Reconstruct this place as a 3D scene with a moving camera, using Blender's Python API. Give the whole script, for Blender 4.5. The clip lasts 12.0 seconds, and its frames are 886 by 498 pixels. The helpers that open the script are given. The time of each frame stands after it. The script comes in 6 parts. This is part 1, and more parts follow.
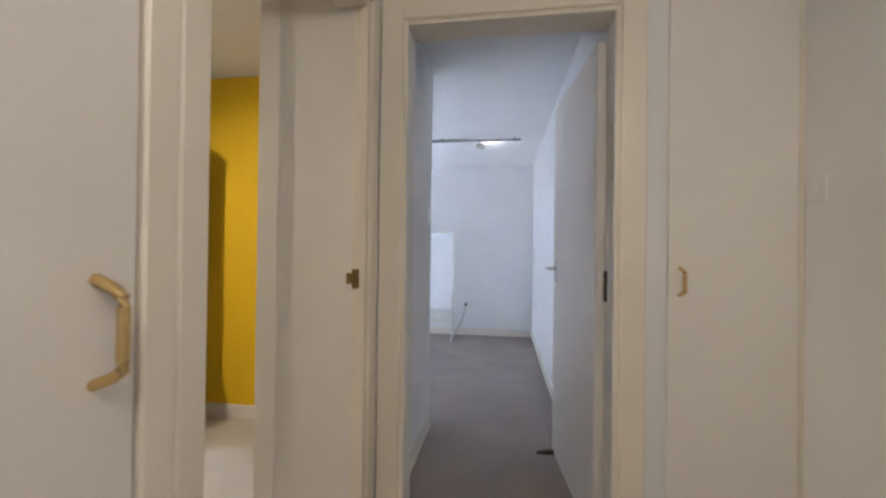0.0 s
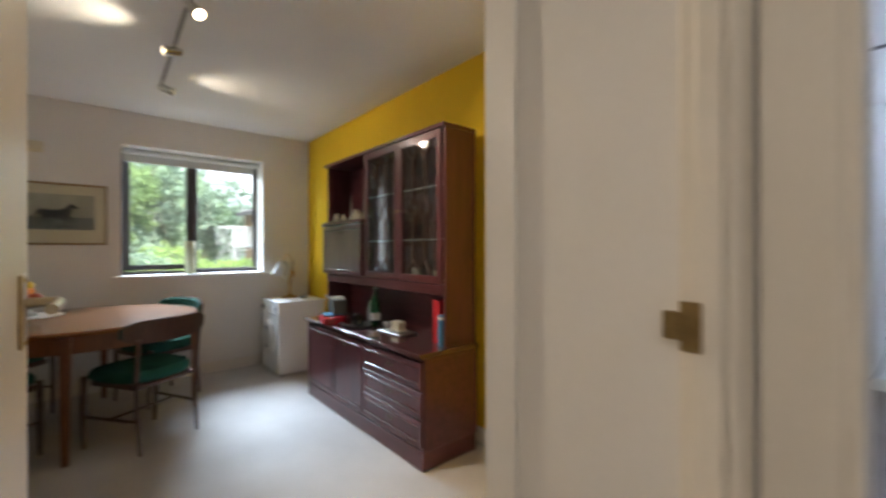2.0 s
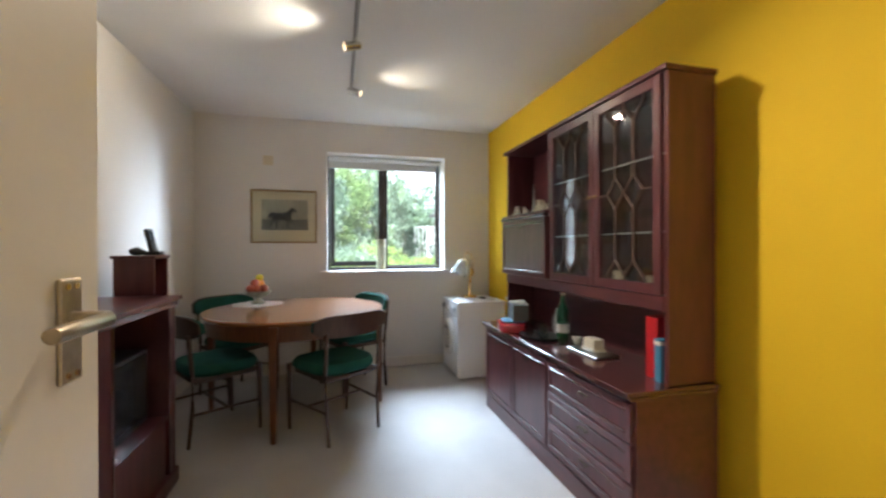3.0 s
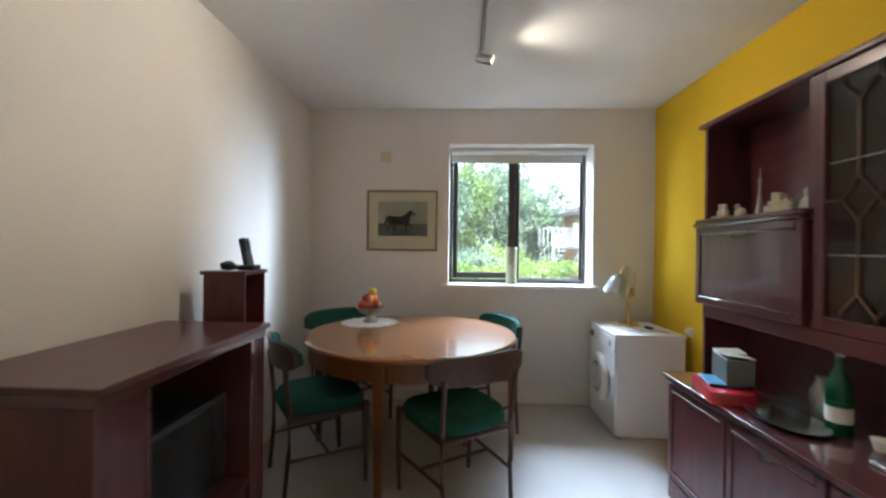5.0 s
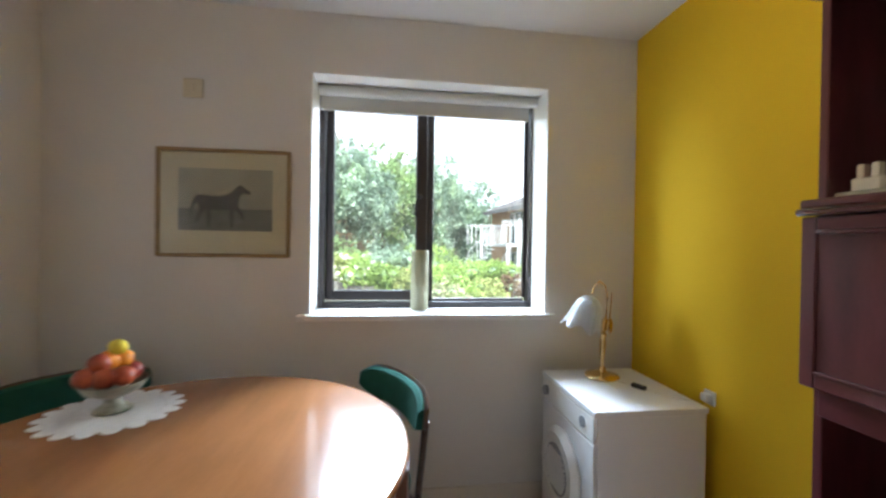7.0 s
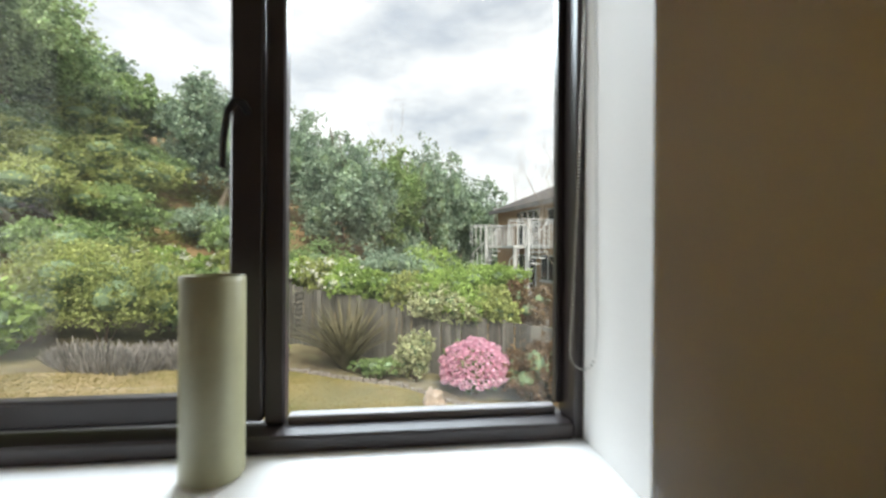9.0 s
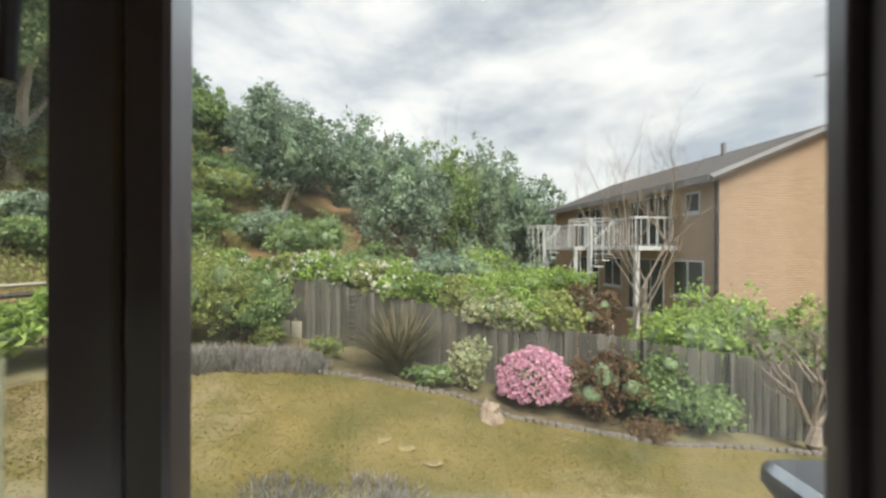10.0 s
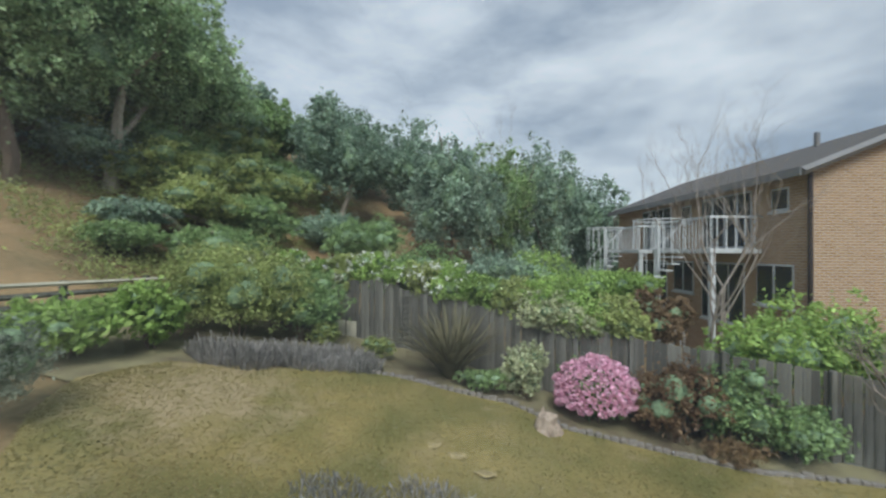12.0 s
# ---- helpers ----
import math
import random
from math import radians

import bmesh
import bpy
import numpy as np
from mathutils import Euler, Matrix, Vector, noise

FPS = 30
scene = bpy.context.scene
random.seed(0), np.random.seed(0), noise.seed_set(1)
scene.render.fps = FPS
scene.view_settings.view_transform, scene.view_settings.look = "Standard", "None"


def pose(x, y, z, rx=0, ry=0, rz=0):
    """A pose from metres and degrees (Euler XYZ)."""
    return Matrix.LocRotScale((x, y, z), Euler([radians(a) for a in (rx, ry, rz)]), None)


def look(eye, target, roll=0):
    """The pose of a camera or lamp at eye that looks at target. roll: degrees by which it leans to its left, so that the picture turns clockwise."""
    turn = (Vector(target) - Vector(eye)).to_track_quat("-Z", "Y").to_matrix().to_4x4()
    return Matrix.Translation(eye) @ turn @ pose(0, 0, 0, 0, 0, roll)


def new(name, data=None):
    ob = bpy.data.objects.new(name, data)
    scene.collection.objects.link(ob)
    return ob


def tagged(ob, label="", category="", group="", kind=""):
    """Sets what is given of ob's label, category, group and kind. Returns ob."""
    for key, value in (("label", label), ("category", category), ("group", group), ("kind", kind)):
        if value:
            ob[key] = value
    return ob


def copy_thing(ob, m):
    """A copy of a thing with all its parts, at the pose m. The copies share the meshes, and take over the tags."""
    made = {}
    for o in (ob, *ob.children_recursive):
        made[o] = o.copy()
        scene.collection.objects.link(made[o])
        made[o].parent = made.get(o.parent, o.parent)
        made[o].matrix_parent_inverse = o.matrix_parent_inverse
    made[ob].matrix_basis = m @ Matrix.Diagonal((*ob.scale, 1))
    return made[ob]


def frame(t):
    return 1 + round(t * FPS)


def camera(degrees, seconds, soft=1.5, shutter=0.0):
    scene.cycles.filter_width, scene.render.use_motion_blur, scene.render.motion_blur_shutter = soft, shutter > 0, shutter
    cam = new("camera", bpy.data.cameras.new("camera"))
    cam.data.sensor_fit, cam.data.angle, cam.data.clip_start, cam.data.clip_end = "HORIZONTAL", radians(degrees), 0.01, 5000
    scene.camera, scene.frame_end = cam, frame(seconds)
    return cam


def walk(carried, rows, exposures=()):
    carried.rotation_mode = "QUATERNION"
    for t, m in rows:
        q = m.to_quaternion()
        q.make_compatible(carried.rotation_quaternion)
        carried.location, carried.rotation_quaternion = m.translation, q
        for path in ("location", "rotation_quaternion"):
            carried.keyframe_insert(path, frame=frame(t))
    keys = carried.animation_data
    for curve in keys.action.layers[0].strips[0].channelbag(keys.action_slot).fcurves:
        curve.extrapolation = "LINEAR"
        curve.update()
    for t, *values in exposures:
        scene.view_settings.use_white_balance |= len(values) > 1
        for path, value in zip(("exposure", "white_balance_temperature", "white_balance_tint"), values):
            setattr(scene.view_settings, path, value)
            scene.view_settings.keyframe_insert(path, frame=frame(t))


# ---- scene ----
cam = camera(95.0, 12.0, soft=2.4, shutter=0.5)
PATH = [
    (0, (4.773, 0.182, 1.173), (4.484, 2.161, 1.187), 0.7),
    (0.5, (4.788, 0.392, 1.165), (4.334, 2.339, 1.179), 0.7),
    (1, (4.752, 0.656, 1.163), (4.003, 2.51, 1.174), 0.3),
    (1.5, (4.599, 0.896, 1.142), (3.459, 2.539, 1.15), 0.2),
    (2, (4.444, 1.002, 1.178), (2.916, 2.292, 1.181), -0.1),
    (2.5, (4.249, 1.126, 1.19), (2.446, 1.992, 1.185), -0.1),
    (3, (4.032, 1.22, 1.172), (2.098, 1.73, 1.168), -0.1),
    (3.5, (3.872, 1.228, 1.079), (1.887, 1.474, 1.073), 0.1),
    (3.7, (3.836, 1.253, 1.064), (1.842, 1.403, 1.06), 0.1),
    (5.5, (2.998, 1.212, 1.3), (0.999, 1.131, 1.296), 0.7),
    (6, (2.663, 1.314, 1.306), (0.664, 1.287, 1.288), 0.8),
    (6.5, (2.324, 1.398, 1.307), (0.327, 1.511, 1.291), 0.9),
    (7, (1.984, 1.503, 1.288), (0.002, 1.77, 1.273), 0.9),
    (7.5, (1.658, 1.635, 1.284), (-0.308, 2.006, 1.272), 0.9),
    (7.7, (1.509, 1.68, 1.291), (-0.449, 2.087, 1.27), 1.0),
    (9.3, (0.332, 1.964, 1.32), (-1.662, 2.112, 1.316), 0.3),
    (9.5, (0.227, 1.962, 1.331), (-1.771, 2.049, 1.327), 0.3),
    (10, (0.055, 1.963, 1.327), (-1.944, 1.928, 1.327), 0.2),
    (10.5, (-0.079, 1.984, 1.325), (-2.076, 1.877, 1.328), 0.3),
    (11, (-0.159, 2.001, 1.284), (-2.155, 1.862, 1.294), 0.4),
    (11.5, (-0.197, 2.005, 1.265), (-2.188, 1.815, 1.282), 0.4),
    (12, (-0.176, 1.979, 1.254), (-2.153, 1.676, 1.273), 0.4),
]
walk(cam, [(t, look(eye, target, roll)) for t, eye, target, roll in PATH],
     [(0.0, 1.5, 6500, 10), (1.2, 1.5, 6500, 10), (2.0, 1.5, 6500, 10), (3.2, 1.85, 6150, 10), (5.3, 1.7, 6050, 10), (7.5, 1.45, 6500, 11),
      (9.3, 0.0, 7400, 12), (10.0, -0.1, 7400, 12), (10.5, -0.3, 6700, 11), (12.0, -0.65, 6250, 9)])

# ---- world, sun, lights ----
world = bpy.data.worlds.new("overcast_sky")
scene.world = world
world.use_nodes = True
wn, wl = world.node_tree.nodes, world.node_tree.links
wn.clear()
w_out = wn.new("ShaderNodeOutputWorld")
w_bg = wn.new("ShaderNodeBackground")
w_sky = wn.new("ShaderNodeTexSky")
w_sky.sky_type = "NISHITA"
w_sky.sun_disc = False
w_sky.sun_elevation, w_sky.sun_rotation = radians(48), radians(200)
w_tc = wn.new("ShaderNodeTexCoord")
w_map = wn.new("ShaderNodeMapping")
w_map.inputs["Scale"].default_value = (1.3, 1.3, 3.4)
w_map.inputs["Rotation"].default_value = (0.25, 0.0, 0.4)
w_noise = wn.new("ShaderNodeTexNoise")
w_noise.inputs["Scale"].default_value = 1.9
w_noise.inputs["Detail"].default_value = 7.0
w_noise.inputs["Roughness"].default_value = 0.58
w_ramp = wn.new("ShaderNodeValToRGB")
w_ramp.color_ramp.elements[0].position, w_ramp.color_ramp.elements[0].color = 0.38, (2.1, 2.45, 3.0, 1)
w_ramp.color_ramp.elements[1].position, w_ramp.color_ramp.elements[1].color = 0.70, (5.0, 5.2, 5.5, 1)
w_mix = wn.new("ShaderNodeMix")
w_mix.data_type = "RGBA"
w_mix.inputs[0].default_value = 0.9
wl.new(w_tc.outputs["Generated"], w_map.inputs["Vector"])
wl.new(w_map.outputs["Vector"], w_noise.inputs["Vector"])
wl.new(w_noise.outputs["Fac"], w_ramp.inputs["Fac"])
wl.new(w_sky.outputs["Color"], w_mix.inputs[6])
wl.new(w_ramp.outputs["Color"], w_mix.inputs[7])
wl.new(w_mix.outputs[2], w_bg.inputs["Color"])
wl.new(w_bg.outputs["Background"], w_out.inputs["Surface"])
w_bg.inputs["Strength"].default_value = 0.26


def lamp(name, kind, m, energy, colour, **more):
    data = bpy.data.lights.new(name, kind)
    data.energy, data.color = energy, colour
    for key, value in more.items():
        if key == "size":
            data.shape, data.size, data.size_y = "RECTANGLE", value[0], value[1]
        if key == "spread":
            data.spread = value
        if key == "angle":
            data.angle = value
        if key == "spot":
            data.spot_size, data.spot_blend = value
        if key == "radius":
            data.shadow_soft_size = value
    ob = new(name, data)
    ob.matrix_basis = m
    return ob


lamp("sun", "SUN", look((0, 0, 27), (-25, -4, 0)), 5.0, (1.0, 0.97, 0.91), angle=radians(26))
# added unseen area lamps, above and beside the windows, stand in for skylight
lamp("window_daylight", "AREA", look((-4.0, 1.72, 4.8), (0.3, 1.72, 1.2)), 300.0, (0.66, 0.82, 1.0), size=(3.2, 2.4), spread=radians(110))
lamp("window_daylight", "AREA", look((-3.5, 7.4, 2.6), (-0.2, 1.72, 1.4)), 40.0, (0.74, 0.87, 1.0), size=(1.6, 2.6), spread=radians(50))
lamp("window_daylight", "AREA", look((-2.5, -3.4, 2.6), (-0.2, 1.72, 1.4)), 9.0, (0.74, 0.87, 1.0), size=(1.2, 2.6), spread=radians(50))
lamp("bedroom_daylight", "AREA", look((-4.0, 4.75, 4.8), (0.3, 4.75, 1.2)), 330.0, (0.54, 0.72, 1.0), size=(1.4, 1.7), spread=radians(30))
# the hall's ceiling lamp, behind the start of the walk
lamp("hall_lamp_light", "POINT", pose(5.05, -0.45, 2.12), 7.8, (1.0, 0.95, 0.90), radius=0.12)

# ---- materials ----


def ramp(nodes, links, fac, stops):
    r = nodes.new("ShaderNodeValToRGB")
    while len(r.color_ramp.elements) < len(stops):
        r.color_ramp.elements.new(0.5)
    for e, (p, c) in zip(r.color_ramp.elements, stops):
        e.position, e.color = p, (*c, 1)
    links.new(fac, r.inputs["Fac"])
    return r.outputs["Color"]


def mat(name, colour, rough=0.6, metal=0.0, var=0.12, scale=6.0, grain=90.0, bump=0.05, stretch=(1, 1, 1), coat=0.0, island=0.0,
        emit=None, trans=0.0, spec=0.5, second=None, each=0.0):
    m = bpy.data.materials.new(name)
    m.use_nodes = True
    n, l = m.node_tree.nodes, m.node_tree.links
    b = n["Principled BSDF"]
    tc, mp = n.new("ShaderNodeTexCoord"), n.new("ShaderNodeMapping")
    mp.inputs["Scale"].default_value = stretch
    l.new(tc.outputs["Object"], mp.inputs["Vector"])
    big, fine = n.new("ShaderNodeTexNoise"), n.new("ShaderNodeTexNoise")
    big.inputs["Scale"].default_value, big.inputs["Detail"].default_value = scale, 5.0
    fine.inputs["Scale"].default_value, fine.inputs["Detail"].default_value = grain, 3.0
    l.new(mp.outputs["Vector"], big.inputs["Vector"])
    l.new(mp.outputs["Vector"], fine.inputs["Vector"])
    add = n.new("ShaderNodeMath")
    add.operation = "MULTIPLY_ADD"
    add.inputs[1].default_value = 0.35
    l.new(fine.outputs["Fac"], add.inputs[0])
    l.new(big.outputs["Fac"], add.inputs[2])
    lo = tuple(c * (1 - var) for c in colour)
    hi = tuple(min(1.0, c * (1 + var)) for c in (second or colour))
    colour_out = ramp(n, l, add.outputs[0], [(0.42, lo), (0.92, hi)])
    if island:
        geo, hsv = n.new("ShaderNodeNewGeometry"), n.new("ShaderNodeHueSaturation")
        mr = n.new("ShaderNodeMapRange")
        mr.inputs["To Min"].default_value, mr.inputs["To Max"].default_value = 1 - island, 1 + island
        l.new(geo.outputs["Random Per Island"], mr.inputs["Value"])
        l.new(mr.outputs["Result"], hsv.inputs["Value"])
        l.new(colour_out, hsv.inputs["Color"])
        colour_out = hsv.outputs["Color"]
    if each:
        info, hsv = n.new("ShaderNodeObjectInfo"), n.new("ShaderNodeHueSaturation")
        mr = n.new("ShaderNodeMapRange")
        mr.inputs["To Min"].default_value, mr.inputs["To Max"].default_value = 1 - each, 1 + each
        l.new(info.outputs["Random"], mr.inputs["Value"])
        l.new(mr.outputs["Result"], hsv.inputs["Value"])
        l.new(colour_out, hsv.inputs["Color"])
        colour_out = hsv.outputs["Color"]
    l.new(colour_out, b.inputs["Base Color"])
    b.inputs["Roughness"].default_value, b.inputs["Metallic"].default_value = rough, metal
    b.inputs["Coat Weight"].default_value, b.inputs["Coat Roughness"].default_value = coat, 0.10
    b.inputs["Specular IOR Level"].default_value = spec
    b.inputs["Transmission Weight"].default_value = trans
    if emit:
        b.inputs["Emission Color"].default_value, b.inputs["Emission Strength"].default_value = (*emit[0], 1), emit[1]
    if bump:
        bp = n.new("ShaderNodeBump")
        bp.inputs["Strength"].default_value, bp.inputs["Distance"].default_value = bump, 0.004
        l.new(fine.outputs["Fac"], bp.inputs["Height"])
        l.new(bp.outputs["Normal"], b.inputs["Normal"])
    return m


def glass_mat(name, tint=(0.97, 0.99, 0.98), rough=0.0, least=0.04):
    m = bpy.data.materials.new(name)
    m.use_nodes = True
    n, l = m.node_tree.nodes, m.node_tree.links
    n.clear()
    out, mix = n.new("ShaderNodeOutputMaterial"), n.new("ShaderNodeMixShader")
    clear, gloss = n.new("ShaderNodeBsdfTransparent"), n.new("ShaderNodeBsdfGlossy")
    lw, power, scaled = n.new("ShaderNodeLayerWeight"), n.new("ShaderNodeMath"), n.new("ShaderNodeMath")
    clear.inputs["Color"].default_value = (*tint, 1)
    gloss.inputs["Roughness"].default_value = rough
    lw.inputs["Blend"].default_value = 0.5
    power.operation, power.inputs[1].default_value = "POWER", 5.0
    scaled.operation, scaled.inputs[1].default_value, scaled.inputs[2].default_value = "MULTIPLY_ADD", 0.9, least
    l.new(lw.outputs["Facing"], power.inputs[0])
    l.new(power.outputs[0], scaled.inputs[0])
    l.new(scaled.outputs[0], mix.inputs["Fac"])
    l.new(clear.outputs["BSDF"], mix.inputs[1])
    l.new(gloss.outputs["BSDF"], mix.inputs[2])
    l.new(mix.outputs["Shader"], out.inputs["Surface"])
    return m


M_WALL = mat("cream_wall_paint", (0.77, 0.75, 0.725), 0.85, var=0.035, scale=2.5, grain=240, bump=0.10)
M_YELLOW = mat("yellow_wall_paint", (0.78, 0.50, 0.008), 0.8, var=0.04, scale=2.5, grain=240, bump=0.10)
M_CEIL = mat("ceiling_paint", (0.79, 0.79, 0.79), 0.9, var=0.03, scale=2.0, grain=200, bump=0.12)
M_BEDWALL = mat("white_bedroom_paint", (0.82, 0.82, 0.83), 0.85, var=0.03, scale=2.5, grain=240, bump=0.10)
M_GLOSS = mat("cream_gloss_paint", (0.80, 0.72, 0.60), 0.32, var=0.03, scale=3.0, grain=60, bump=0.03)
M_DOORPAINT = mat("white_door_paint", (0.79, 0.74, 0.67), 0.38, var=0.03, scale=3.0, grain=60, bump=0.03)
M_CARPET = mat("pale_grey_carpet", (0.60, 0.57, 0.55), 1.0, var=0.10, scale=2.2, grain=420, bump=0.9, spec=0.1)
M_CARPET2 = mat("brown_grey_carpet", (0.36, 0.31, 0.29), 1.0, var=0.12, scale=2.2, grain=420, bump=0.9, spec=0.1)
M_MAHOG = mat("mahogany_veneer", (0.098, 0.025, 0.029), 0.30, var=0.35, scale=4.0, grain=70, bump=0.03, stretch=(1, 6, 6), coat=0.25)
M_MAHOGV = mat("mahogany_veneer_upright", (0.098, 0.025, 0.029), 0.34, var=0.35, scale=4.0, grain=70, bump=0.03, stretch=(6, 6, 1), coat=0.2)
M_EDGE = mat("polished_moulding", (0.085, 0.03, 0.032), 0.16, var=0.2, bump=0.0, coat=0.8)
M_TEAK = mat("teak_table_veneer", (0.33, 0.13, 0.045), 0.20, var=0.13, scale=3.0, grain=40, bump=0.01, stretch=(1.0, 5, 4), coat=0.55)
M_DARKWOOD = mat("dark_chair_wood", (0.075, 0.034, 0.02), 0.38, var=0.3, scale=8.0, grain=80, bump=0.03, stretch=(6, 6, 1))
M_TEAKDARK = mat("dark_teak_legs", (0.16, 0.055, 0.02), 0.35, var=0.3, scale=8.0, grain=80, bump=0.03, stretch=(6, 6, 1))
M_GREEN = mat("green_upholstery", (0.020, 0.105, 0.080), 0.9, var=0.22, scale=9.0, grain=500, bump=0.5, spec=0.2)
M_WHITEMETAL = mat("white_enamel", (0.80, 0.80, 0.80), 0.30, var=0.02, scale=3, grain=40, bump=0.0)
M_WHITEPL = mat("white_plastic", (0.78, 0.77, 0.74), 0.4, var=0.03, bump=0.0)
M_GREYPL = mat("grey_plastic", (0.25, 0.25, 0.26), 0.4, var=0.05, bump=0.0)
M_BLACK = mat("black_plastic", (0.018, 0.018, 0.02), 0.35, var=0.1, bump=0.02)
M_SCREEN = mat("dark_screen_glass", (0.02, 0.022, 0.026), 0.12, var=0.05, bump=0.0)
M_BRASS = mat("brass", (0.72, 0.52, 0.24), 0.26, metal=1.0, var=0.12, scale=20, bump=0.02)
M_OLDBRASS = mat("aged_brass", (0.32, 0.23, 0.11), 0.38, metal=1.0, var=0.25, scale=30, bump=0.03)
M_PALEBRASS = mat("worn_pale_brass", (0.50, 0.42, 0.29), 0.30, metal=1.0, var=0.2, scale=30, bump=0.02)
M_PULL = mat("dark_bronze_pull", (0.10, 0.075, 0.05), 0.4, metal=1.0, var=0.2, scale=30, bump=0.02)
M_CHROME = mat("satin_chrome", (0.62, 0.61, 0.58), 0.25, metal=1.0, var=0.05, bump=0.0)
M_FRAME = mat("dark_brown_window_frame", (0.030, 0.022, 0.022), 0.34, var=0.15, scale=5, grain=100, bump=0.03)
M_GASKET = mat("grey_window_bead", (0.22, 0.20, 0.20), 0.4, var=0.1, bump=0.0)
M_BLIND = mat("pale_blind_fabric", (0.62, 0.62, 0.60), 0.9, var=0.04, grain=600, bump=0.3)
M_REVEAL = mat("white_reveal_paint", (0.84, 0.83, 0.81), 0.7, var=0.03, scale=3, grain=160, bump=0.08)
M_VASE = mat("sage_ceramic", (0.331, 0.320, 0.197), 0.42, var=0.10, scale=9, grain=60, bump=0.05)
M_GILT = mat("gilt_frame_wood", (0.30, 0.20, 0.09), 0.4, metal=0.35, var=0.2, scale=20, bump=0.05)
M_MOUNT = mat("cream_picture_mount", (0.70, 0.62, 0.46), 0.9, var=0.03, bump=0.02)
M_PAPER = mat("white_paper", (0.80, 0.79, 0.76), 0.85, var=0.03, bump=0.02)
M_LACE = mat("white_lace", (0.84, 0.82, 0.80), 0.95, var=0.08, scale=60, grain=300, bump=0.6)
M_RED = mat("red_cover", (0.52, 0.012, 0.02), 0.45, var=0.1, bump=0.02)
M_BLUE = mat("blue_cover", (0.06, 0.24, 0.42), 0.5, var=0.1, bump=0.02)
M_REDBOX = mat("glossy_red_card", (0.50, 0.025, 0.04), 0.22, var=0.15, bump=0.03)
M_GREYBOX = mat("grey_green_tin", (0.12, 0.14, 0.13), 0.45, var=0.12, bump=0.02)
M_BOTTLE = mat("green_bottle_glass", (0.01, 0.16, 0.07), 0.08, var=0.1, bump=0.0, trans=0.5)
M_CERAMIC = mat("ivory_ceramic", (0.72, 0.66, 0.52), 0.35, var=0.08, scale=30, bump=0.02)
M_STONE = mat("pale_stoneware", (0.55, 0.50, 0.38), 0.6, var=0.2, scale=40, bump=0.1)
M_PEWTER = mat("pewter", (0.45, 0.44, 0.42), 0.3, metal=1.0, var=0.1, bump=0.02)
M_SHADE = mat("frosted_glass_shade", (0.80, 0.83, 0.86), 0.35, var=0.06, scale=25, bump=0.05, trans=0.25)
M_BULB = mat("lit_spot_face", (1, 0.9, 0.7), 0.5, var=0.0, bump=0.0, emit=((1.0, 0.80, 0.52), 14.0))
M_ORANGE = mat("orange_peel", (0.80, 0.28, 0.02), 0.5, var=0.15, scale=40, grain=300, bump=0.3)
M_APPLE = mat("red_apple_skin", (0.36, 0.025, 0.025), 0.35, var=0.4, scale=14, bump=0.02, second=(0.42, 0.10, 0.04))
M_LEMON = mat("lemon_peel", (0.80, 0.62, 0.05), 0.5, var=0.15, scale=40, grain=300, bump=0.3)
M_BOWL = mat("green_glazed_bowl", (0.12, 0.17, 0.11), 0.3, var=0.3, scale=18, bump=0.03, second=(0.45, 0.42, 0.33))
M_MIRROR = mat("mirror_silver", (0.90, 0.92, 0.93), 0.03, metal=1.0, var=0.0, bump=0.0)
M_GLASS = glass_mat("window_glass")
# the outer panes carry dust and smears, plus a haze put in for glare
M_DUSTHAZE = glass_mat("dusty_hazed_window_glass")
dn, dl = M_DUSTHAZE.node_tree.nodes, M_DUSTHAZE.node_tree.links
d_out = next(q for q in dn if q.bl_idname == "ShaderNodeOutputMaterial")
d_mix, d_film, d_tc, d_noise, d_range = (dn.new("ShaderNodeMixShader"), dn.new("ShaderNodeBsdfTranslucent"), dn.new("ShaderNodeTexCoord"),
                                         dn.new("ShaderNodeTexNoise"), dn.new("ShaderNodeMapRange"))
d_film.inputs["Color"].default_value = (0.86, 0.88, 0.88, 1)
d_noise.inputs["Scale"].default_value, d_noise.inputs["Detail"].default_value = 5.0, 3.0
d_range.inputs["From Min"].default_value, d_range.inputs["From Max"].default_value = 0.3, 0.7
d_range.inputs["To Min"].default_value, d_range.inputs["To Max"].default_value = 0.0014, 0.0045
dl.new(d_tc.outputs["Object"], d_noise.inputs["Vector"])
dl.new(d_noise.outputs["Fac"], d_range.inputs["Value"])
dl.new(d_range.outputs["Result"], d_mix.inputs["Fac"])
dl.new(d_out.inputs["Surface"].links[0].from_socket, d_mix.inputs[1])
dl.new(d_film.outputs["BSDF"], d_mix.inputs[2])
dl.new(d_mix.outputs["Shader"], d_out.inputs["Surface"])
M_CABGLASS = glass_mat("cabinet_glass", (0.86, 0.87, 0.86), 0.05, 0.09)
M_TUMBLER = glass_mat("tumbler_glass", (0.90, 0.92, 0.92), 0.02)

# ---- building helpers ----
LOCAL = set()


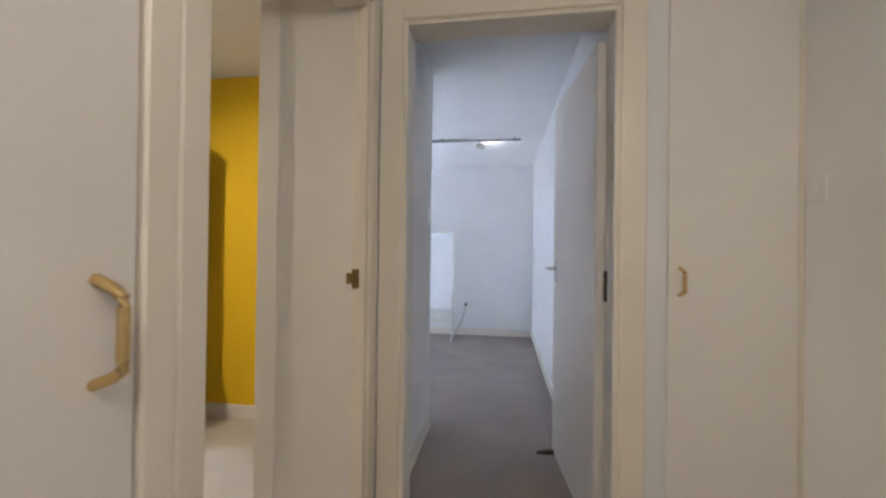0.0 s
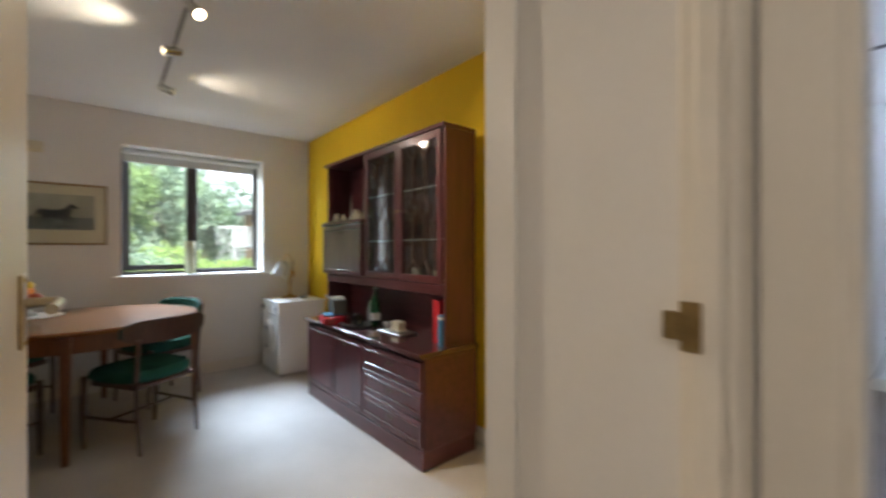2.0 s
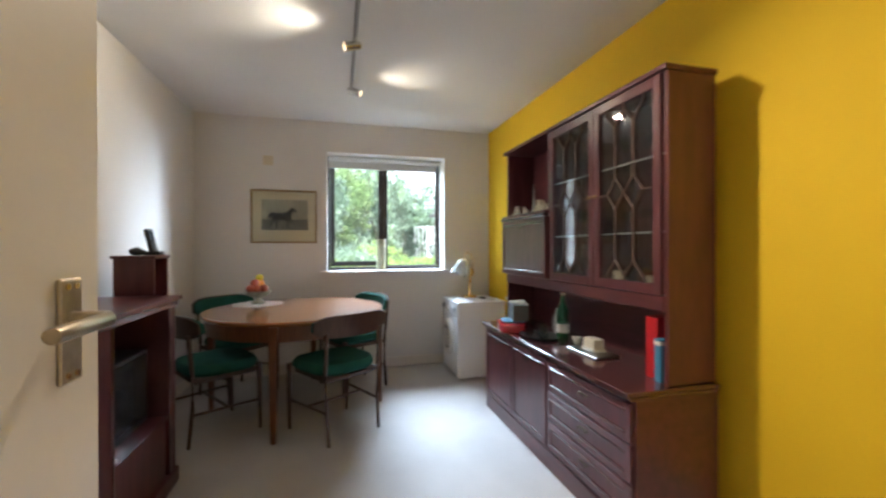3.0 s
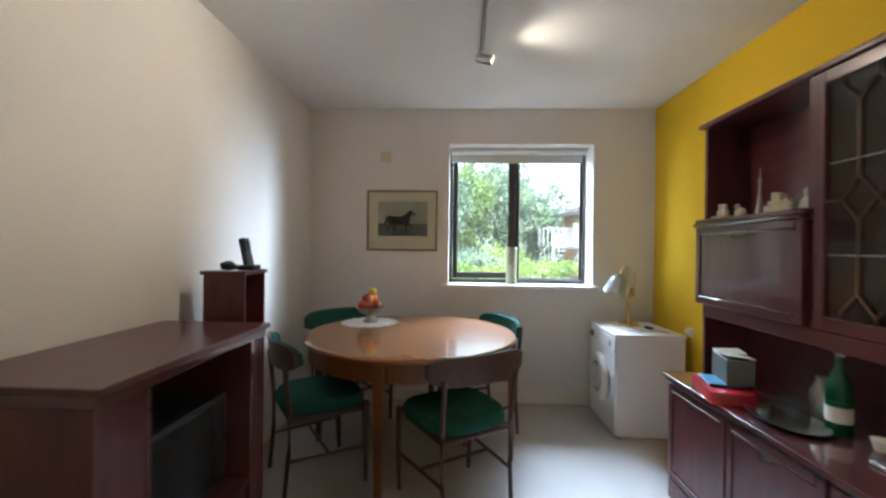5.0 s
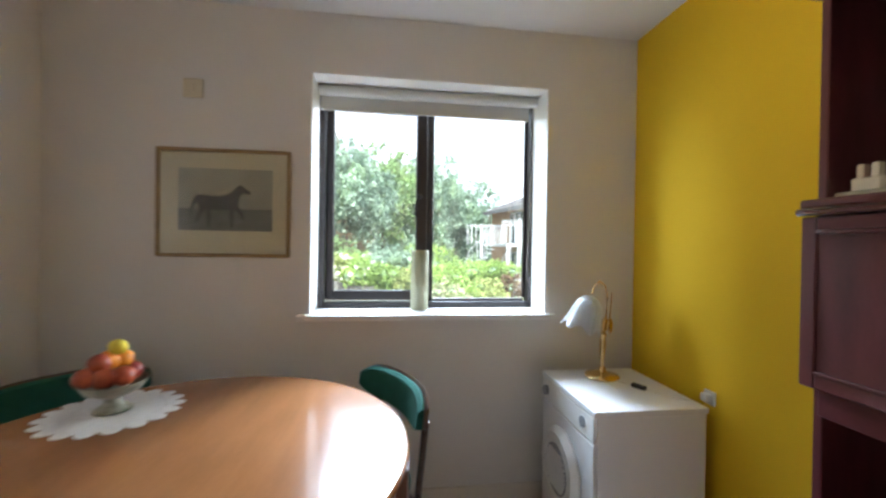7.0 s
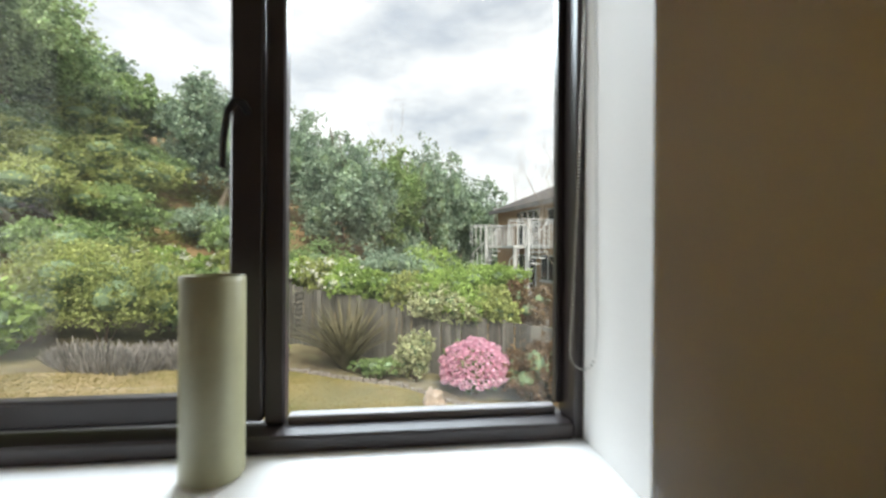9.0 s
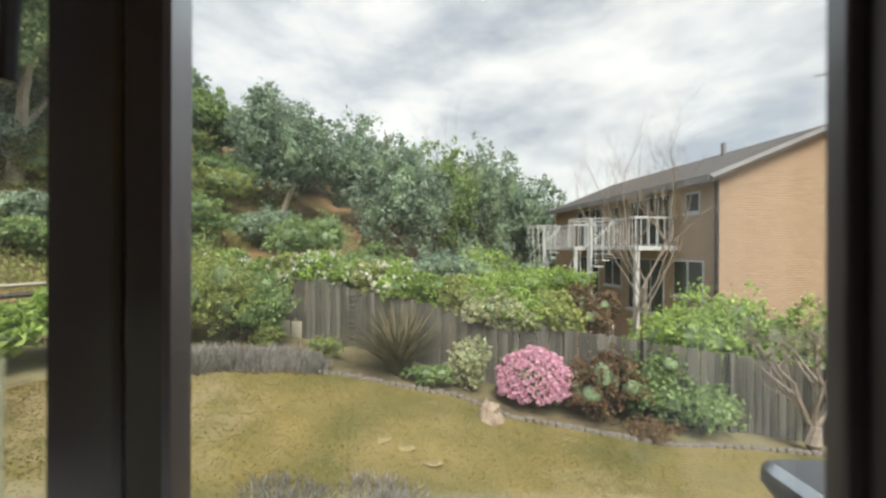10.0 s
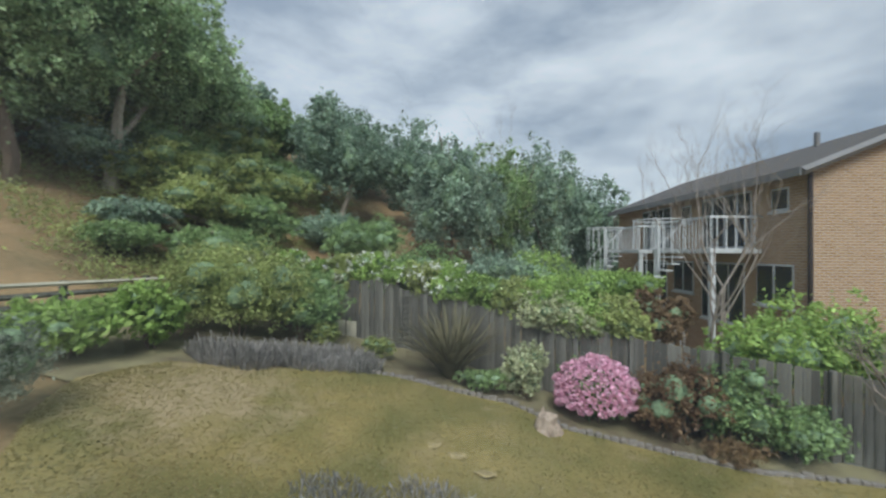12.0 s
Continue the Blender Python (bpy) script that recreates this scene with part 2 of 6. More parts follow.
def bm_box(x0, x1, y0, y1, z0, z1, bevel=0.0, seg=1, bm=None):
    bm = bm or bmesh.new()
    c = Matrix.Translation(((x0 + x1) / 2, (y0 + y1) / 2, (z0 + z1) / 2)) @ Matrix.Diagonal((abs(x1 - x0), abs(y1 - y0), abs(z1 - z0), 1))
    made = bmesh.ops.create_cube(bm, size=1.0, matrix=c)
    if bevel:
        edges = list({e for v in made["verts"] for e in v.link_edges})
        bmesh.ops.bevel(bm, geom=edges, offset=bevel, segments=seg, profile=0.7, affect="EDGES")
    return bm


def bm_cyl(p0, p1, r0, r1=None, n=16, bm=None):
    bm = bm or bmesh.new()
    a, b = Vector(p0), Vector(p1)
    r1 = r0 if r1 is None else r1
    turn = (b - a).to_track_quat("Z", "Y").to_matrix().to_4x4()
    bmesh.ops.create_cone(bm, cap_ends=True, segments=n, radius1=r0, radius2=r1, depth=(b - a).length,
                          matrix=Matrix.Translation((a + b) / 2) @ turn)
    return bm


def bm_lathe(profile, n=24, at=(0, 0, 0), bm=None, turn=None):
    """A turned shape from (radius, height) pairs."""
    bm = bm or bmesh.new()
    rings = []
    m = Matrix.Translation(at) @ (turn or Matrix())
    for r, z in profile:
        if r < 1e-5:
            rings.append([bm.verts.new(m @ Vector((0, 0, z)))])
        else:
            rings.append([bm.verts.new(m @ Vector((r * math.cos(2 * math.pi * i / n), r * math.sin(2 * math.pi * i / n), z))) for i in range(n)])
    for a, b in zip(rings, rings[1:]):
        for i in range(n):
            j = (i + 1) % n
            q = [a[i % len(a)], a[j % len(a)], b[j % len(b)], b[i % len(b)]]
            q = list(dict.fromkeys(q))
            if len(q) > 2:
                bm.faces.new(q)
    bmesh.ops.recalc_face_normals(bm, faces=bm.faces)
    return bm


def bm_tube(points, r, n=8, bm=None, r_end=None):
    """A round bar along a line of points."""
    bm = bm or bmesh.new()
    pts = [Vector(p) for p in points]
    rings = []
    for i, p in enumerate(pts):
        d = (pts[min(i + 1, len(pts) - 1)] - pts[max(i - 1, 0)]).normalized()
        q = d.to_track_quat("Z", "Y")
        rr = r if r_end is None else r + (r_end - r) * i / (len(pts) - 1)
        rings.append([bm.verts.new(p + q @ Vector((rr * math.cos(2 * math.pi * k / n), rr * math.sin(2 * math.pi * k / n), 0))) for k in range(n)])
    for a, b in zip(rings, rings[1:]):
        for k in range(n):
            bm.faces.new((a[k], a[(k + 1) % n], b[(k + 1) % n], b[k]))
    bm.faces.new(rings[0][::-1])
    bm.faces.new(rings[-1])
    return bm


def bm_ball(c, r, sx=1, sy=1, sz=1, bm=None, sub=2):
    bm = bm or bmesh.new()
    bmesh.ops.create_icosphere(bm, subdivisions=sub, radius=r, matrix=Matrix.Translation(c) @ Matrix.Diagonal((sx, sy, sz, 1)))
    return bm


def mesh_of(name, bm, material, smooth=False):
    me = bpy.data.meshes.new(name)
    bm.to_mesh(me)
    bm.free()
    me.materials.append(material)
    if smooth:
        me.polygons.foreach_set("use_smooth", [True] * len(me.polygons))
        me.set_sharp_from_angle(angle=radians(40))
    return me


def thing(name, base, label, category, group="", local=False):
    ob = new(name)
    ob.empty_display_size = 0.05
    ob.matrix_basis = base if isinstance(base, Matrix) else Matrix.Translation(base)
    if local:
        LOCAL.add(ob.name)
    return tagged(ob, label, category, group)


def part(name, bm, material, parent, label="", smooth=False):
    ob = new(name, mesh_of(name, bm, material, smooth))
    ob.parent = parent
    if parent.name in LOCAL:
        LOCAL.add(ob.name)
    elif parent.type == "EMPTY":
        ob.matrix_parent_inverse = parent.matrix_basis.inverted()
    return tagged(ob, label)


def solid(name, bm, material, label, category, kind="", group="", smooth=False):
    return tagged(new(name, mesh_of(name, bm, material, smooth)), label, category, group, kind)


def wall_with_holes(name, axis, lo, hi, u0, u1, z0, z1, holes, material, label):
    """A wall between lo and hi on its axis, running from u0 to u1, with openings (ua, ub, za, zb)."""
    bm = bmesh.new()

    def put(ua, ub, za, zb):
        if ub - ua < 1e-4 or zb - za < 1e-4:
            return
        if axis == "x":
            bm_box(lo, hi, ua, ub, za, zb, bm=bm)
        else:
            bm_box(ua, ub, lo, hi, za, zb, bm=bm)
    u = u0
    for ua, ub, za, zb in sorted(holes):
        put(u, ua, z0, z1)
        put(ua, ub, z0, za)
        put(ua, ub, zb, z1)
        u = ub
    put(u, u1, z0, z1)
    return solid(name, bm, material, label, "wall", "structure")


# ---- the shell of the flat ----
H = 2.38
YN = 2.783          # the yellow wall
WY0, WY1, WZ0, WZ1 = 1.133, 2.305, 0.95, 2.10     # the dining room's window opening
BED_WIN = (3.3, 5.6, 0.6, 2.10)
HX = 4.27           # hall face of the dining room's door wall
BX0, BX1 = 4.395, 5.179                            # the bedroom's door opening
solid("floor_dining", bm_box(0, HX - 0.07, 0, YN, -0.12, 0.0), M_CARPET, "pale grey fitted carpet in the dining room", "floor", "structure")
solid("floor_hall", bm_box(HX - 0.07, 5.80, -1.6, 1.82, -0.12, -0.001), M_CARPET2, "brown-grey fitted carpet in the hall", "floor", "structure")
solid("floor_bedroom", bm_box(0, 5.19, 1.82, 5.95, -0.12, -0.002), M_CARPET2, "brown-grey fitted carpet in the bedroom", "floor", "structure")
solid("ceiling", bm_box(-0.33, 5.95, -1.75, 6.10, H, H + 0.14), M_CEIL, "plain white painted ceiling", "ceiling", "structure")
wall_with_holes("wall_west", "x", -0.285, 0, -0.12, YN, -0.12, H, [(WY0, WY1, WZ0, WZ1)], M_WALL, "cream painted wall with the dining room window")
wall_with_holes("wall_west_bedroom", "x", -0.33, 0, YN + 0.10, 5.95, -0.12, H, [BED_WIN], M_BEDWALL, "white painted outer wall of the bedroom")
solid("wall_south", bm_box(0, HX - 0.12, -0.12, 0, -0.12, H), M_WALL, "plain cream painted long wall", "wall", "structure")
solid("wall_north", bm_box(-0.33, 3.83, YN, YN + 0.05, -0.12, H), M_YELLOW, "bright yellow painted feature wall", "wall", "structure")
solid("wall_north_bedroom_side", bm_box(-0.33, 3.83, YN + 0.05, YN + 0.10, -0.12, H), M_BEDWALL, "white painted bedroom side wall", "wall", "structure")
wall_with_holes("wall_hall_west", "x", HX - 0.12, HX, -1.6, 1.65, -0.12, H, [(0.79, 1.65, -0.12, 2.11)], M_WALL, "cream hall wall with the dining room doorway")
solid("wall_closet", bm_box(3.83, 4.27, 1.655, YN, -0.12, H), M_DOORPAINT, "cream painted side of a built-in closet", "wall", "structure")
solid("wall_closet_bedroom", bm_box(3.83, 4.295, YN, YN + 0.10, -0.12, H), M_BEDWALL, "white painted end of the built-in closet", "wall", "structure")
solid("wall_closet_passage", bm_box(4.27, 4.295, 1.76, YN, -0.12, H), M_BEDWALL, "white wall of the bedroom entry passage", "wall", "structure")
wall_with_holes("wall_hall_north", "y", 1.75, 1.88, 4.295, 5.80, -0.12, H, [(BX0, BX1, -0.12, 2.075)], M_WALL, "cream hall wall with the bedroom doorway")
solid("wall_hall_east", bm_box(5.80, 5.95, -1.75, 1.88, -0.12, H), M_WALL, "cream painted hall wall", "wall", "structure")
solid("wall_hall_south", bm_box(HX - 0.12, 5.80, -1.75, -1.6, -0.12, H), M_WALL, "cream painted wall at the hall's end", "wall", "structure")
solid("wall_bedroom_north", bm_box(-0.33, 5.19, 5.95, 6.10, -0.12, H), M_BEDWALL, "white painted bedroom back wall", "wall", "structure")
solid("wall_bedroom_east", bm_box(5.19, 5.34, 1.88, 6.10, -0.12, H), M_BEDWALL, "white painted bedroom side wall", "wall", "structure")


def skirting(name, axis, face, out, u0, u1, material=M_DOORPAINT):
    a, b = sorted((face, face + out * 0.014))
    bm = bm_box(a, b, u0, u1, 0, 0.095, 0.004) if axis == "x" else bm_box(u0, u1, a, b, 0, 0.095, 0.004)
    solid(name, bm, material, "white painted wooden skirting board", "baseboard", "structure")


skirting("baseboard_west", "x", 0, 1, 0, YN)
skirting("baseboard_south", "y", 0, 1, 0.015, 4.14)
skirting("baseboard_north", "y", YN, -1, 0.015, 3.83)
skirting("baseboard_bedroom_north", "y", 5.95, -1, 0, 5.19)
skirting("baseboard_bedroom_east", "x", 5.19, -1, 1.9, 5.93)
skirting("baseboard_passage", "x", 4.295, 1, 1.9, 2.88)
skirting("baseboard_closet", "x", 3.83, -1, 1.66, YN - 0.015)

# door linings and architraves
solid("trim_closet_corner", bm_box(3.825, 3.91, 1.643, 1.655, 0, H, 0.003), M_DOORPAINT, "cream painted corner board of the closet", "trim", "structure")


def door_frame(name, axis, lo, hi, u0, u1, top, label, arch=0.06):
    ob = thing(name, (0, 0, 0), label, "door frame")
    ob["kind"] = "structure"

    def b(ua, ub, va, vb, za, zb, bev=0.003):
        return bm_box(va, vb, ua, ub, za, zb, bev) if axis == "x" else bm_box(ua, ub, va, vb, za, zb, bev)
    part("jamb", b(u0, u0 + 0.028, lo, hi, 0, top), M_GLOSS, ob)
    part("jamb", b(u1 - 0.028, u1, lo, hi, 0, top), M_GLOSS, ob)
    part("head", b(u0 + 0.028, u1 - 0.028, lo, hi, top - 0.028, top), M_GLOSS, ob)
    for s in (lo, hi):
        va, vb = (s - 0.014, s) if s == lo else (s, s + 0.014)
        part("architrave", b(u0 - arch + 0.012, u0 + 0.012, va, vb, 0, top + arch - 0.012, 0.005), M_GLOSS, ob)
        part("architrave", b(u1 - 0.012, u1 + arch - 0.012, va, vb, 0, top + arch - 0.012, 0.005), M_GLOSS, ob)
        part("architrave", b(u0 + 0.012, u1 - 0.012, va, vb, top - 0.012, top + arch - 0.012, 0.005), M_GLOSS, ob)
    return ob


bed_frame = door_frame("door_frame_bedroom", "y", 1.745, 1.885, BX0 - 0.03, BX1 + 0.03, 2.10, "cream gloss painted bedroom door frame", 0.09)
din = thing("door_frame_dining", (4.2, 1.2, 0), "cream gloss painted dining room door frame with a brass strike plate", "door frame")
din["kind"] = "structure"
part("jamb", bm_box(HX - 0.125, HX + 0.004, 0.79, 0.815, 0, 2.11, 0.003), M_GLOSS, din)
part("jamb", bm_box(HX - 0.055, HX + 0.002, 1.640, 1.655, 0, 2.11, 0.003), M_GLOSS, din)
part("stop", bm_box(HX - 0.03, HX + 0.002, 1.628, 1.640, 0, 2.085, 0.003), M_GLOSS, din)
part("head", bm_box(HX - 0.125, HX + 0.004, 0.815, 1.628, 2.085, 2.11, 0.003), M_GLOSS, din)
part("architrave", bm_box(HX, HX + 0.016, 0.735, 0.802, 0, 2.17, 0.006), M_GLOSS, din)
part("architrave", bm_box(HX, HX + 0.016, 0.802, 1.642, 2.10, 2.17, 0.006), M_GLOSS, din)
part("architrave", bm_box(HX, HX + 0.016, 1.642, 1.728, 0, 2.17, 0.006), M_GLOSS, din)
sp = part("strike_plate", bm_box(4.222, 4.249, 1.623, 1.628, 1.035, 1.105, 0.001), M_OLDBRASS, din, "aged brass strike plate")
part("lip", bm_box(4.200, 4.224, 1.622, 1.630, 1.050, 1.090, 0.002), M_OLDBRASS, sp)


def lever_handle(door, m, side, plate_mat):
    """A lever on a long plate, in the door's own coordinates; side is the face's direction."""
    y = 0.0 if side < 0 else 0.040
    ya, yb = sorted((y, y + side * 0.006))
    bm = bm_box(0.745, 0.785, ya, yb, 1.005, 1.135, 0.002)
    bm.transform(m)
    plate = part("handle_plate", bm, plate_mat, door, "aged brass handle plate")
    bm = bm_tube([(0.765, y + side * 0.004, 1.085), (0.765, y + side * 0.045, 1.085), (0.752, y + side * 0.052, 1.085), (0.655, y + side * 0.052, 1.083)], 0.009, 10)
    bm.transform(m)
    part("lever", bm, plate_mat, plate, smooth=True)
    bm = bmesh.new()
    for z in (1.015, 1.125):
        bm_cyl((0.757, y + side * 0.005, z), (0.757, y + side * 0.008, z), 0.004, n=8, bm=bm)
        bm_cyl((0.773, y + side * 0.005, z), (0.773, y + side * 0.008, z), 0.004, n=8, bm=bm)
    bm.transform(m)
    part("screws", bm, M_BRASS, plate)


def flush_door(name, hinge, angle, width, label, plate_mat, hinge_side=1):
    ob = thing(name, Matrix.Translation(hinge), label, "door")
    ob["kind"] = "structure"
    m = Matrix.Translation(hinge) @ Matrix.Rotation(radians(angle), 4, "Z")
    if hinge_side < 0:
        m = m @ Matrix.Diagonal((1, -1, 1, 1))
    bm = bm_box(0, width, 0, 0.040, 0.008, 2.03, 0.002)
    bm.transform(m)
    bmesh.ops.recalc_face_normals(bm, faces=bm.faces)
    leaf = part("leaf", bm, M_DOORPAINT, ob)
    lever_handle(ob, m @ Matrix.Translation((width - 0.83, 0, 0)), -1, plate_mat)
    lever_handle(ob, m @ Matrix.Translation((width - 0.83, 0, 0)), 1, plate_mat)
    for z in (0.25, 1.03, 1.80):
        bm = bm_cyl((-0.004, -0.004, z - 0.045), (-0.004, -0.004, z + 0.045), 0.007, n=10)
        bm.transform(m)
        part("hinge", bm, M_OLDBRASS, leaf)
    return ob


part("hinge_plate", bm_box(5.170, 5.1815, 1.842, 1.868, 0.985, 1.105, 0.002), M_PULL, bed_frame, "dark brass hinge plate")
flush_door("door_1", (4.170, 0.822, 0), 177.5, 0.815, "cream painted flush door standing open into the dining room", M_PALEBRASS, -1)
flush_door("door_2", (5.186, 1.892, 0), 95.0, 0.79, "white painted flush bedroom door standing open", M_CHROME, 1)
stop = thing("door_wedge", (5.04, 2.63, 0), "dark wooden wedge on the carpet by the bedroom door", "door wedge")
bm = bm_box(4.985, 5.095, 2.615, 2.645, 0, 0.028, 0.003)
for v in bm.verts:
    if v.co.x < 5.0:
        v.co.z *= 0.25
part("wedge", bm, M_DARKWOOD, stop)


def bar_handle(name_parent, x, y, z0, z1, axis):
    """A bowed bar handle standing off a cupboard door."""
    pts = []
    for k in range(13):
        a = k / 12
        out = 0.042 * min(1, 6 * min(a, 1 - a)) ** 0.6
        z = z1 + (z0 - z1) * a
        pts.append((x + out, y, z) if axis == "x" else (x, y - out, z))
    return part("handle", bm_tube(pts, 0.0075, 10), M_BRASS, name_parent, "brass bar handle", smooth=True)


cup = thing("hall_cupboard", (HX, 0.3, 0), "cream painted flush hall cupboard door with a brass bar handle", "cupboard")
cup["kind"] = "structure"
part("leaf", bm_box(HX, HX + 0.012, 0.02, 0.668, 0.05, H - 0.02, 0.002), M_DOORPAINT, cup)
part("frame", bm_box(HX, HX + 0.018, 0.674, 0.733, 0, H - 0.01, 0.004), M_GLOSS, cup)
bar_handle(cup, HX + 0.012, 0.610, 1.005, 1.135, "x")
cup2 = thing("tall_cupboard", (5.55, 1.75, 0), "tall cream painted cupboard door with a small brass handle", "cupboard")
cup2["kind"] = "structure"
part("leaf", bm_box(5.362, 5.782, 1.738, 1.75, 0.03, H - 0.03, 0.002), M_DOORPAINT, cup2)
part("frame", bm_box(5.786, 5.80, 1.742, 1.75, 0, H - 0.01, 0.001), M_GLOSS, cup2)
bar_handle(cup2, 5.401, 1.738, 1.03, 1.125, "y")


def wall_plate(name, m, label, category, material=M_WHITEPL):
    """A square plate with a rocker, facing local -y."""
    ob = thing(name, m, label, category, local=True)
    part("plate", bm_box(-0.043, 0.043, -0.010, 0.0, -0.043, 0.043, 0.003), material, ob)
    part("rocker", bm_box(-0.010, 0.010, -0.014, -0.010, -0.018, 0.018, 0.002), material, ob)
    return ob


wall_plate("light_switch", pose(5.80, 1.675, 1.396, 0, 0, -90), "white plastic light switch on the hall wall", "light switch")
wall_plate("light_switch", pose(4.295, 2.80, 1.40, 0, 0, 90), "white plastic light switch by the bedroom corner", "light switch")
wall_plate("control_box", pose(0.0, 0.618, 1.985, 0, 0, 90), "small cream plastic control box high on the wall", "control box", M_MOUNT)

hall_lamp = thing("ceiling_lamp", (5.05, -0.45, 2.2), "round white hall ceiling lamp", "lamp")
part("base", bm_cyl((5.05, -0.45, 2.34), (5.05, -0.45, 2.38), 0.08, n=20), M_WHITEPL, hall_lamp)
part("stem", bm_cyl((5.05, -0.45, 2.27), (5.05, -0.45, 2.34), 0.01, n=8), M_WHITEPL, hall_lamp)

# ---- the dining room's window ----
win = thing("window_1", (-0.26, 1.72, WZ0), "dark brown framed window with a casement and a fixed pane", "window")
win["kind"] = "structure"
FX0, FX1 = -0.283, -0.205
part("outer_frame", bm_box(FX0, FX1, WY0, WY0 + 0.035, WZ0, WZ1, 0.004), M_FRAME, win)
part("outer_frame", bm_box(FX0, FX1, WY1 - 0.022, WY1, WZ0, WZ1, 0.004), M_FRAME, win)
part("outer_frame", bm_box(FX0, FX1, WY0 + 0.035, WY1 - 0.022, WZ0, WZ0 + 0.032, 0.004), M_FRAME, win)
part("outer_frame", bm_box(FX0, FX1, WY0 + 0.035, WY1 - 0.022, WZ1 - 0.04, WZ1, 0.004), M_FRAME, win)
part("mullion", bm_box(FX0, -0.250, 1.712, 1.748, WZ0 + 0.032, WZ1 - 0.04, 0.004), M_FRAME, win)
sash = part("sash", bm_box(FX0 + 0.002, -0.250, 1.650, 1.710, 0.99, 2.055, 0.005), M_FRAME, win, "dark brown opening casement")
part("stile", bm_box(FX0 + 0.002, -0.250, WY0 + 0.037, WY0 + 0.078, 0.99, 2.055, 0.005), M_FRAME, sash)
part("rail", bm_box(FX0 + 0.002, -0.250, WY0 + 0.078, 1.650, 0.99, 1.04, 0.005), M_FRAME, sash)
part("rail", bm_box(FX0 + 0.002, -0.250, WY0 + 0.078, 1.650, 2.005, 2.055, 0.005), M_FRAME, sash)
part("catch", bm_tube([(-0.255, 1.680, 1.552), (-0.236, 1.678, 1.562), (-0.228, 1.666, 1.563), (-0.228, 1.656, 1.545), (-0.228, 1.649, 1.50), (-0.228, 1.647, 1.445)], 0.0085, 8, r_end=0.006), M_BLACK, sash, "black curved window catch", smooth=True)
part("bead", bm_box(-0.282, -0.255, 1.752, WY1 - 0.039, WZ0 + 0.032, WZ0 + 0.046, 0.002), M_GASKET, win)
part("bead", bm_box(-0.282, -0.262, WY1 - 0.037, WY1 - 0.022, WZ0 + 0.05, 2.05, 0.002), M_FRAME, win)
for a, b, z, x in ((WY0 + 0.070, 1.655, 1.035, -0.276), (1.744, WY1 - 0.02, 0.98, -0.268)):
    pane = part("pane", bm_box(x - 0.004, x, a, b, z, 2.06), M_DUSTHAZE, win)
    pane.visible_shadow = False
for i, (a, b) in enumerate(((WY0 - 0.0, WY0 + 0.006), (WY1 - 0.006, WY1))):
    solid("reveal_lining", bm_box(-0.204, -0.001, a, b, WZ0, WZ1), M_REVEAL, "white painted window reveal", "trim", "structure")
solid("reveal_head", bm_box(-0.204, -0.001, WY0 + 0.006, WY1 - 0.006, WZ1 - 0.006, WZ1), M_REVEAL, "white painted window reveal head", "trim", "structure")
solid("window_sill", bm_box(-0.204, 0.035, 1.085, 2.345, 0.925, 0.953, 0.006, 2), M_REVEAL, "white painted window sill board", "window sill", "structure")
w2 = thing("window_2", (-0.26, 4.4, 0.95), "dark brown framed bedroom window", "window")
w2["kind"] = "structure"
for a, b, c, d in ((3.3, 3.35, 0.6, 2.1), (5.55, 5.6, 0.6, 2.1), (3.35, 5.55, 0.6, 0.65), (3.35, 5.55, 2.05, 2.1), (4.425, 4.475, 0.65, 2.05)):
    part("frame", bm_box(-0.30, -0.22, a, b, c, d, 0.004), M_FRAME, w2)
p2 = part("pane", bm_box(-0.262, -0.258, 3.34, 5.56, 0.64, 2.06), M_GLASS, w2)
p2.visible_shadow = False

blind = thing("roller_blind", (-0.14, 1.7, 2.0), "pale rolled-up roller blind with a bead chain", "blind")
part("roll", bm_cyl((-0.130, 1.150, 2.065), (-0.130, 2.285, 2.065), 0.026, n=20), M_BLIND, blind, smooth=True)
part("fabric", bm_box(-0.158, -0.155, 1.152, 2.250, 1.985, 2.07), M_BLIND, blind)
part("bottom_bar", bm_box(-0.162, -0.151, 1.152, 2.250, 1.972, 1.986, 0.003), M_BLIND, blind)
chain = bmesh.new()
line = []
for k in range(150):
    s = k / 149
    line.append(Vector((-0.176, 2.287 - 0.028 * s ** 1.6, 2.05 - 0.93 * s)))
for k in range(9):
    a = math.pi * (k + 1) / 10
    line.append(Vector((-0.176 + 0.03 * (k + 1) / 10, 2.259 + 0.016 * (1 - math.cos(a)), 1.12 - 0.024 * math.sin(a))))
for k, p in enumerate(line):
    bmesh.ops.create_icosphere(chain, subdivisions=1, radius=0.0026, matrix=Matrix.Translation(p))
part("bead_chain", chain, M_CHROME, blind, "thin metal bead chain", smooth=True)
part("chain_return", bm_tube([(-0.146, 2.291, 1.12), (-0.150, 2.2965, 1.16), (-0.176, 2.297, 2.05)], 0.0009, 6), M_BLIND, blind, "pale return run of the chain")

vase = thing("vase", (-0.147, 1.668, 0.953), "tall sage green cylinder vase on the window sill", "vase")
part("body", bm_lathe([(0, 0), (0.043, 0), (0.046, 0.004), (0.046, 0.300), (0.0425, 0.300), (0.042, 0.02), (0, 0.018)], 40, (-0.147, 1.668, 0.953)), M_VASE, vase, smooth=True)
part("rim", bm_lathe([(0.0425, 0.300), (0.046, 0.300), (0.0465, 0.307), (0.044, 0.311), (0.042, 0.307), (0.0425, 0.300)], 40, (-0.147, 1.668, 0.953)), M_VASE, vase, smooth=True)

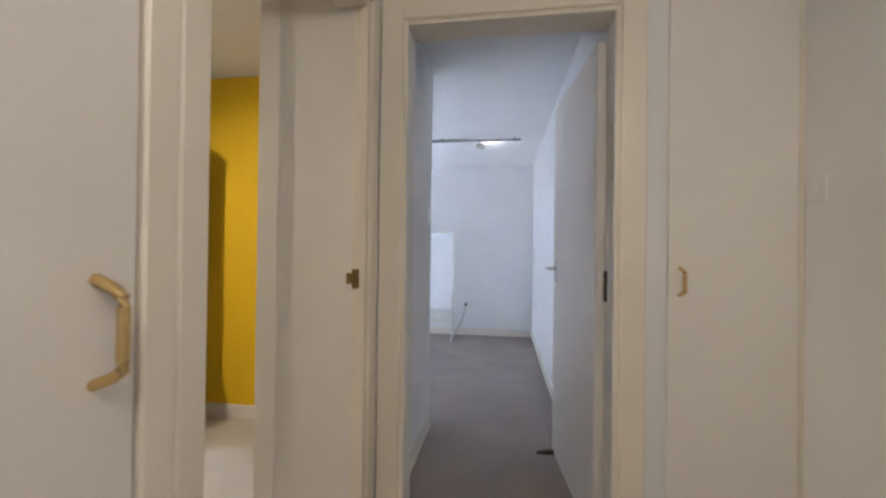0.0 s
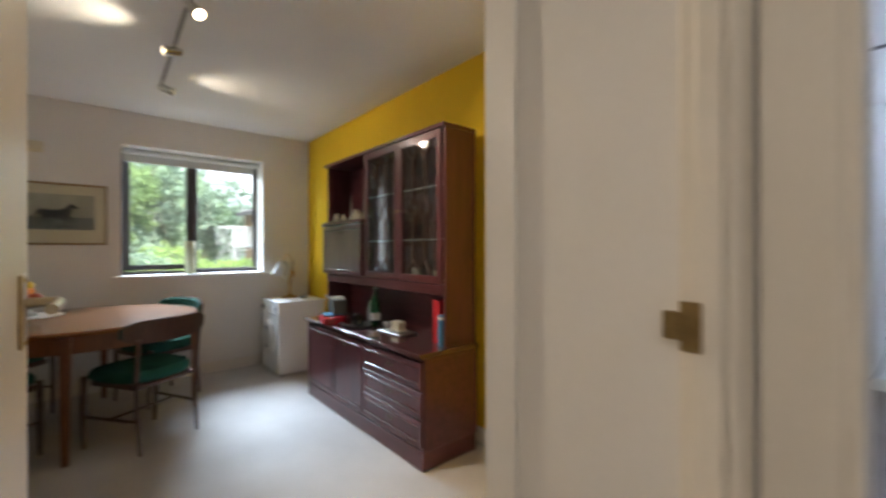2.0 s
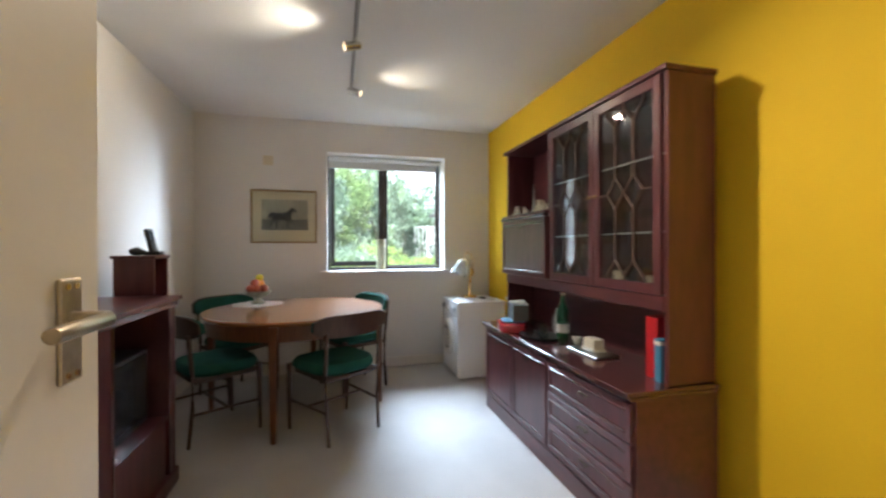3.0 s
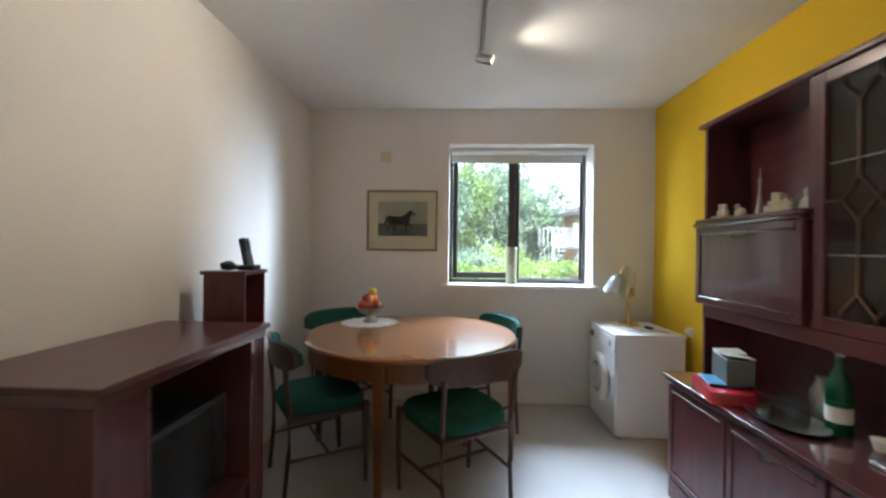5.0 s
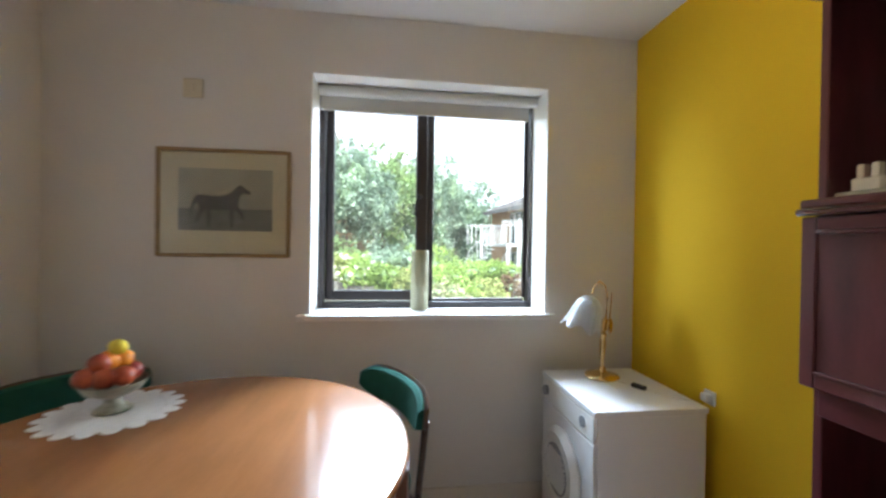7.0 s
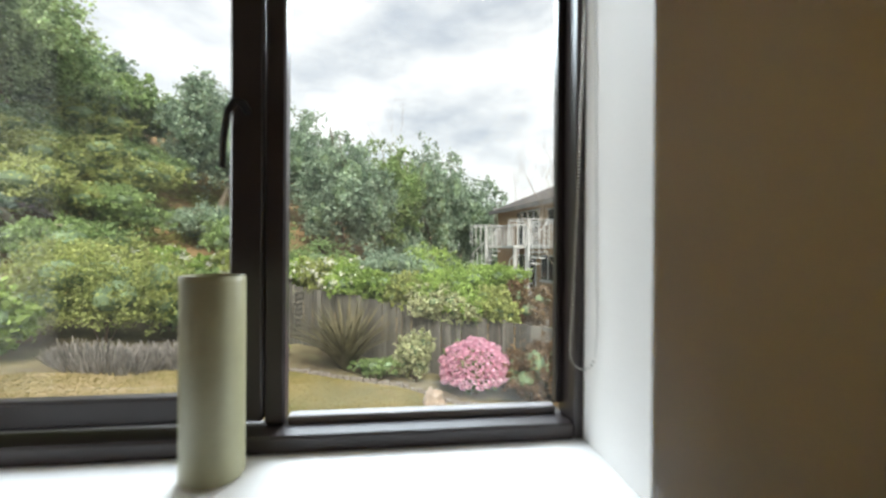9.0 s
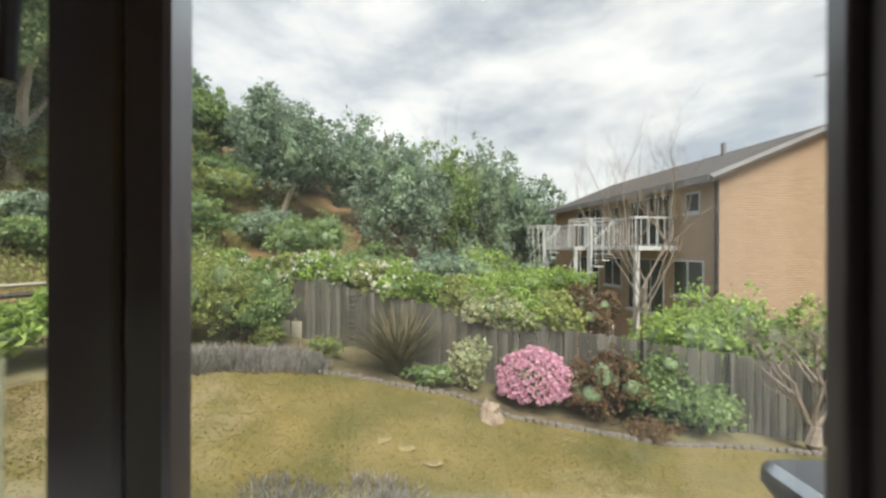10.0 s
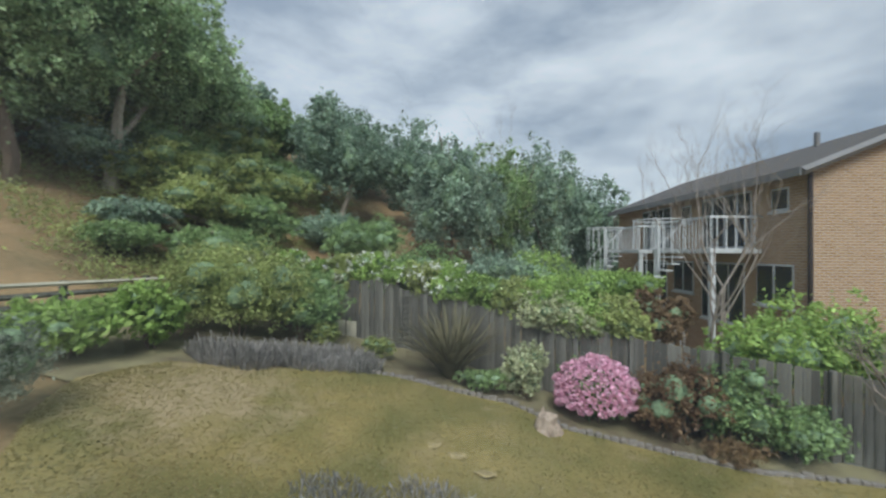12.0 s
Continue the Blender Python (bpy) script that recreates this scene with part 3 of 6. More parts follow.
hop = thing("rainwater_hopper", (-0.30, 2.66, -1.6), "black plastic rainwater hopper and pipe on the outside wall", "rainwater hopper")
bm = bm_box(-0.635, -0.29, 2.472, 2.86, 0.74, 0.985, 0.035, 3)
for v in bm.verts:
    if v.co.z < 0.86:
        v.co.x, v.co.y = -0.29 + (v.co.x + 0.29) * 0.6, 2.68 + (v.co.y - 2.68) * 0.55
part("hopper", bm, M_BLACK, hop, smooth=True)
part("pipe", bm_cyl((-0.40, 2.68, -1.9), (-0.40, 2.68, 0.76), 0.04, n=16), M_BLACK, hop, smooth=True)

# ---- dining table and chairs ----
TX, TY, TR, TZ = 0.82, 0.94, 0.63, 0.73
table = thing("dining_table", (TX, TY, 0), "round polished teak dining table", "table")
part("tabletop", bm_lathe([(0, TZ - 0.028), (TR - 0.012, TZ - 0.028), (TR, TZ - 0.016), (TR, TZ - 0.006), (TR - 0.006, TZ), (0, TZ)], 96, (TX, TY, 0)), M_TEAK, table, smooth=True)
part("apron", bm_lathe([(TR - 0.05, TZ - 0.125), (TR - 0.028, TZ - 0.125), (TR - 0.028, TZ - 0.028), (TR - 0.05, TZ - 0.028), (TR - 0.05, TZ - 0.125)], 96, (TX, TY, 0)), M_TEAKDARK, table, smooth=True)
for k in range(4):
    a = radians(-8 + 90 * k)
    bm = bm_box(-0.024, 0.024, -0.028, 0.028, 0, TZ - 0.028, 0.006, 2)
    for v in bm.verts:
        s = 0.55 + 0.45 * v.co.z / TZ
        v.co.x, v.co.y = v.co.x * s, v.co.y * s
    bm.transform(Matrix.Translation((TX + (TR - 0.022) * math.cos(a), TY + (TR - 0.022) * math.sin(a), 0)) @ Matrix.Rotation(a, 4, "Z"))
    part("leg", bm, M_TEAKDARK, table)


def dining_chair():
    """Faces +x; origin on the floor under the seat's middle."""
    ob = thing("dining_chair", Matrix(), "dark wooden dining chair with green upholstered seat and back", "chair", "chairs round the table", local=True)
    # seat: rounded cushion, wider at the front
    bm = bmesh.new()
    n, rings = 32, [(0.0, 0.400), (0.90, 0.400), (1.0, 0.420), (1.0, 0.445), (0.93, 0.468), (0.6, 0.480), (0.0, 0.484)]
    rows = []
    for s, z in rings:
        row = []
        for k in range(n):
            a = 2 * math.pi * k / n
            c, d = math.cos(a), math.sin(a)
            p = 0.55
            x = 0.215 * math.copysign(abs(c) ** p, c)
            y = (0.225 + 0.03 * c) * math.copysign(abs(d) ** p, d)
            row.append(bm.verts.new((x * s, y * s, z)))
        rows.append(row)
    for a, b in zip(rows, rows[1:]):
        for k in range(n):
            bm.faces.new((a[k], a[(k + 1) % n], b[(k + 1) % n], b[k]))
    bmesh.ops.remove_doubles(bm, verts=bm.verts, dist=0.0005)
    bmesh.ops.recalc_face_normals(bm, faces=bm.faces)
    part("seat", bm, M_GREEN, ob, "green fabric seat pad", smooth=True)
    frame_bm = bm_box(-0.185, 0.185, -0.19, 0.19, 0.365, 0.401, 0.006)
    part("seat_frame", frame_bm, M_DARKWOOD, ob)
    # legs
    for s in (-1, 1):
        part("front_leg", bm_tube([(0.195, 0.215 * s, 0), (0.19, 0.222 * s, 0.20), (0.185, 0.222 * s, 0.43)], 0.011, 10, r_end=0.018), M_DARKWOOD, ob, smooth=True)
        part("back_leg", bm_tube([(-0.215, 0.185 * s, 0), (-0.195, 0.19 * s, 0.22), (-0.195, 0.195 * s, 0.42), (-0.214, 0.198 * s, 0.60), (-0.219, 0.2 * s, 0.665)], 0.011, 10, r_end=0.013), M_DARKWOOD, ob, smooth=True)
        part("stretcher", bm_tube([(-0.200, 0.188 * s, 0.19), (0.192, 0.218 * s, 0.19)], 0.009, 8), M_DARKWOOD, ob)
    part("cross_stretcher", bm_tube([(0.0, -0.203, 0.19), (0.0, 0.203, 0.19)], 0.009, 8), M_DARKWOOD, ob)
    part("back_rail", bm_tube([(-0.185, -0.19, 0.385), (-0.185, 0.19, 0.385)], 0.012, 8), M_DARKWOOD, ob)
    # curved backrest: wooden shell with a green pad in front
    for name, off, thick, mtl, z0, z1, wide, lab in (("backrest", 0.0, 0.014, M_DARKWOOD, 0.635, 0.775, 0.265, ""), ("back_pad", 0.016, 0.026, M_GREEN, 0.638, 0.770, 0.258, "green fabric back pad")):
        bm = bmesh.new()
        cols = []
        for k in range(17):
            u = -1 + 2 * k / 16
            y = wide * u
            x = -0.252 + 0.062 * u * u + off
            edge = 1 - 0.5 * abs(u) ** 6
            zm, zh = (z0 + z1) / 2, (z1 - z0) / 2 * edge
            cols.append([bm.verts.new((x + dx - 0.12 * (z - 0.7), y, z)) for dx, z in ((0, zm - zh), (thick, zm - zh + 0.008), (thick, zm + zh - 0.010), (thick * 0.5, zm + zh), (0, zm + zh - 0.004))])
        for a, b in zip(cols, cols[1:]):
            for i in range(5):
                bm.faces.new((a[i], a[(i + 1) % 5], b[(i + 1) % 5], b[i]))
        bm.faces.new(cols[0][::-1])
        bm.faces.new(cols[-1])
        bmesh.ops.recalc_face_normals(bm, faces=bm.faces)
        part(name, bm, mtl, ob, lab, smooth=True)
    return ob


chair = dining_chair()
chair.matrix_basis = pose(1.27, 1.215, 0, 0, 0, 213)
for x, y, a in ((1.09, 0.455, 125), (0.40, 0.45, 48), (0.47, 1.36, -65)):
    copy_thing(chair, pose(x, y, 0, 0, 0, a))

# lace mat and fruit bowl
doily = bmesh.new()
N = 144
ring0 = [doily.verts.new((0.53 + 0.138 * math.cos(2 * math.pi * k / N), 0.62 + 0.138 * math.sin(2 * math.pi * k / N), TZ + 0.0032)) for k in range(N)]
ring1, ring2 = [], []
for k in range(N):
    a = 2 * math.pi * k / N
    r = 0.168 + 0.034 * abs(math.sin(9 * a)) ** 0.7
    ring1.append(doily.verts.new((0.53 + 0.154 * math.cos(a), 0.62 + 0.154 * math.sin(a), TZ + 0.004 + 0.001 * math.sin(18 * a))))
    ring2.append(doily.verts.new((0.53 + r * math.cos(a), 0.62 + r * math.sin(a), TZ + 0.0016)))
doily.faces.new(ring0)
for a, b in ((ring0, ring1), (ring1, ring2)):
    for k in range(N):
        doily.faces.new((a[k], b[k], b[(k + 1) % N], a[(k + 1) % N]))
solid("lace_mat", doily, M_LACE, "round white scalloped lace mat on the table", "table mat")
bowl = thing("fruit_bowl", (0.53, 0.62, TZ + 0.004), "footed green glazed bowl on the lace mat", "bowl")
part("foot", bm_lathe([(0, 0), (0.052, 0), (0.054, 0.006), (0.030, 0.022), (0.022, 0.045), (0, 0.045)], 32, (0.53, 0.62, TZ + 0.005)), M_BOWL, bowl, smooth=True)
part("dish", bm_lathe([(0, 0.043), (0.03, 0.045), (0.075, 0.066), (0.098, 0.098), (0.093, 0.099), (0.07, 0.074), (0.02, 0.054), (0, 0.054)], 40, (0.53, 0.62, TZ + 0.005)), M_BOWL, bowl, smooth=True)
for nm, dx, dy, dz, r, mt, lab in (("apple", 0.045, 0.0, 0.122, 0.036, M_APPLE, "red apple in the bowl"), ("apple", -0.02, -0.048, 0.122, 0.036, M_APPLE, "red apple in the bowl"), ("apple", 0.03, 0.048, 0.126, 0.034, M_APPLE, "red apple in the bowl"),
                               ("apple", -0.045, 0.028, 0.122, 0.034, M_APPLE, "red apple in the bowl"), ("orange", 0.005, -0.012, 0.170, 0.034, M_ORANGE, "orange on top of the apples"), ("orange", -0.03, 0.01, 0.166, 0.032, M_ORANGE, "orange on top of the apples"),
                               ("apple", 0.062, -0.045, 0.128, 0.033, M_APPLE, "red apple in the bowl"), ("apple", 0.035, -0.02, 0.168, 0.033, M_APPLE, "red apple in the bowl"), ("lemon", 0.0, 0.012, 0.212, 0.025, M_LEMON, "yellow lemon on top of the fruit")):
    solid(nm, bm_ball((0.53 + dx, 0.62 + dy, TZ + dz), r, sz=0.95 if nm != "lemon" else 1.0, sy=1.2 if nm == "lemon" else 1.0, sub=3), mt, lab, "fruit", group="fruit in the bowl", smooth=True)

# ---- the long wall display cabinet ----
cab = thing("display_cabinet", (1.96, 2.55, 0), "tall glossy mahogany wall cabinet with glazed doors", "cabinet")
CX0, CX1, CYF, CYB, CZ = 1.190, 2.740, 2.300, 2.705, 0.600
part("base_carcass", bm_box(CX0 + 0.008, CX1, CYF + 0.012, CYB, 0.10, CZ, 0.003), M_MAHOG, cab)
part("plinth", bm_box(CX0 + 0.004, CX1 - 0.002, CYF + 0.002, CYB - 0.01, 0, 0.10, 0.004), M_MAHOG, cab)
part("worktop", bm_box(CX0 - 0.006, CX1 + 0.008, CYF - 0.030, CYB, CZ + 0.010, CZ + 0.028, 0.007, 3), M_EDGE, cab, smooth=True)
part("moulding", bm_box(CX0 - 0.002, CX1 + 0.004, CYF - 0.016, CYB, CZ - 0.008, CZ + 0.010, 0.007, 3), M_EDGE, cab, smooth=True)


def framed_panel(name, x0, x1, z0, z1, yf, parent, label=""):
    """A front with a moulded frame round a sunk panel; yf is the outer face."""
    ob = part(name, bm_box(x0 + 0.03, x1 - 0.03, yf + 0.006, yf + 0.014, z0 + 0.03, z1 - 0.03, 0.002), M_MAHOGV, parent, label)
    for a, b, c, d in ((x0, x0 + 0.034, z0, z1), (x1 - 0.034, x1, z0, z1)):
        part("stile", bm_box(a, b, yf, yf + 0.016, c, d, 0.003), M_MAHOGV, ob)
    for a, b, c, d in ((x0 + 0.034, x1 - 0.034, z0, z0 + 0.034), (x0 + 0.034, x1 - 0.034, z1 - 0.034, z1)):
        part("rail", bm_box(a, b, yf, yf + 0.016, c, d, 0.003), M_MAHOG, ob)
    part("moulding", bm_box(x0 + 0.034, x1 - 0.034, yf - 0.004, yf + 0.008, z0 + 0.029, z0 + 0.039, 0.0045, 3), M_EDGE, ob, smooth=True)
    part("moulding", bm_box(x0 + 0.034, x1 - 0.034, yf - 0.004, yf + 0.008, z1 - 0.039, z1 - 0.029, 0.0045, 3), M_EDGE, ob, smooth=True)
    return ob


def bail_pull(parent, x, y, z, w=0.05):
    pull = part("pull", bm_box(x - w / 2, x + w / 2, y - 0.003, y + 0.002, z - 0.006, z + 0.006, 0.002), M_PULL, parent, "dark bronze drop pull")
    pts = [(x - w * 0.42, y - 0.003, z)] + [(x - w * 0.42 * math.cos(math.pi * k / 8), y - 0.014, z - 0.016 * math.sin(math.pi * k / 8)) for k in range(1, 8)] + [(x + w * 0.42, y - 0.003, z)]
    part("bail", bm_tube(pts, 0.0024, 6), M_PULL, pull)


for a, b in ((1.200, 1.636), (1.646, 2.085)):
    bail_pull(framed_panel("door", a, b, 0.112, 0.580, CYF - 0.004, cab), (a + b) / 2, CYF - 0.004, 0.530)
for z0, z1 in ((0.118, 0.264), (0.272, 0.418), (0.426, 0.580)):
    d = framed_panel("drawer", 2.100, 2.728, z0, z1, CYF - 0.004, cab)
    bail_pull(d, 2.414, CYF + 0.002, (z0 + z1) / 2 + 0.006, 0.07)
UX0, UX1, UYF, UYB, UZ0, UZ1 = 1.176, 2.712, 2.470, 2.705, 0.940, 1.868
part("side_panel", bm_box(UX1 - 0.004, UX1 + 0.016, UYF, UYB, CZ + 0.028, UZ1, 0.002), M_MAHOGV, cab)
part("side_panel", bm_box(UX0 - 0.004, UX0 + 0.016, UYF + 0.01, UYB, CZ + 0.028, UZ1, 0.002), M_MAHOGV, cab)
part("back_panel", bm_box(UX0 + 0.016, UX1 - 0.004, UYB - 0.012, UYB - 0.002, CZ + 0.028, UZ1), M_MAHOG, cab)
part("bottom_board", bm_box(UX0 + 0.016, UX1 - 0.004, UYF, UYB - 0.012, UZ0, UZ0 + 0.020, 0.002), M_MAHOG, cab)
part("front_rail", bm_box(UX0 + 0.016, UX1 - 0.004, UYF - 0.004, UYF + 0.014, UZ0 - 0.022, UZ0 + 0.040, 0.003), M_MAHOG, cab)
part("cornice", bm_box(UX0 - 0.014, UX1 + 0.024, UYF - 0.020, UYB, UZ1, UZ1 + 0.022, 0.006, 2), M_MAHOG, cab)
part("divider", bm_box(1.818, 1.834, UYF + 0.004, UYB - 0.012, UZ0 + 0.020, UZ1), M_MAHOGV, cab)
part("divider", bm_box(2.262, 2.276, UYF + 0.010, UYB - 0.012, UZ0 + 0.020, UZ1), M_MAHOGV, cab)
part("niche_shelf", bm_box(UX0 - 0.008, 1.822, UYF - 0.034, UYB - 0.012, 1.385, 1.405, 0.004), M_MAHOG, cab)
part("flap_moulding", bm_box(UX0 - 0.012, 1.826, UYF - 0.044, UYF - 0.006, 1.368, 1.385, 0.005), M_EDGE, cab)
flap = framed_panel("flap_door", UX0 - 0.004, 1.820, 0.985, 1.366, UYF - 0.032, cab, "plain drop-down flap front")
part("flap_box", bm_box(UX0 + 0.002, 1.816, UYF - 0.014, UYF + 0.002, 0.985, 1.366), M_MAHOG, flap)
bail_pull(flap, 1.49, UYF - 0.028, 1.318, 0.075)
part("niche_stile", bm_box(1.806, 1.838, UYF - 0.004, UYF + 0.012, 1.405, UZ1, 0.003), M_MAHOGV, cab)


def glazed_door(x0, x1, z0, z1):
    yf = UYF - 0.012
    ob = part("glazed_door", bm_box(x0, x0 + 0.042, yf, yf + 0.02, z0, z1, 0.003), M_MAHOGV, cab, "astragal glazed cabinet door")
    part("stile", bm_box(x1 - 0.042, x1, yf, yf + 0.02, z0, z1, 0.003), M_MAHOGV, ob)
    part("rail", bm_box(x0 + 0.042, x1 - 0.042, yf, yf + 0.02, z0, z0 + 0.046, 0.003), M_MAHOG, ob)
    part("rail", bm_box(x0 + 0.042, x1 - 0.042, yf, yf + 0.02, z1 - 0.046, z1, 0.003), M_MAHOG, ob)
    gx0, gx1, gz0, gz1 = x0 + 0.042, x1 - 0.042, z0 + 0.046, z1 - 0.046
    part("pane", bm_box(gx0, gx1, yf + 0.012, yf + 0.015, gz0, gz1), M_CABGLASS, ob)

    def P(u, v):
        return (gx0 + u * (gx1 - gx0), yf + 0.006, gz0 + v * (gz1 - gz0))
    lines = []
    for c in (1 / 3, 2 / 3):
        o = 1 / 6
        lines += [[(c, 0.11), (c, 0.405)], [(c, 0.585), (c, 0.89)]]
        for sgn in (-1, 1):
            lines += [[(c + sgn * o, 0.0), (c + sgn * o, 0.025), (c, 0.11)], [(c, 0.405), (c + sgn * o, 0.495), (c, 0.585)], [(c, 0.89), (c + sgn * o, 0.965), (c + sgn * o, 1.0)]]
    lines += [[(0.0, 0.495), (1 / 6, 0.495)], [(5 / 6, 0.495), (1.0, 0.495)]]
    for ln in lines:
        part("astragal", bm_tube([P(u, v) for u, v in ln], 0.0052, 6), M_DARKWOOD, ob)
    part("knob", bm_ball((x0 + 0.02 if x0 > 2.0 else x1 - 0.02, yf - 0.008, (z0 + z1) / 2), 0.009), M_OLDBRASS, ob, smooth=True)


glazed_door(1.838, 2.266, 0.982, UZ1 - 0.004)
glazed_door(2.270, 2.700, 0.982, UZ1 - 0.004)
for a, b in ((1.836, 2.260), (2.278, 2.706)):
    for z in (1.235, 1.55):
        part("glass_shelf", bm_box(a, b, UYF + 0.03, UYB - 0.014, z, z + 0.006, 0.001), M_CABGLASS, cab)
        part("shelf_edge", bm_box(a, b, UYF + 0.026, UYF + 0.030, z, z + 0.006), M_SHADE, cab)


def goblet(x, y, z, h, r, material=M_TUMBLER):
    ob = thing("wine_glass", (x, y, z), "clear stemmed glass on a cabinet shelf", "glass", "glasses in the cabinet")
    part("bowl", bm_lathe([(0, 0.001), (r * 0.8, 0.001), (r * 0.8, 0.004), (0.005, 0.008), (0.004, h * 0.5), (r * 0.7, h * 0.62), (r, h * 0.85), (r * 0.85, h), (r * 0.82, h), (r * 0.93, h * 0.85), (0, h * 0.56)], 16, (x, y, z)), material, ob, smooth=True)


rnd = random.Random(4)
for x0, x1 in ((1.88, 2.23), (2.31, 2.67)):
    for z in (0.961, 1.242, 1.557):
        for k in range(4):
            goblet(x0 + (x1 - x0) * (k + 0.5) / 4 + rnd.uniform(-0.012, 0.012), 2.60 + rnd.uniform(-0.03, 0.03), z, rnd.uniform(0.10, 0.16), rnd.uniform(0.026, 0.034))
for x, z, h in ((2.36, 0.961, 0.10), (2.57, 0.961, 0.09)):
    jug = thing("china_jug", (x, 2.54, z), "pale china jug inside the cabinet", "jug")
    part("body", bm_lathe([(0, 0.001), (h * 0.28, 0.001), (h * 0.42, h * 0.35), (h * 0.26, h * 0.75), (h * 0.32, h), (h * 0.28, h), (0, h * 0.7)], 20, (x, 2.54, z)), M_CERAMIC, jug, smooth=True)

# ornaments in the open niche
def ornament(name, x, y, z, label, pieces):
    ob = thing(name, (x, y, z), label, "ornament", "ornaments in the niche")
    for nm, bm, m in pieces:
        bm.transform(Matrix.Translation((x, y, z)))
        part(nm, bm, m, ob, smooth=True)


NZ = 1.4055
ornament("figurine", 1.24, 2.53, NZ, "small pale building ornament on a green base", [("base", bm_box(-0.055, 0.055, -0.03, 0.03, 0, 0.016, 0.004), M_BOWL), ("tower", bm_box(-0.022, -0.008, -0.01, 0.01, 0.016, 0.075, 0.002), M_CERAMIC), ("tower", bm_box(0.006, 0.020, -0.01, 0.01, 0.016, 0.075, 0.002), M_CERAMIC), ("body", bm_box(-0.03, 0.028, -0.014, 0.014, 0.016, 0.045, 0.003), M_CERAMIC)])
ornament("figurine", 1.335, 2.55, NZ, "small grey stone animal ornament", [("body", bm_ball((0, 0, 0.026), 0.026, 1.2, 0.8, 1.0), M_STONE), ("head", bm_ball((-0.02, 0, 0.055), 0.014), M_STONE)])
ornament("tower_model", 1.445, 2.56, NZ, "slender metal tower model", [("base", bm_lathe([(0, 0), (0.034, 0), (0.034, 0.008), (0.02, 0.014), (0.012, 0.05), (0.006, 0.10), (0.006, 0.15), (0.010, 0.155), (0.004, 0.17), (0.002, 0.215), (0, 0.216)], 14), M_PEWTER)])
steps = [("block", bm_box(-0.07 + 0.022 * k, -0.046 + 0.022 * k, -0.020, 0.020, 0, h, 0.004), M_STONE) for k, h in enumerate((0.035, 0.055, 0.088, 0.080, 0.052, 0.058, 0.044))]
ornament("figurine", 1.585, 2.54, NZ, "stepped ivory carved building ornament", steps)
ornament("figurine", 1.735, 2.53, NZ, "ivory seated figure ornament", [("body", bm_lathe([(0, 0), (0.030, 0), (0.032, 0.01), (0.022, 0.04), (0.012, 0.055), (0.016, 0.07), (0.010, 0.085), (0, 0.088)], 16), M_CERAMIC)])

# things on the worktop
WT = CZ + 0.0285
rm0 = Matrix.Translation((1.525, 2.375, WT)) @ Matrix.Rotation(radians(-14), 4, "Z")
rbx = thing("red_box", (1.525, 2.375, WT), "flat glossy red gift box on the worktop", "box")
rb = bm_box(-0.135, 0.135, -0.10, 0.10, 0, 0.048, 0.006, 2)
for v in rb.verts:
    if v.co.z > 0.03:
        v.co.x *= 0.95
        v.co.z += 0.006 * math.cos(v.co.x * 14)
rb.transform(rm0)
part("body", rb, M_REDBOX, rbx, smooth=True)
rl = bm_box(-0.10, 0.05, -0.082, 0.06, 0.053, 0.060, 0.003)
rl.transform(rm0)
part("blue_card", rl, M_BLUE, rbx, "pale blue card lying on the lid")
tm = Matrix.Translation((1.50, 2.415, WT + 0.0602)) @ Matrix.Rotation(radians(-14), 4, "Z")
tin = thing("card_box", (1.50, 2.415, WT + 0.0602), "grey-green card box with loosely closed flaps on the red box", "box")
bm = bm_box(-0.090, 0.085, -0.050, 0.052, 0, 0.105, 0.003)
bm.transform(tm)
part("body", bm, M_GREYBOX, tin)
for x0, x1, tilt in ((-0.092, 0.008, 4), (0.012, 0.087, -5)):
    bm = bm_box(x0, x1, -0.052, 0.054, 0, 0.003, 0.001)
    bm.transform(tm @ Matrix.Translation((0, 0, 0.112)) @ Matrix.Rotation(radians(tilt), 4, "X") @ Matrix.Rotation(radians(tilt * 0.5), 4, "Y"))
    part("flap", bm, M_STONE, tin, "pale lifted card flap")
tray = thing("silver_tray", (1.78, 2.42, WT), "oval silver tray on the worktop", "tray")
part("plate", bm_lathe([(0, 0), (0.085, 0), (0.115, 0.012), (0.118, 0.015), (0.112, 0.014), (0.085, 0.004), (0, 0.004)], 36, (0, 0, 0), turn=Matrix.Diagonal((1.25, 0.9, 1, 1))), M_PEWTER, tray, smooth=True)
tray.children[0].matrix_parent_inverse = Matrix()
for x, y in ((1.70, 2.40), (1.755, 2.37), (1.80, 2.44), (1.735, 2.455), (1.855, 2.41)):
    tb = thing("tumbler", (x, y, WT + 0.004), "clear glass tumbler on the tray", "glass", "tumblers on the tray")
    part("body", bm_lathe([(0, 0.001), (0.024, 0.001), (0.030, 0.075), (0.027, 0.075), (0.022, 0.012), (0, 0.012)], 18, (x, y, WT + 0.004)), M_TUMBLER, tb, smooth=True)
bt = thing("green_bottle", (1.86, 2.535, WT), "green glass bottle with a dark stopper", "bottle")
part("glass", bm_lathe([(0, 0), (0.034, 0), (0.036, 0.006), (0.037, 0.15), (0.027, 0.19), (0.014, 0.22), (0.012, 0.265), (0, 0.266)], 24, (1.86, 2.535, WT)), M_BOTTLE, bt, smooth=True)
part("cap", bm_cyl((1.86, 2.535, WT + 0.262), (1.86, 2.535, WT + 0.292), 0.014, n=14), M_PEWTER, bt)
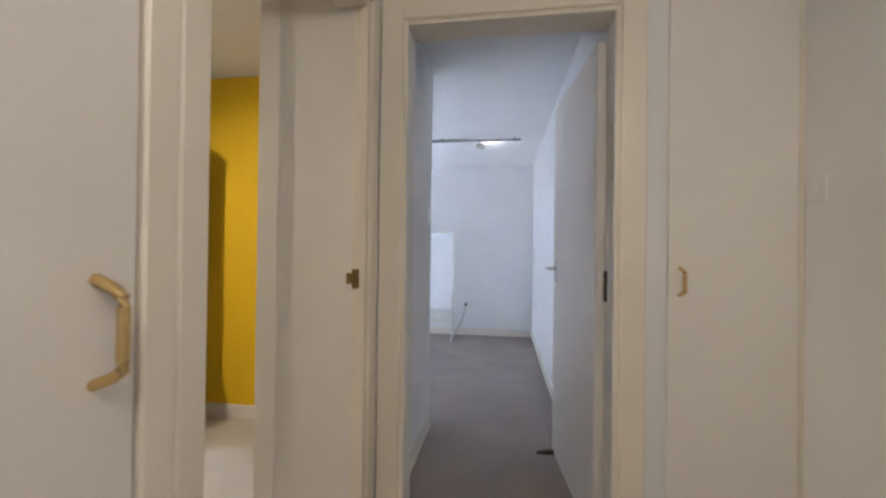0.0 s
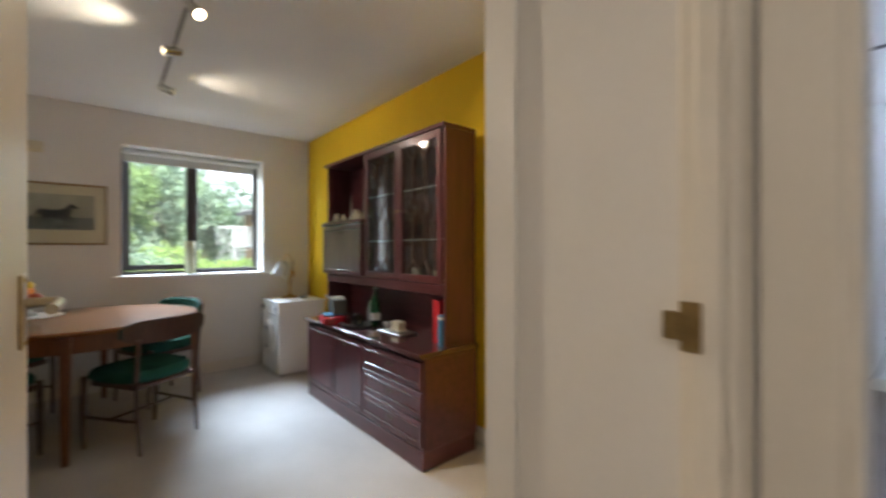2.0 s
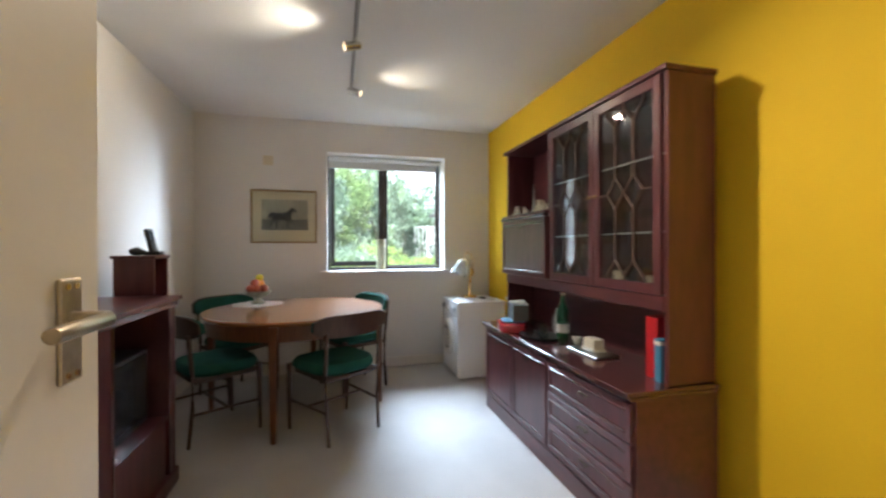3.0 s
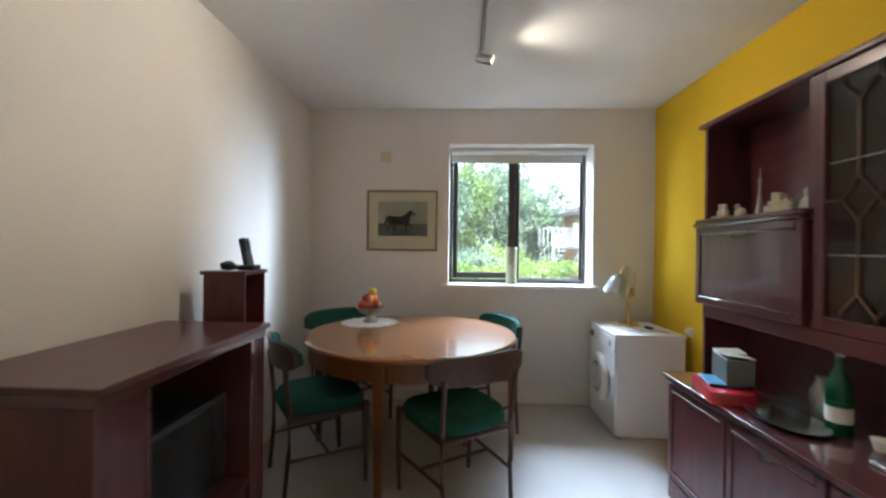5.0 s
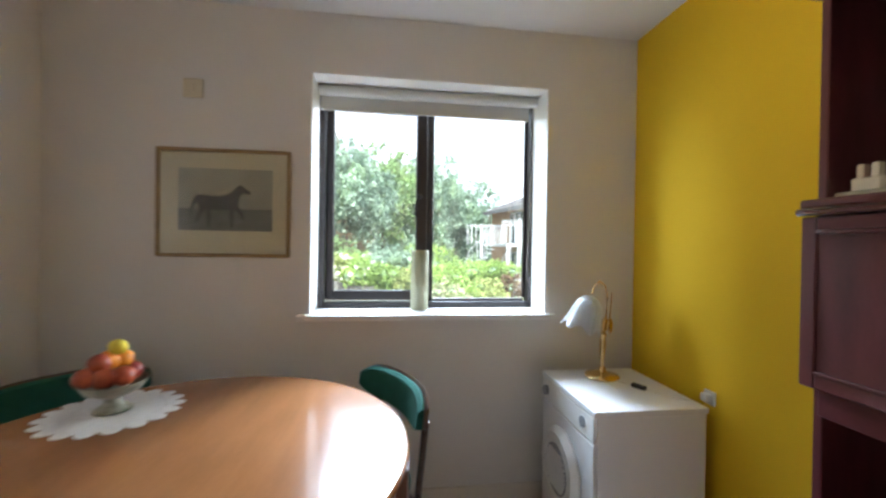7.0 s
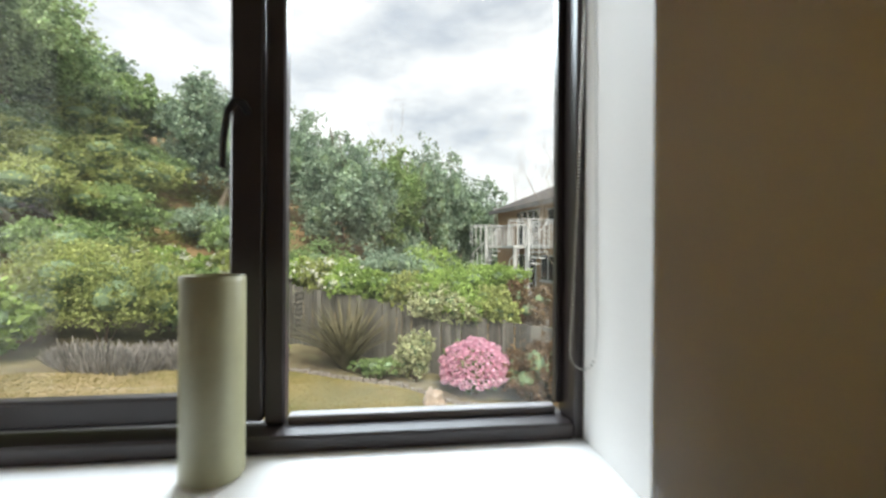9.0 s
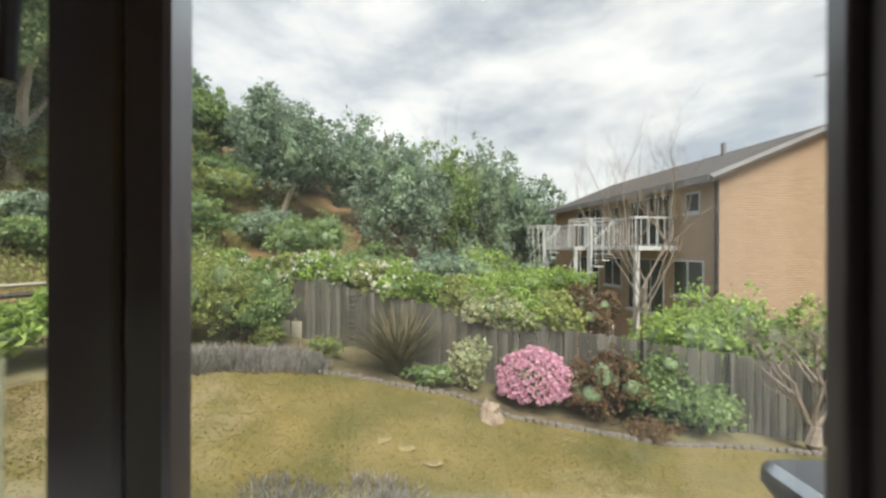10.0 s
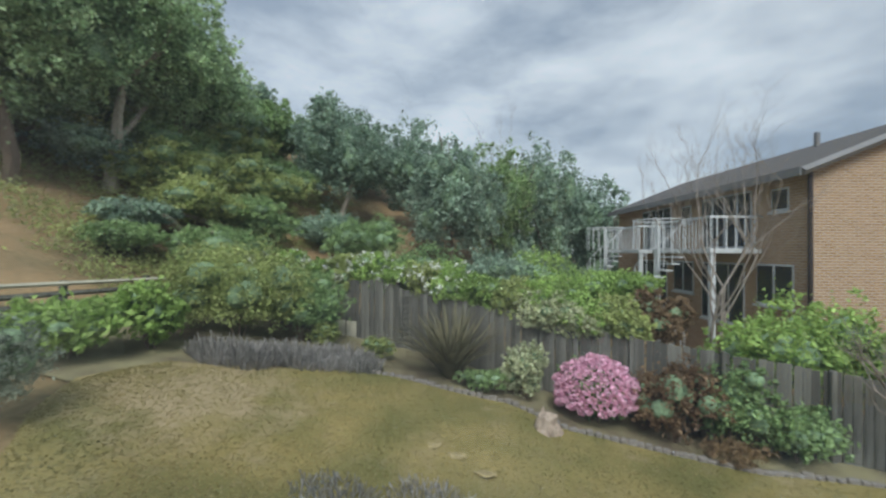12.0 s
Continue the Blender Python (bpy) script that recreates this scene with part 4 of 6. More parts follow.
part("label_band", bm_lathe([(0.0366, 0.04), (0.0366, 0.10)], 24, (1.86, 2.535, WT)), M_PAPER, bt, smooth=True)
sh = thing("silver_shaker", (1.775, 2.555, WT), "silver cocktail shaker beside the bottle", "shaker")
part("body", bm_lathe([(0, 0), (0.030, 0), (0.036, 0.06), (0.036, 0.11), (0.020, 0.145), (0.020, 0.165), (0, 0.17)], 24, (1.775, 2.555, WT)), M_PEWTER, sh, smooth=True)
cup3 = thing("small_cup", (1.99, 2.55, WT), "small white china cup on the worktop", "cup")
part("body", bm_lathe([(0, 0), (0.018, 0), (0.028, 0.035), (0.026, 0.035), (0.016, 0.006), (0, 0.006)], 18, (1.99, 2.55, WT)), M_PAPER, cup3, smooth=True)
sl = thing("slate_board", (2.20, 2.50, WT), "dark flat serving board on the worktop", "board")
part("board", bm_box(2.07, 2.33, 2.43, 2.57, WT, WT + 0.012, 0.003), M_PEWTER, sl)
bd = thing("butter_dish", (2.19, 2.52, WT + 0.012), "cream lidded butter dish on the board", "dish")
part("base", bm_box(2.135, 2.245, 2.475, 2.555, WT + 0.0122, WT + 0.022, 0.004), M_CERAMIC, bd)
part("lid", bm_box(2.145, 2.235, 2.483, 2.547, WT + 0.022, WT + 0.075, 0.010, 2), M_CERAMIC, bd)
bk = thing("red_book", (2.60, 2.59, WT), "upright bright red book against the cabinet's end", "book", "books on the worktop")
part("cover", bm_box(2.580, 2.640, 2.495, 2.66, WT, WT + 0.255, 0.002), M_RED, bk)
part("pages", bm_box(2.584, 2.636, 2.497, 2.662, WT + 0.003, WT + 0.2515), M_PAPER, bk)
bk2 = thing("blue_book", (2.66, 2.57, WT), "upright pale blue book beside the red one", "book", "books on the worktop")
part("cover", bm_box(2.650, 2.682, 2.475, 2.615, WT, WT + 0.175, 0.002), M_BLUE, bk2)
part("title_band", bm_box(2.6495, 2.6825, 2.474, 2.56, WT + 0.15, WT + 0.166), M_PAPER, bk2)

# ---- low television unit, tower and phone ----
tv = thing("television_unit", (2.08, 0.24, 0), "low dark mahogany television unit with an open middle bay", "cabinet")
part("top", bm_box(1.690, 2.475, 0.016, 0.462, 0.918, 0.937, 0.004, 2), M_MAHOG, tv)
part("top_moulding", bm_box(1.700, 2.465, 0.020, 0.450, 0.886, 0.918, 0.008, 3), M_EDGE, tv)
part("side_panel", bm_box(2.440, 2.458, 0.02, 0.435, 0.0, 0.886, 0.002), M_MAHOGV, tv)
part("side_panel", bm_box(1.706, 1.724, 0.02, 0.435, 0.0, 0.886, 0.002), M_MAHOGV, tv)
part("front_panel", bm_box(2.305, 2.440, 0.415, 0.432, 0.06, 0.886, 0.002), M_MAHOGV, tv)
part("front_panel", bm_box(1.724, 1.775, 0.415, 0.432, 0.06, 0.886, 0.002), M_MAHOGV, tv)
part("divider", bm_box(2.290, 2.306, 0.02, 0.437, 0.06, 0.886, 0.002), M_EDGE, tv)
part("divider", bm_box(1.775, 1.791, 0.02, 0.437, 0.06, 0.886, 0.002), M_EDGE, tv)
part("shelf", bm_box(1.791, 2.290, 0.02, 0.430, 0.345, 0.363, 0.002), M_MAHOG, tv)
part("base_front", bm_box(1.791, 2.290, 0.405, 0.420, 0.06, 0.345, 0.002), M_MAHOGV, tv)
part("plinth", bm_box(1.696, 2.468, 0.02, 0.448, 0.0, 0.075, 0.010, 2), M_MAHOG, tv)
tel = thing("television", (2.08, 0.22, 0.3635), "dark grey box television inside the unit", "television")
part("case", bm_box(1.815, 2.272, 0.05, 0.355, 0.3635, 0.70, 0.012, 2), M_BLACK, tel)
part("screen", bm_box(1.835, 2.252, 0.353, 0.361, 0.395, 0.685, 0.004), M_SCREEN, tel)
solid("remote_control", bm_box(2.235, 2.280, 0.372, 0.420, 0.3635, 0.378, 0.003), M_WHITEPL, "pale remote control on the unit's shelf", "remote control")
tw = thing("storage_tower", (1.48, 0.2, 0), "narrow mahogany storage tower with an open front", "shelf tower")
part("side_panel", bm_box(1.568, 1.582, 0.11, 0.295, 0, 1.118, 0.002), M_MAHOGV, tw)
part("side_panel", bm_box(1.395, 1.409, 0.11, 0.295, 0, 1.118, 0.002), M_MAHOGV, tw)
part("back", bm_box(1.409, 1.568, 0.11, 0.118, 0, 1.118), M_MAHOG, tw)
part("top", bm_box(1.385, 1.592, 0.10, 0.303, 1.118, 1.136, 0.003), M_MAHOG, tw)
for z in (0.0, 0.28, 0.56, 0.84):
    part("shelf", bm_box(1.409, 1.568, 0.118, 0.288, z + 0.02, z + 0.034), M_MAHOG, tw)
ph = thing("cordless_phone", (1.47, 0.21, 1.136), "black cordless phone standing in its cradle", "telephone")
part("cradle", bm_box(1.415, 1.485, 0.205, 0.285, 1.136, 1.158, 0.008, 2), M_BLACK, ph)
hs = bm_box(-0.024, 0.024, -0.012, 0.012, 0, 0.135, 0.009, 2)
hs.transform(Matrix.Translation((1.45, 0.245, 1.15)) @ Matrix.Rotation(radians(-12), 4, "Z") @ Matrix.Rotation(radians(14), 4, "X"))
hand = part("handset", hs, M_BLACK, ph, "dark grey handset")
sc = bm_box(-0.018, 0.018, 0.0118, 0.0135, 0.072, 0.120)
sc.transform(Matrix.Translation((1.45, 0.245, 1.15)) @ Matrix.Rotation(radians(-12), 4, "Z") @ Matrix.Rotation(radians(14), 4, "X"))
part("display", sc, M_SCREEN, hand)
part("cable", bm_tube([(1.435, 0.22, 1.142), (1.42, 0.25, 1.143), (1.40, 0.26, 1.143), (1.39, 0.24, 1.143), (1.41, 0.21, 1.143)], 0.003, 6), M_BLACK, ph)
sp2 = thing("spectacle_case", (1.545, 0.2, 1.136), "dark crumpled pouch beside the phone", "pouch")
bm = bm_ball((1.545, 0.205, 1.156), 0.034, 1.0, 1.2, 0.58, sub=3)
for v in bm.verts:
    v.co += 0.010 * noise.noise_vector(v.co * 30)
    v.co.z = max(v.co.z, 1.1365)
part("pouch", bm, M_BLACK, sp2, smooth=True)

# ---- tumble dryer, table lamp ----
dr = thing("tumble_dryer", (0.34, 2.49, 0), "compact white tumble dryer with a round door", "tumble dryer")
part("body", bm_box(0.090, 0.592, 2.275, 2.715, 0.012, 0.665, 0.006, 2), M_WHITEMETAL, dr)
part("top", bm_box(0.086, 0.596, 2.258, 2.720, 0.665, 0.688, 0.005, 2), M_WHITEMETAL, dr)
part("front_panel", bm_box(0.096, 0.586, 2.262, 2.276, 0.02, 0.560, 0.004), M_WHITEMETAL, dr)
part("control_panel", bm_box(0.096, 0.586, 2.260, 2.276, 0.565, 0.662, 0.004), M_WHITEPL, dr)
rm = Matrix.Translation((0.33, 2.262, 0.34)) @ Matrix.Rotation(radians(90), 4, "X")
door = part("door", bm_lathe([(0, 0.0), (0.165, 0.0), (0.172, 0.012), (0.150, 0.036), (0.118, 0.040), (0.108, 0.030), (0, 0.030)], 48, (0, 0, 0), turn=rm), M_WHITEPL, dr, "round white door with a vented dark centre", smooth=True)
part("porthole", bm_lathe([(0, 0.031), (0.104, 0.031), (0.106, 0.033), (0, 0.034)], 40, (0, 0, 0), turn=rm), M_GREYPL, door, smooth=True)
vents = bmesh.new()
for k in range(9):
    zz = -0.072 + 0.018 * k
    w = math.sqrt(max(0.0, 0.095 ** 2 - zz ** 2))
    bm_box(0.33 - w, 0.33 + w, 2.221, 2.230, 0.34 + zz - 0.004, 0.34 + zz + 0.004, bm=vents)
part("vent_slats", vents, M_WHITEPL, door)
for x in (0.15, 0.50):
    part("dial" if x < 0.3 else "badge", bm_cyl((x, 2.260, 0.615), (x, 2.244 if x < 0.3 else 2.256, 0.615), 0.022, n=20), M_GREYPL, dr)
for x in (0.12, 0.56):
    for y in (2.30, 2.69):
        part("foot", bm_cyl((x, y, 0), (x, y, 0.014), 0.018, n=12), M_BLACK, dr)
lp = thing("table_lamp", (0.21, 2.50, 0.688), "brass flower-stem table lamp with a frosted glass tulip shade", "lamp")
part("base", bm_lathe([(0, 0), (0.074, 0), (0.078, 0.006), (0.070, 0.014), (0.040, 0.020), (0.018, 0.030), (0.012, 0.05), (0, 0.05)], 40, (0.21, 2.50, 0.6885)), M_BRASS, lp, smooth=True)
part("stem", bm_lathe([(0, 0.04), (0.008, 0.04), (0.010, 0.08), (0.015, 0.15), (0.013, 0.185), (0.018, 0.20), (0.006, 0.215), (0, 0.22)], 20, (0.21, 2.50, 0.6885)), M_BRASS, lp, smooth=True)
arc = [(0.21, 2.50, 0.89), (0.21, 2.515, 0.98), (0.21, 2.520, 1.06), (0.21, 2.508, 1.115), (0.21, 2.48, 1.135), (0.21, 2.455, 1.115), (0.21, 2.442, 1.075)]
part("arm", bm_tube(arc, 0.004, 8), M_BRASS, lp, smooth=True)
part("bud_stem", bm_tube([(0.21, 2.50, 0.89), (0.205, 2.535, 0.96), (0.20, 2.545, 1.03), (0.20, 2.548, 1.085)], 0.0045, 8, r_end=0.0015), M_BRASS, lp, smooth=True)
for s in (-1, 1):
    part("leaf", bm_ball((0.21 + 0.02 * s, 2.505 + 0.018, 0.93), 0.03, 0.25, 0.5, 1.3), M_BRASS, lp, smooth=True)
shade = bmesh.new()
sm = Matrix.Translation((0.21, 2.444, 1.065)) @ Matrix.Rotation(radians(-20), 4, "X") @ Matrix.Rotation(radians(180), 4, "X") @ Matrix.Scale(1.18, 4)
n, rows = 48, []
for r, z in ((0.010, 0.0), (0.030, 0.008), (0.048, 0.030), (0.056, 0.060), (0.062, 0.095), (0.070, 0.125), (0.074, 0.135)):
    rows.append([shade.verts.new(sm @ Vector((r * (1 + 0.10 * (z / 0.135) ** 2 * math.cos(6 * 2 * math.pi * k / n)) * math.cos(2 * math.pi * k / n),
                                              r * (1 + 0.10 * (z / 0.135) ** 2 * math.cos(6 * 2 * math.pi * k / n)) * math.sin(2 * math.pi * k / n),
                                              z + 0.012 * (z / 0.135) ** 3 * math.cos(6 * 2 * math.pi * k / n)))) for k in range(n)])
for a, b in zip(rows, rows[1:]):
    for k in range(n):
        shade.faces.new((a[k], a[(k + 1) % n], b[(k + 1) % n], b[k]))
shade.faces.new(rows[0][::-1])
bmesh.ops.solidify(shade, geom=shade.faces[:], thickness=0.003)
part("shade", shade, M_SHADE, lp, "frosted white glass tulip shade", smooth=True)
cable = part("cable", bm_tube([(0.27, 2.53, 0.693), (0.32, 2.555, 0.692), (0.37, 2.575, 0.692), (0.43, 2.60, 0.692), (0.48, 2.635, 0.692), (0.52, 2.69, 0.692), (0.53, 2.725, 0.68), (0.53, 2.735, 0.50)], 0.003, 6), M_WHITEPL, lp)
sw = bm_box(-0.032, 0.032, -0.011, 0.011, 0, 0.018, 0.004)
sw.transform(Matrix.Translation((0.375, 2.577, 0.689)) @ Matrix.Rotation(radians(25), 4, "Z"))
part("inline_switch", sw, M_BLACK, cable)
pl = thing("wall_plug", (0.54, 2.76, 0.70), "white plug in a socket on the yellow wall", "plug")
part("socket", bm_box(0.505, 0.56, 2.773, 2.783, 0.675, 0.73, 0.003), M_WHITEPL, pl)
part("plug", bm_box(0.518, 0.548, 2.745, 2.773, 0.69, 0.72, 0.006, 2), M_WHITEPL, pl)

# ---- framed print on the window wall ----
pic = thing("framed_print", (0.01, 0.757, 1.47), "gilt framed print of a dark horse in a cream mount", "picture")
PY0, PY1, PZ0, PZ1 = 0.468, 1.047, 1.221, 1.715
for a, b, c, d in ((PY0, PY0 + 0.016, PZ0, PZ1), (PY1 - 0.016, PY1, PZ0, PZ1), (PY0 + 0.016, PY1 - 0.016, PZ0, PZ0 + 0.016), (PY0 + 0.016, PY1 - 0.016, PZ1 - 0.016, PZ1)):
    part("frame", bm_box(0.0, 0.018, a, b, c, d, 0.004), M_GILT, pic)
part("mount", bm_box(0.001, 0.006, PY0 + 0.016, PY1 - 0.016, PZ0 + 0.016, PZ1 - 0.016), M_MOUNT, pic)
IY0, IY1, IZ0, IZ1 = 0.560, 0.966, 1.342, 1.625
M_SKY = mat("print_sky", (0.40, 0.37, 0.30), 0.8, var=0.25, scale=9, grain=60, bump=0.0)
M_FIELD = mat("print_field", (0.17, 0.17, 0.16), 0.8, var=0.35, scale=14, grain=80, bump=0.0, stretch=(1, 1, 3))
M_HORSE = mat("print_dark_horse", (0.04, 0.04, 0.042), 0.8, var=0.3, scale=30, bump=0.0)
part("print_sky", bm_box(0.006, 0.0072, IY0, IY1, IZ0 + 0.10, IZ1), M_SKY, pic)
part("print_field", bm_box(0.006, 0.0072, IY0, IY1, IZ0, IZ0 + 0.10), M_FIELD, pic)


def flat_shape(points, x, base):
    bm = bmesh.new()
    bm.faces.new([bm.verts.new((x, base[0] + a, base[1] + b)) for a, b in points])
    return bm


horse = [(0.055, 0.15), (0.08, 0.165), (0.13, 0.158), (0.18, 0.16), (0.215, 0.175), (0.235, 0.20), (0.252, 0.212), (0.262, 0.205), (0.30, 0.178), (0.296, 0.168), (0.262, 0.172), (0.25, 0.15), (0.245, 0.115),
         (0.262, 0.085), (0.275, 0.05), (0.265, 0.048), (0.248, 0.08), (0.228, 0.095), (0.222, 0.05), (0.224, 0.018), (0.212, 0.018), (0.21, 0.055), (0.205, 0.095), (0.15, 0.09), (0.125, 0.095), (0.128, 0.055),
         (0.122, 0.018), (0.11, 0.018), (0.113, 0.055), (0.105, 0.095), (0.088, 0.075), (0.068, 0.035), (0.058, 0.04), (0.075, 0.085), (0.072, 0.13), (0.05, 0.10), (0.04, 0.06), (0.034, 0.065), (0.042, 0.115)]
part("print_animal", flat_shape(horse, 0.0085, (IY0 + 0.012, IZ0)), M_HORSE, pic)
pg = part("glazing", bm_box(0.0095, 0.0115, PY0 + 0.016, PY1 - 0.016, PZ0 + 0.016, PZ1 - 0.016), M_GLASS, pic)

# ---- ceiling tracks with spots ----


def spot_track(name, p0, p1, spots, label, colour):
    """A thin ceiling bar with swivel spots: (place along the bar, direction, watts)."""
    ob = thing(name, p0, label, "spotlight")
    a, b = Vector(p0), Vector(p1)
    part("bar", bm_tube([a, b], 0.011, 8), M_GREYPL, ob)
    for s in (0.04, 0.5, 0.96):
        q = a.lerp(b, s)
        part("bracket", bm_cyl(q, (q.x, q.y, H), 0.008, n=8), M_GREYPL, ob)
    for q, d, energy in spots:
        q, d = Vector(q), Vector(d).normalized()
        knuckle = q + Vector((0, 0, -0.05))
        head = part("spot", bm_cyl(q, knuckle, 0.006, n=8), M_CHROME, ob, "small metal swivel spot")
        part("can", bm_lathe([(0, 0.0), (0.018, 0.0), (0.024, 0.02), (0.028, 0.095), (0.025, 0.095), (0.022, 0.07), (0, 0.07)], 20, tuple(knuckle - d * 0.03), turn=d.to_track_quat("Z", "Y").to_matrix().to_4x4()), M_CHROME, head, smooth=True)
        part("lamp_face", bm_cyl(knuckle + d * 0.041, knuckle + d * 0.045, 0.021, n=16), M_BULB, head)
        lamp(name + "_light", "SPOT", look(knuckle + d * 0.068, knuckle + d), energy, colour, spot=(radians(110), 1.0), radius=0.02)


WARM = (1.0, 0.86, 0.66)
spot_track("spot_track", (0.98, 1.335, 2.352), (2.62, 1.318, 2.352),
           [((1.06, 1.334, 2.345), (0.25, 0.85, -0.25), 6.0), ((1.73, 1.327, 2.345), (0.15, -0.90, -0.25), 9.5), ((2.28, 1.321, 2.345), (0.50, 0.38, -0.60), 33.0)],
           "grey ceiling track with three lit warm spots", WARM)
spot_track("spot_track", (3.3, 4.47, 2.352), (4.95, 4.47, 2.352), [((4.52, 4.47, 2.345), (0.35, 0.55, 0.10), 2.0)], "grey bedroom ceiling track with a lit spot", (0.95, 0.95, 1.0))

# ---- bedroom things seen through the doorway ----
mir = thing("cheval_mirror", (3.93, 5.62, 0), "white framed standing mirror with a low shelf", "mirror")
my = 5.62
for x in (3.74, 4.115):
    part("post", bm_tube([(x, my - 0.015, 0.16), (x, my + 0.06, 1.44)], 0.016, 8), M_WHITEPL, mir)
    part("leg", bm_tube([(x + (0.01 if x > 4 else -0.01), my - 0.14, 0.0), (x, my - 0.02, 0.30)], 0.012, 8), M_WHITEPL, mir)
    part("leg", bm_tube([(x, my + 0.20, 0.0), (x, my + 0.02, 0.40)], 0.012, 8), M_WHITEPL, mir)
part("frame_rail", bm_tube([(3.74, my + 0.06, 1.44), (4.115, my + 0.06, 1.44)], 0.016, 8), M_WHITEPL, mir)
part("shelf", bm_box(3.74, 4.115, my - 0.09, my + 0.03, 0.245, 0.265, 0.003), M_WHITEPL, mir)
part("shelf_edge", bm_box(3.74, 4.115, my - 0.10, my - 0.09, 0.235, 0.30, 0.003), M_WHITEPL, mir)
gl = bm_box(3.757, 4.098, -0.006, 0.0, 0, 1.02)
gl.transform(Matrix.Translation((0, my + 0.012, 0.40)) @ Matrix.Rotation(radians(-3.2), 4, "X"))
part("glass", gl, M_MIRROR, mir, "mirror glass")
solid("white_box", bm_box(3.97, 4.06, my - 0.08, my - 0.01, 0.2655, 0.345, 0.004), M_PAPER, "small white box on the mirror's shelf", "box")
skt = wall_plate("wall_socket", pose(4.30, 5.95, 0.435, 0, 0, 0), "white double wall socket with a black plug", "socket")
part("plug", bm_box(-0.045, -0.012, -0.040, -0.010, -0.018, 0.018, 0.005), M_BLACK, skt, "black plug")
part("cable", bm_tube([(-0.03, -0.04, -0.01), (-0.05, -0.07, -0.12), (-0.09, -0.10, -0.25), (-0.14, -0.12, -0.35), (-0.20, -0.14, -0.42)], 0.004, 6), M_BLACK, skt)

# ---- the garden: ground, lawn, beds ----
M_SOIL = mat("dry_garden_soil", (0.14, 0.10, 0.07), 1.0, var=0.4, scale=1.2, grain=30, bump=1.0, second=(0.22, 0.20, 0.11))
M_HILL = mat("rough_hill_ground", (0.12, 0.12, 0.05), 1.0, var=0.5, scale=0.35, grain=9, bump=1.0, second=(0.26, 0.17, 0.09))
M_LAWN = mat("dry_yellow_lawn", (0.105, 0.12, 0.026), 1.0, var=0.2, scale=0.8, grain=34, bump=0.12, second=(0.27, 0.205, 0.075))
# straw-coloured worn places, mottled at two sizes
ln, ll = M_LAWN.node_tree.nodes, M_LAWN.node_tree.links
l_b = ln["Principled BSDF"]
l_mix, l_n, l_rng, l_tc = ln.new("ShaderNodeMix"), ln.new("ShaderNodeTexNoise"), ln.new("ShaderNodeMapRange"), ln.new("ShaderNodeTexCoord")
l_far, l_fade, l_add = ln.new("ShaderNodeVectorMath"), ln.new("ShaderNodeMapRange"), ln.new("ShaderNodeMath")
l_mix.data_type = "RGBA"
l_mix.inputs[7].default_value = (0.33, 0.26, 0.15, 1)
l_n.inputs["Scale"].default_value, l_n.inputs["Detail"].default_value, l_n.inputs["Roughness"].default_value = 1.7, 9.0, 0.72
l_rng.inputs["From Min"].default_value, l_rng.inputs["From Max"].default_value = 0.54, 0.80
l_far.operation = "DISTANCE"
l_far.inputs[1].default_value = (-5.6, -2.6, -1.0)
l_fade.inputs["From Min"].default_value, l_fade.inputs["From Max"].default_value = 2.2, 0.4
l_fade.inputs["To Min"].default_value, l_fade.inputs["To Max"].default_value = 0.0, 0.34
ll.new(l_tc.outputs["Object"], l_n.inputs["Vector"])
ll.new(l_tc.outputs["Object"], l_far.inputs[0])
ll.new(l_far.outputs["Value"], l_fade.inputs["Value"])
ll.new(l_n.outputs["Fac"], l_add.inputs[0])
ll.new(l_fade.outputs["Result"], l_add.inputs[1])
ll.new(l_add.outputs[0], l_rng.inputs["Value"])
ll.new(l_b.inputs["Base Color"].links[0].from_socket, l_mix.inputs[6])
ll.new(l_rng.outputs["Result"], l_mix.inputs[0])
ll.new(l_mix.outputs[2], l_b.inputs["Base Color"])
M_FENCE = mat("weathered_fence_wood", (0.038, 0.041, 0.031), 0.9, var=0.4, scale=2.0, grain=50, bump=0.5, stretch=(8, 8, 0.45), second=(0.155, 0.15, 0.135), each=0.4)
M_RAIL = mat("pale_fence_rail", (0.48, 0.45, 0.36), 0.85, var=0.2, scale=4, grain=50, bump=0.3)
M_STONEEDGE = mat("grey_edging_stone", (0.20, 0.18, 0.16), 0.9, var=0.35, scale=12, grain=70, bump=0.6)
M_BARK = mat("grey_brown_bark", (0.16, 0.12, 0.09), 0.95, var=0.4, scale=6, grain=50, bump=0.8, stretch=(1, 1, 0.3))
M_TWIG = mat("grey_twigs", (0.27, 0.23, 0.20), 0.9, var=0.25, scale=8, grain=60, bump=0.3)
M_STUMP = mat("broken_red_wood", (0.22, 0.15, 0.11), 0.95, var=0.4, scale=9, grain=60, bump=1.0, stretch=(1, 1, 0.3), second=(0.38, 0.31, 0.25))
M_CLOD = mat("dry_pale_turf", (0.30, 0.24, 0.12), 1.0, var=0.3, scale=10, grain=60, bump=1.0)
M_PALEBARK = mat("pale_dead_wood", (0.42, 0.36, 0.29), 0.9, var=0.25, scale=8, grain=60, bump=0.5)


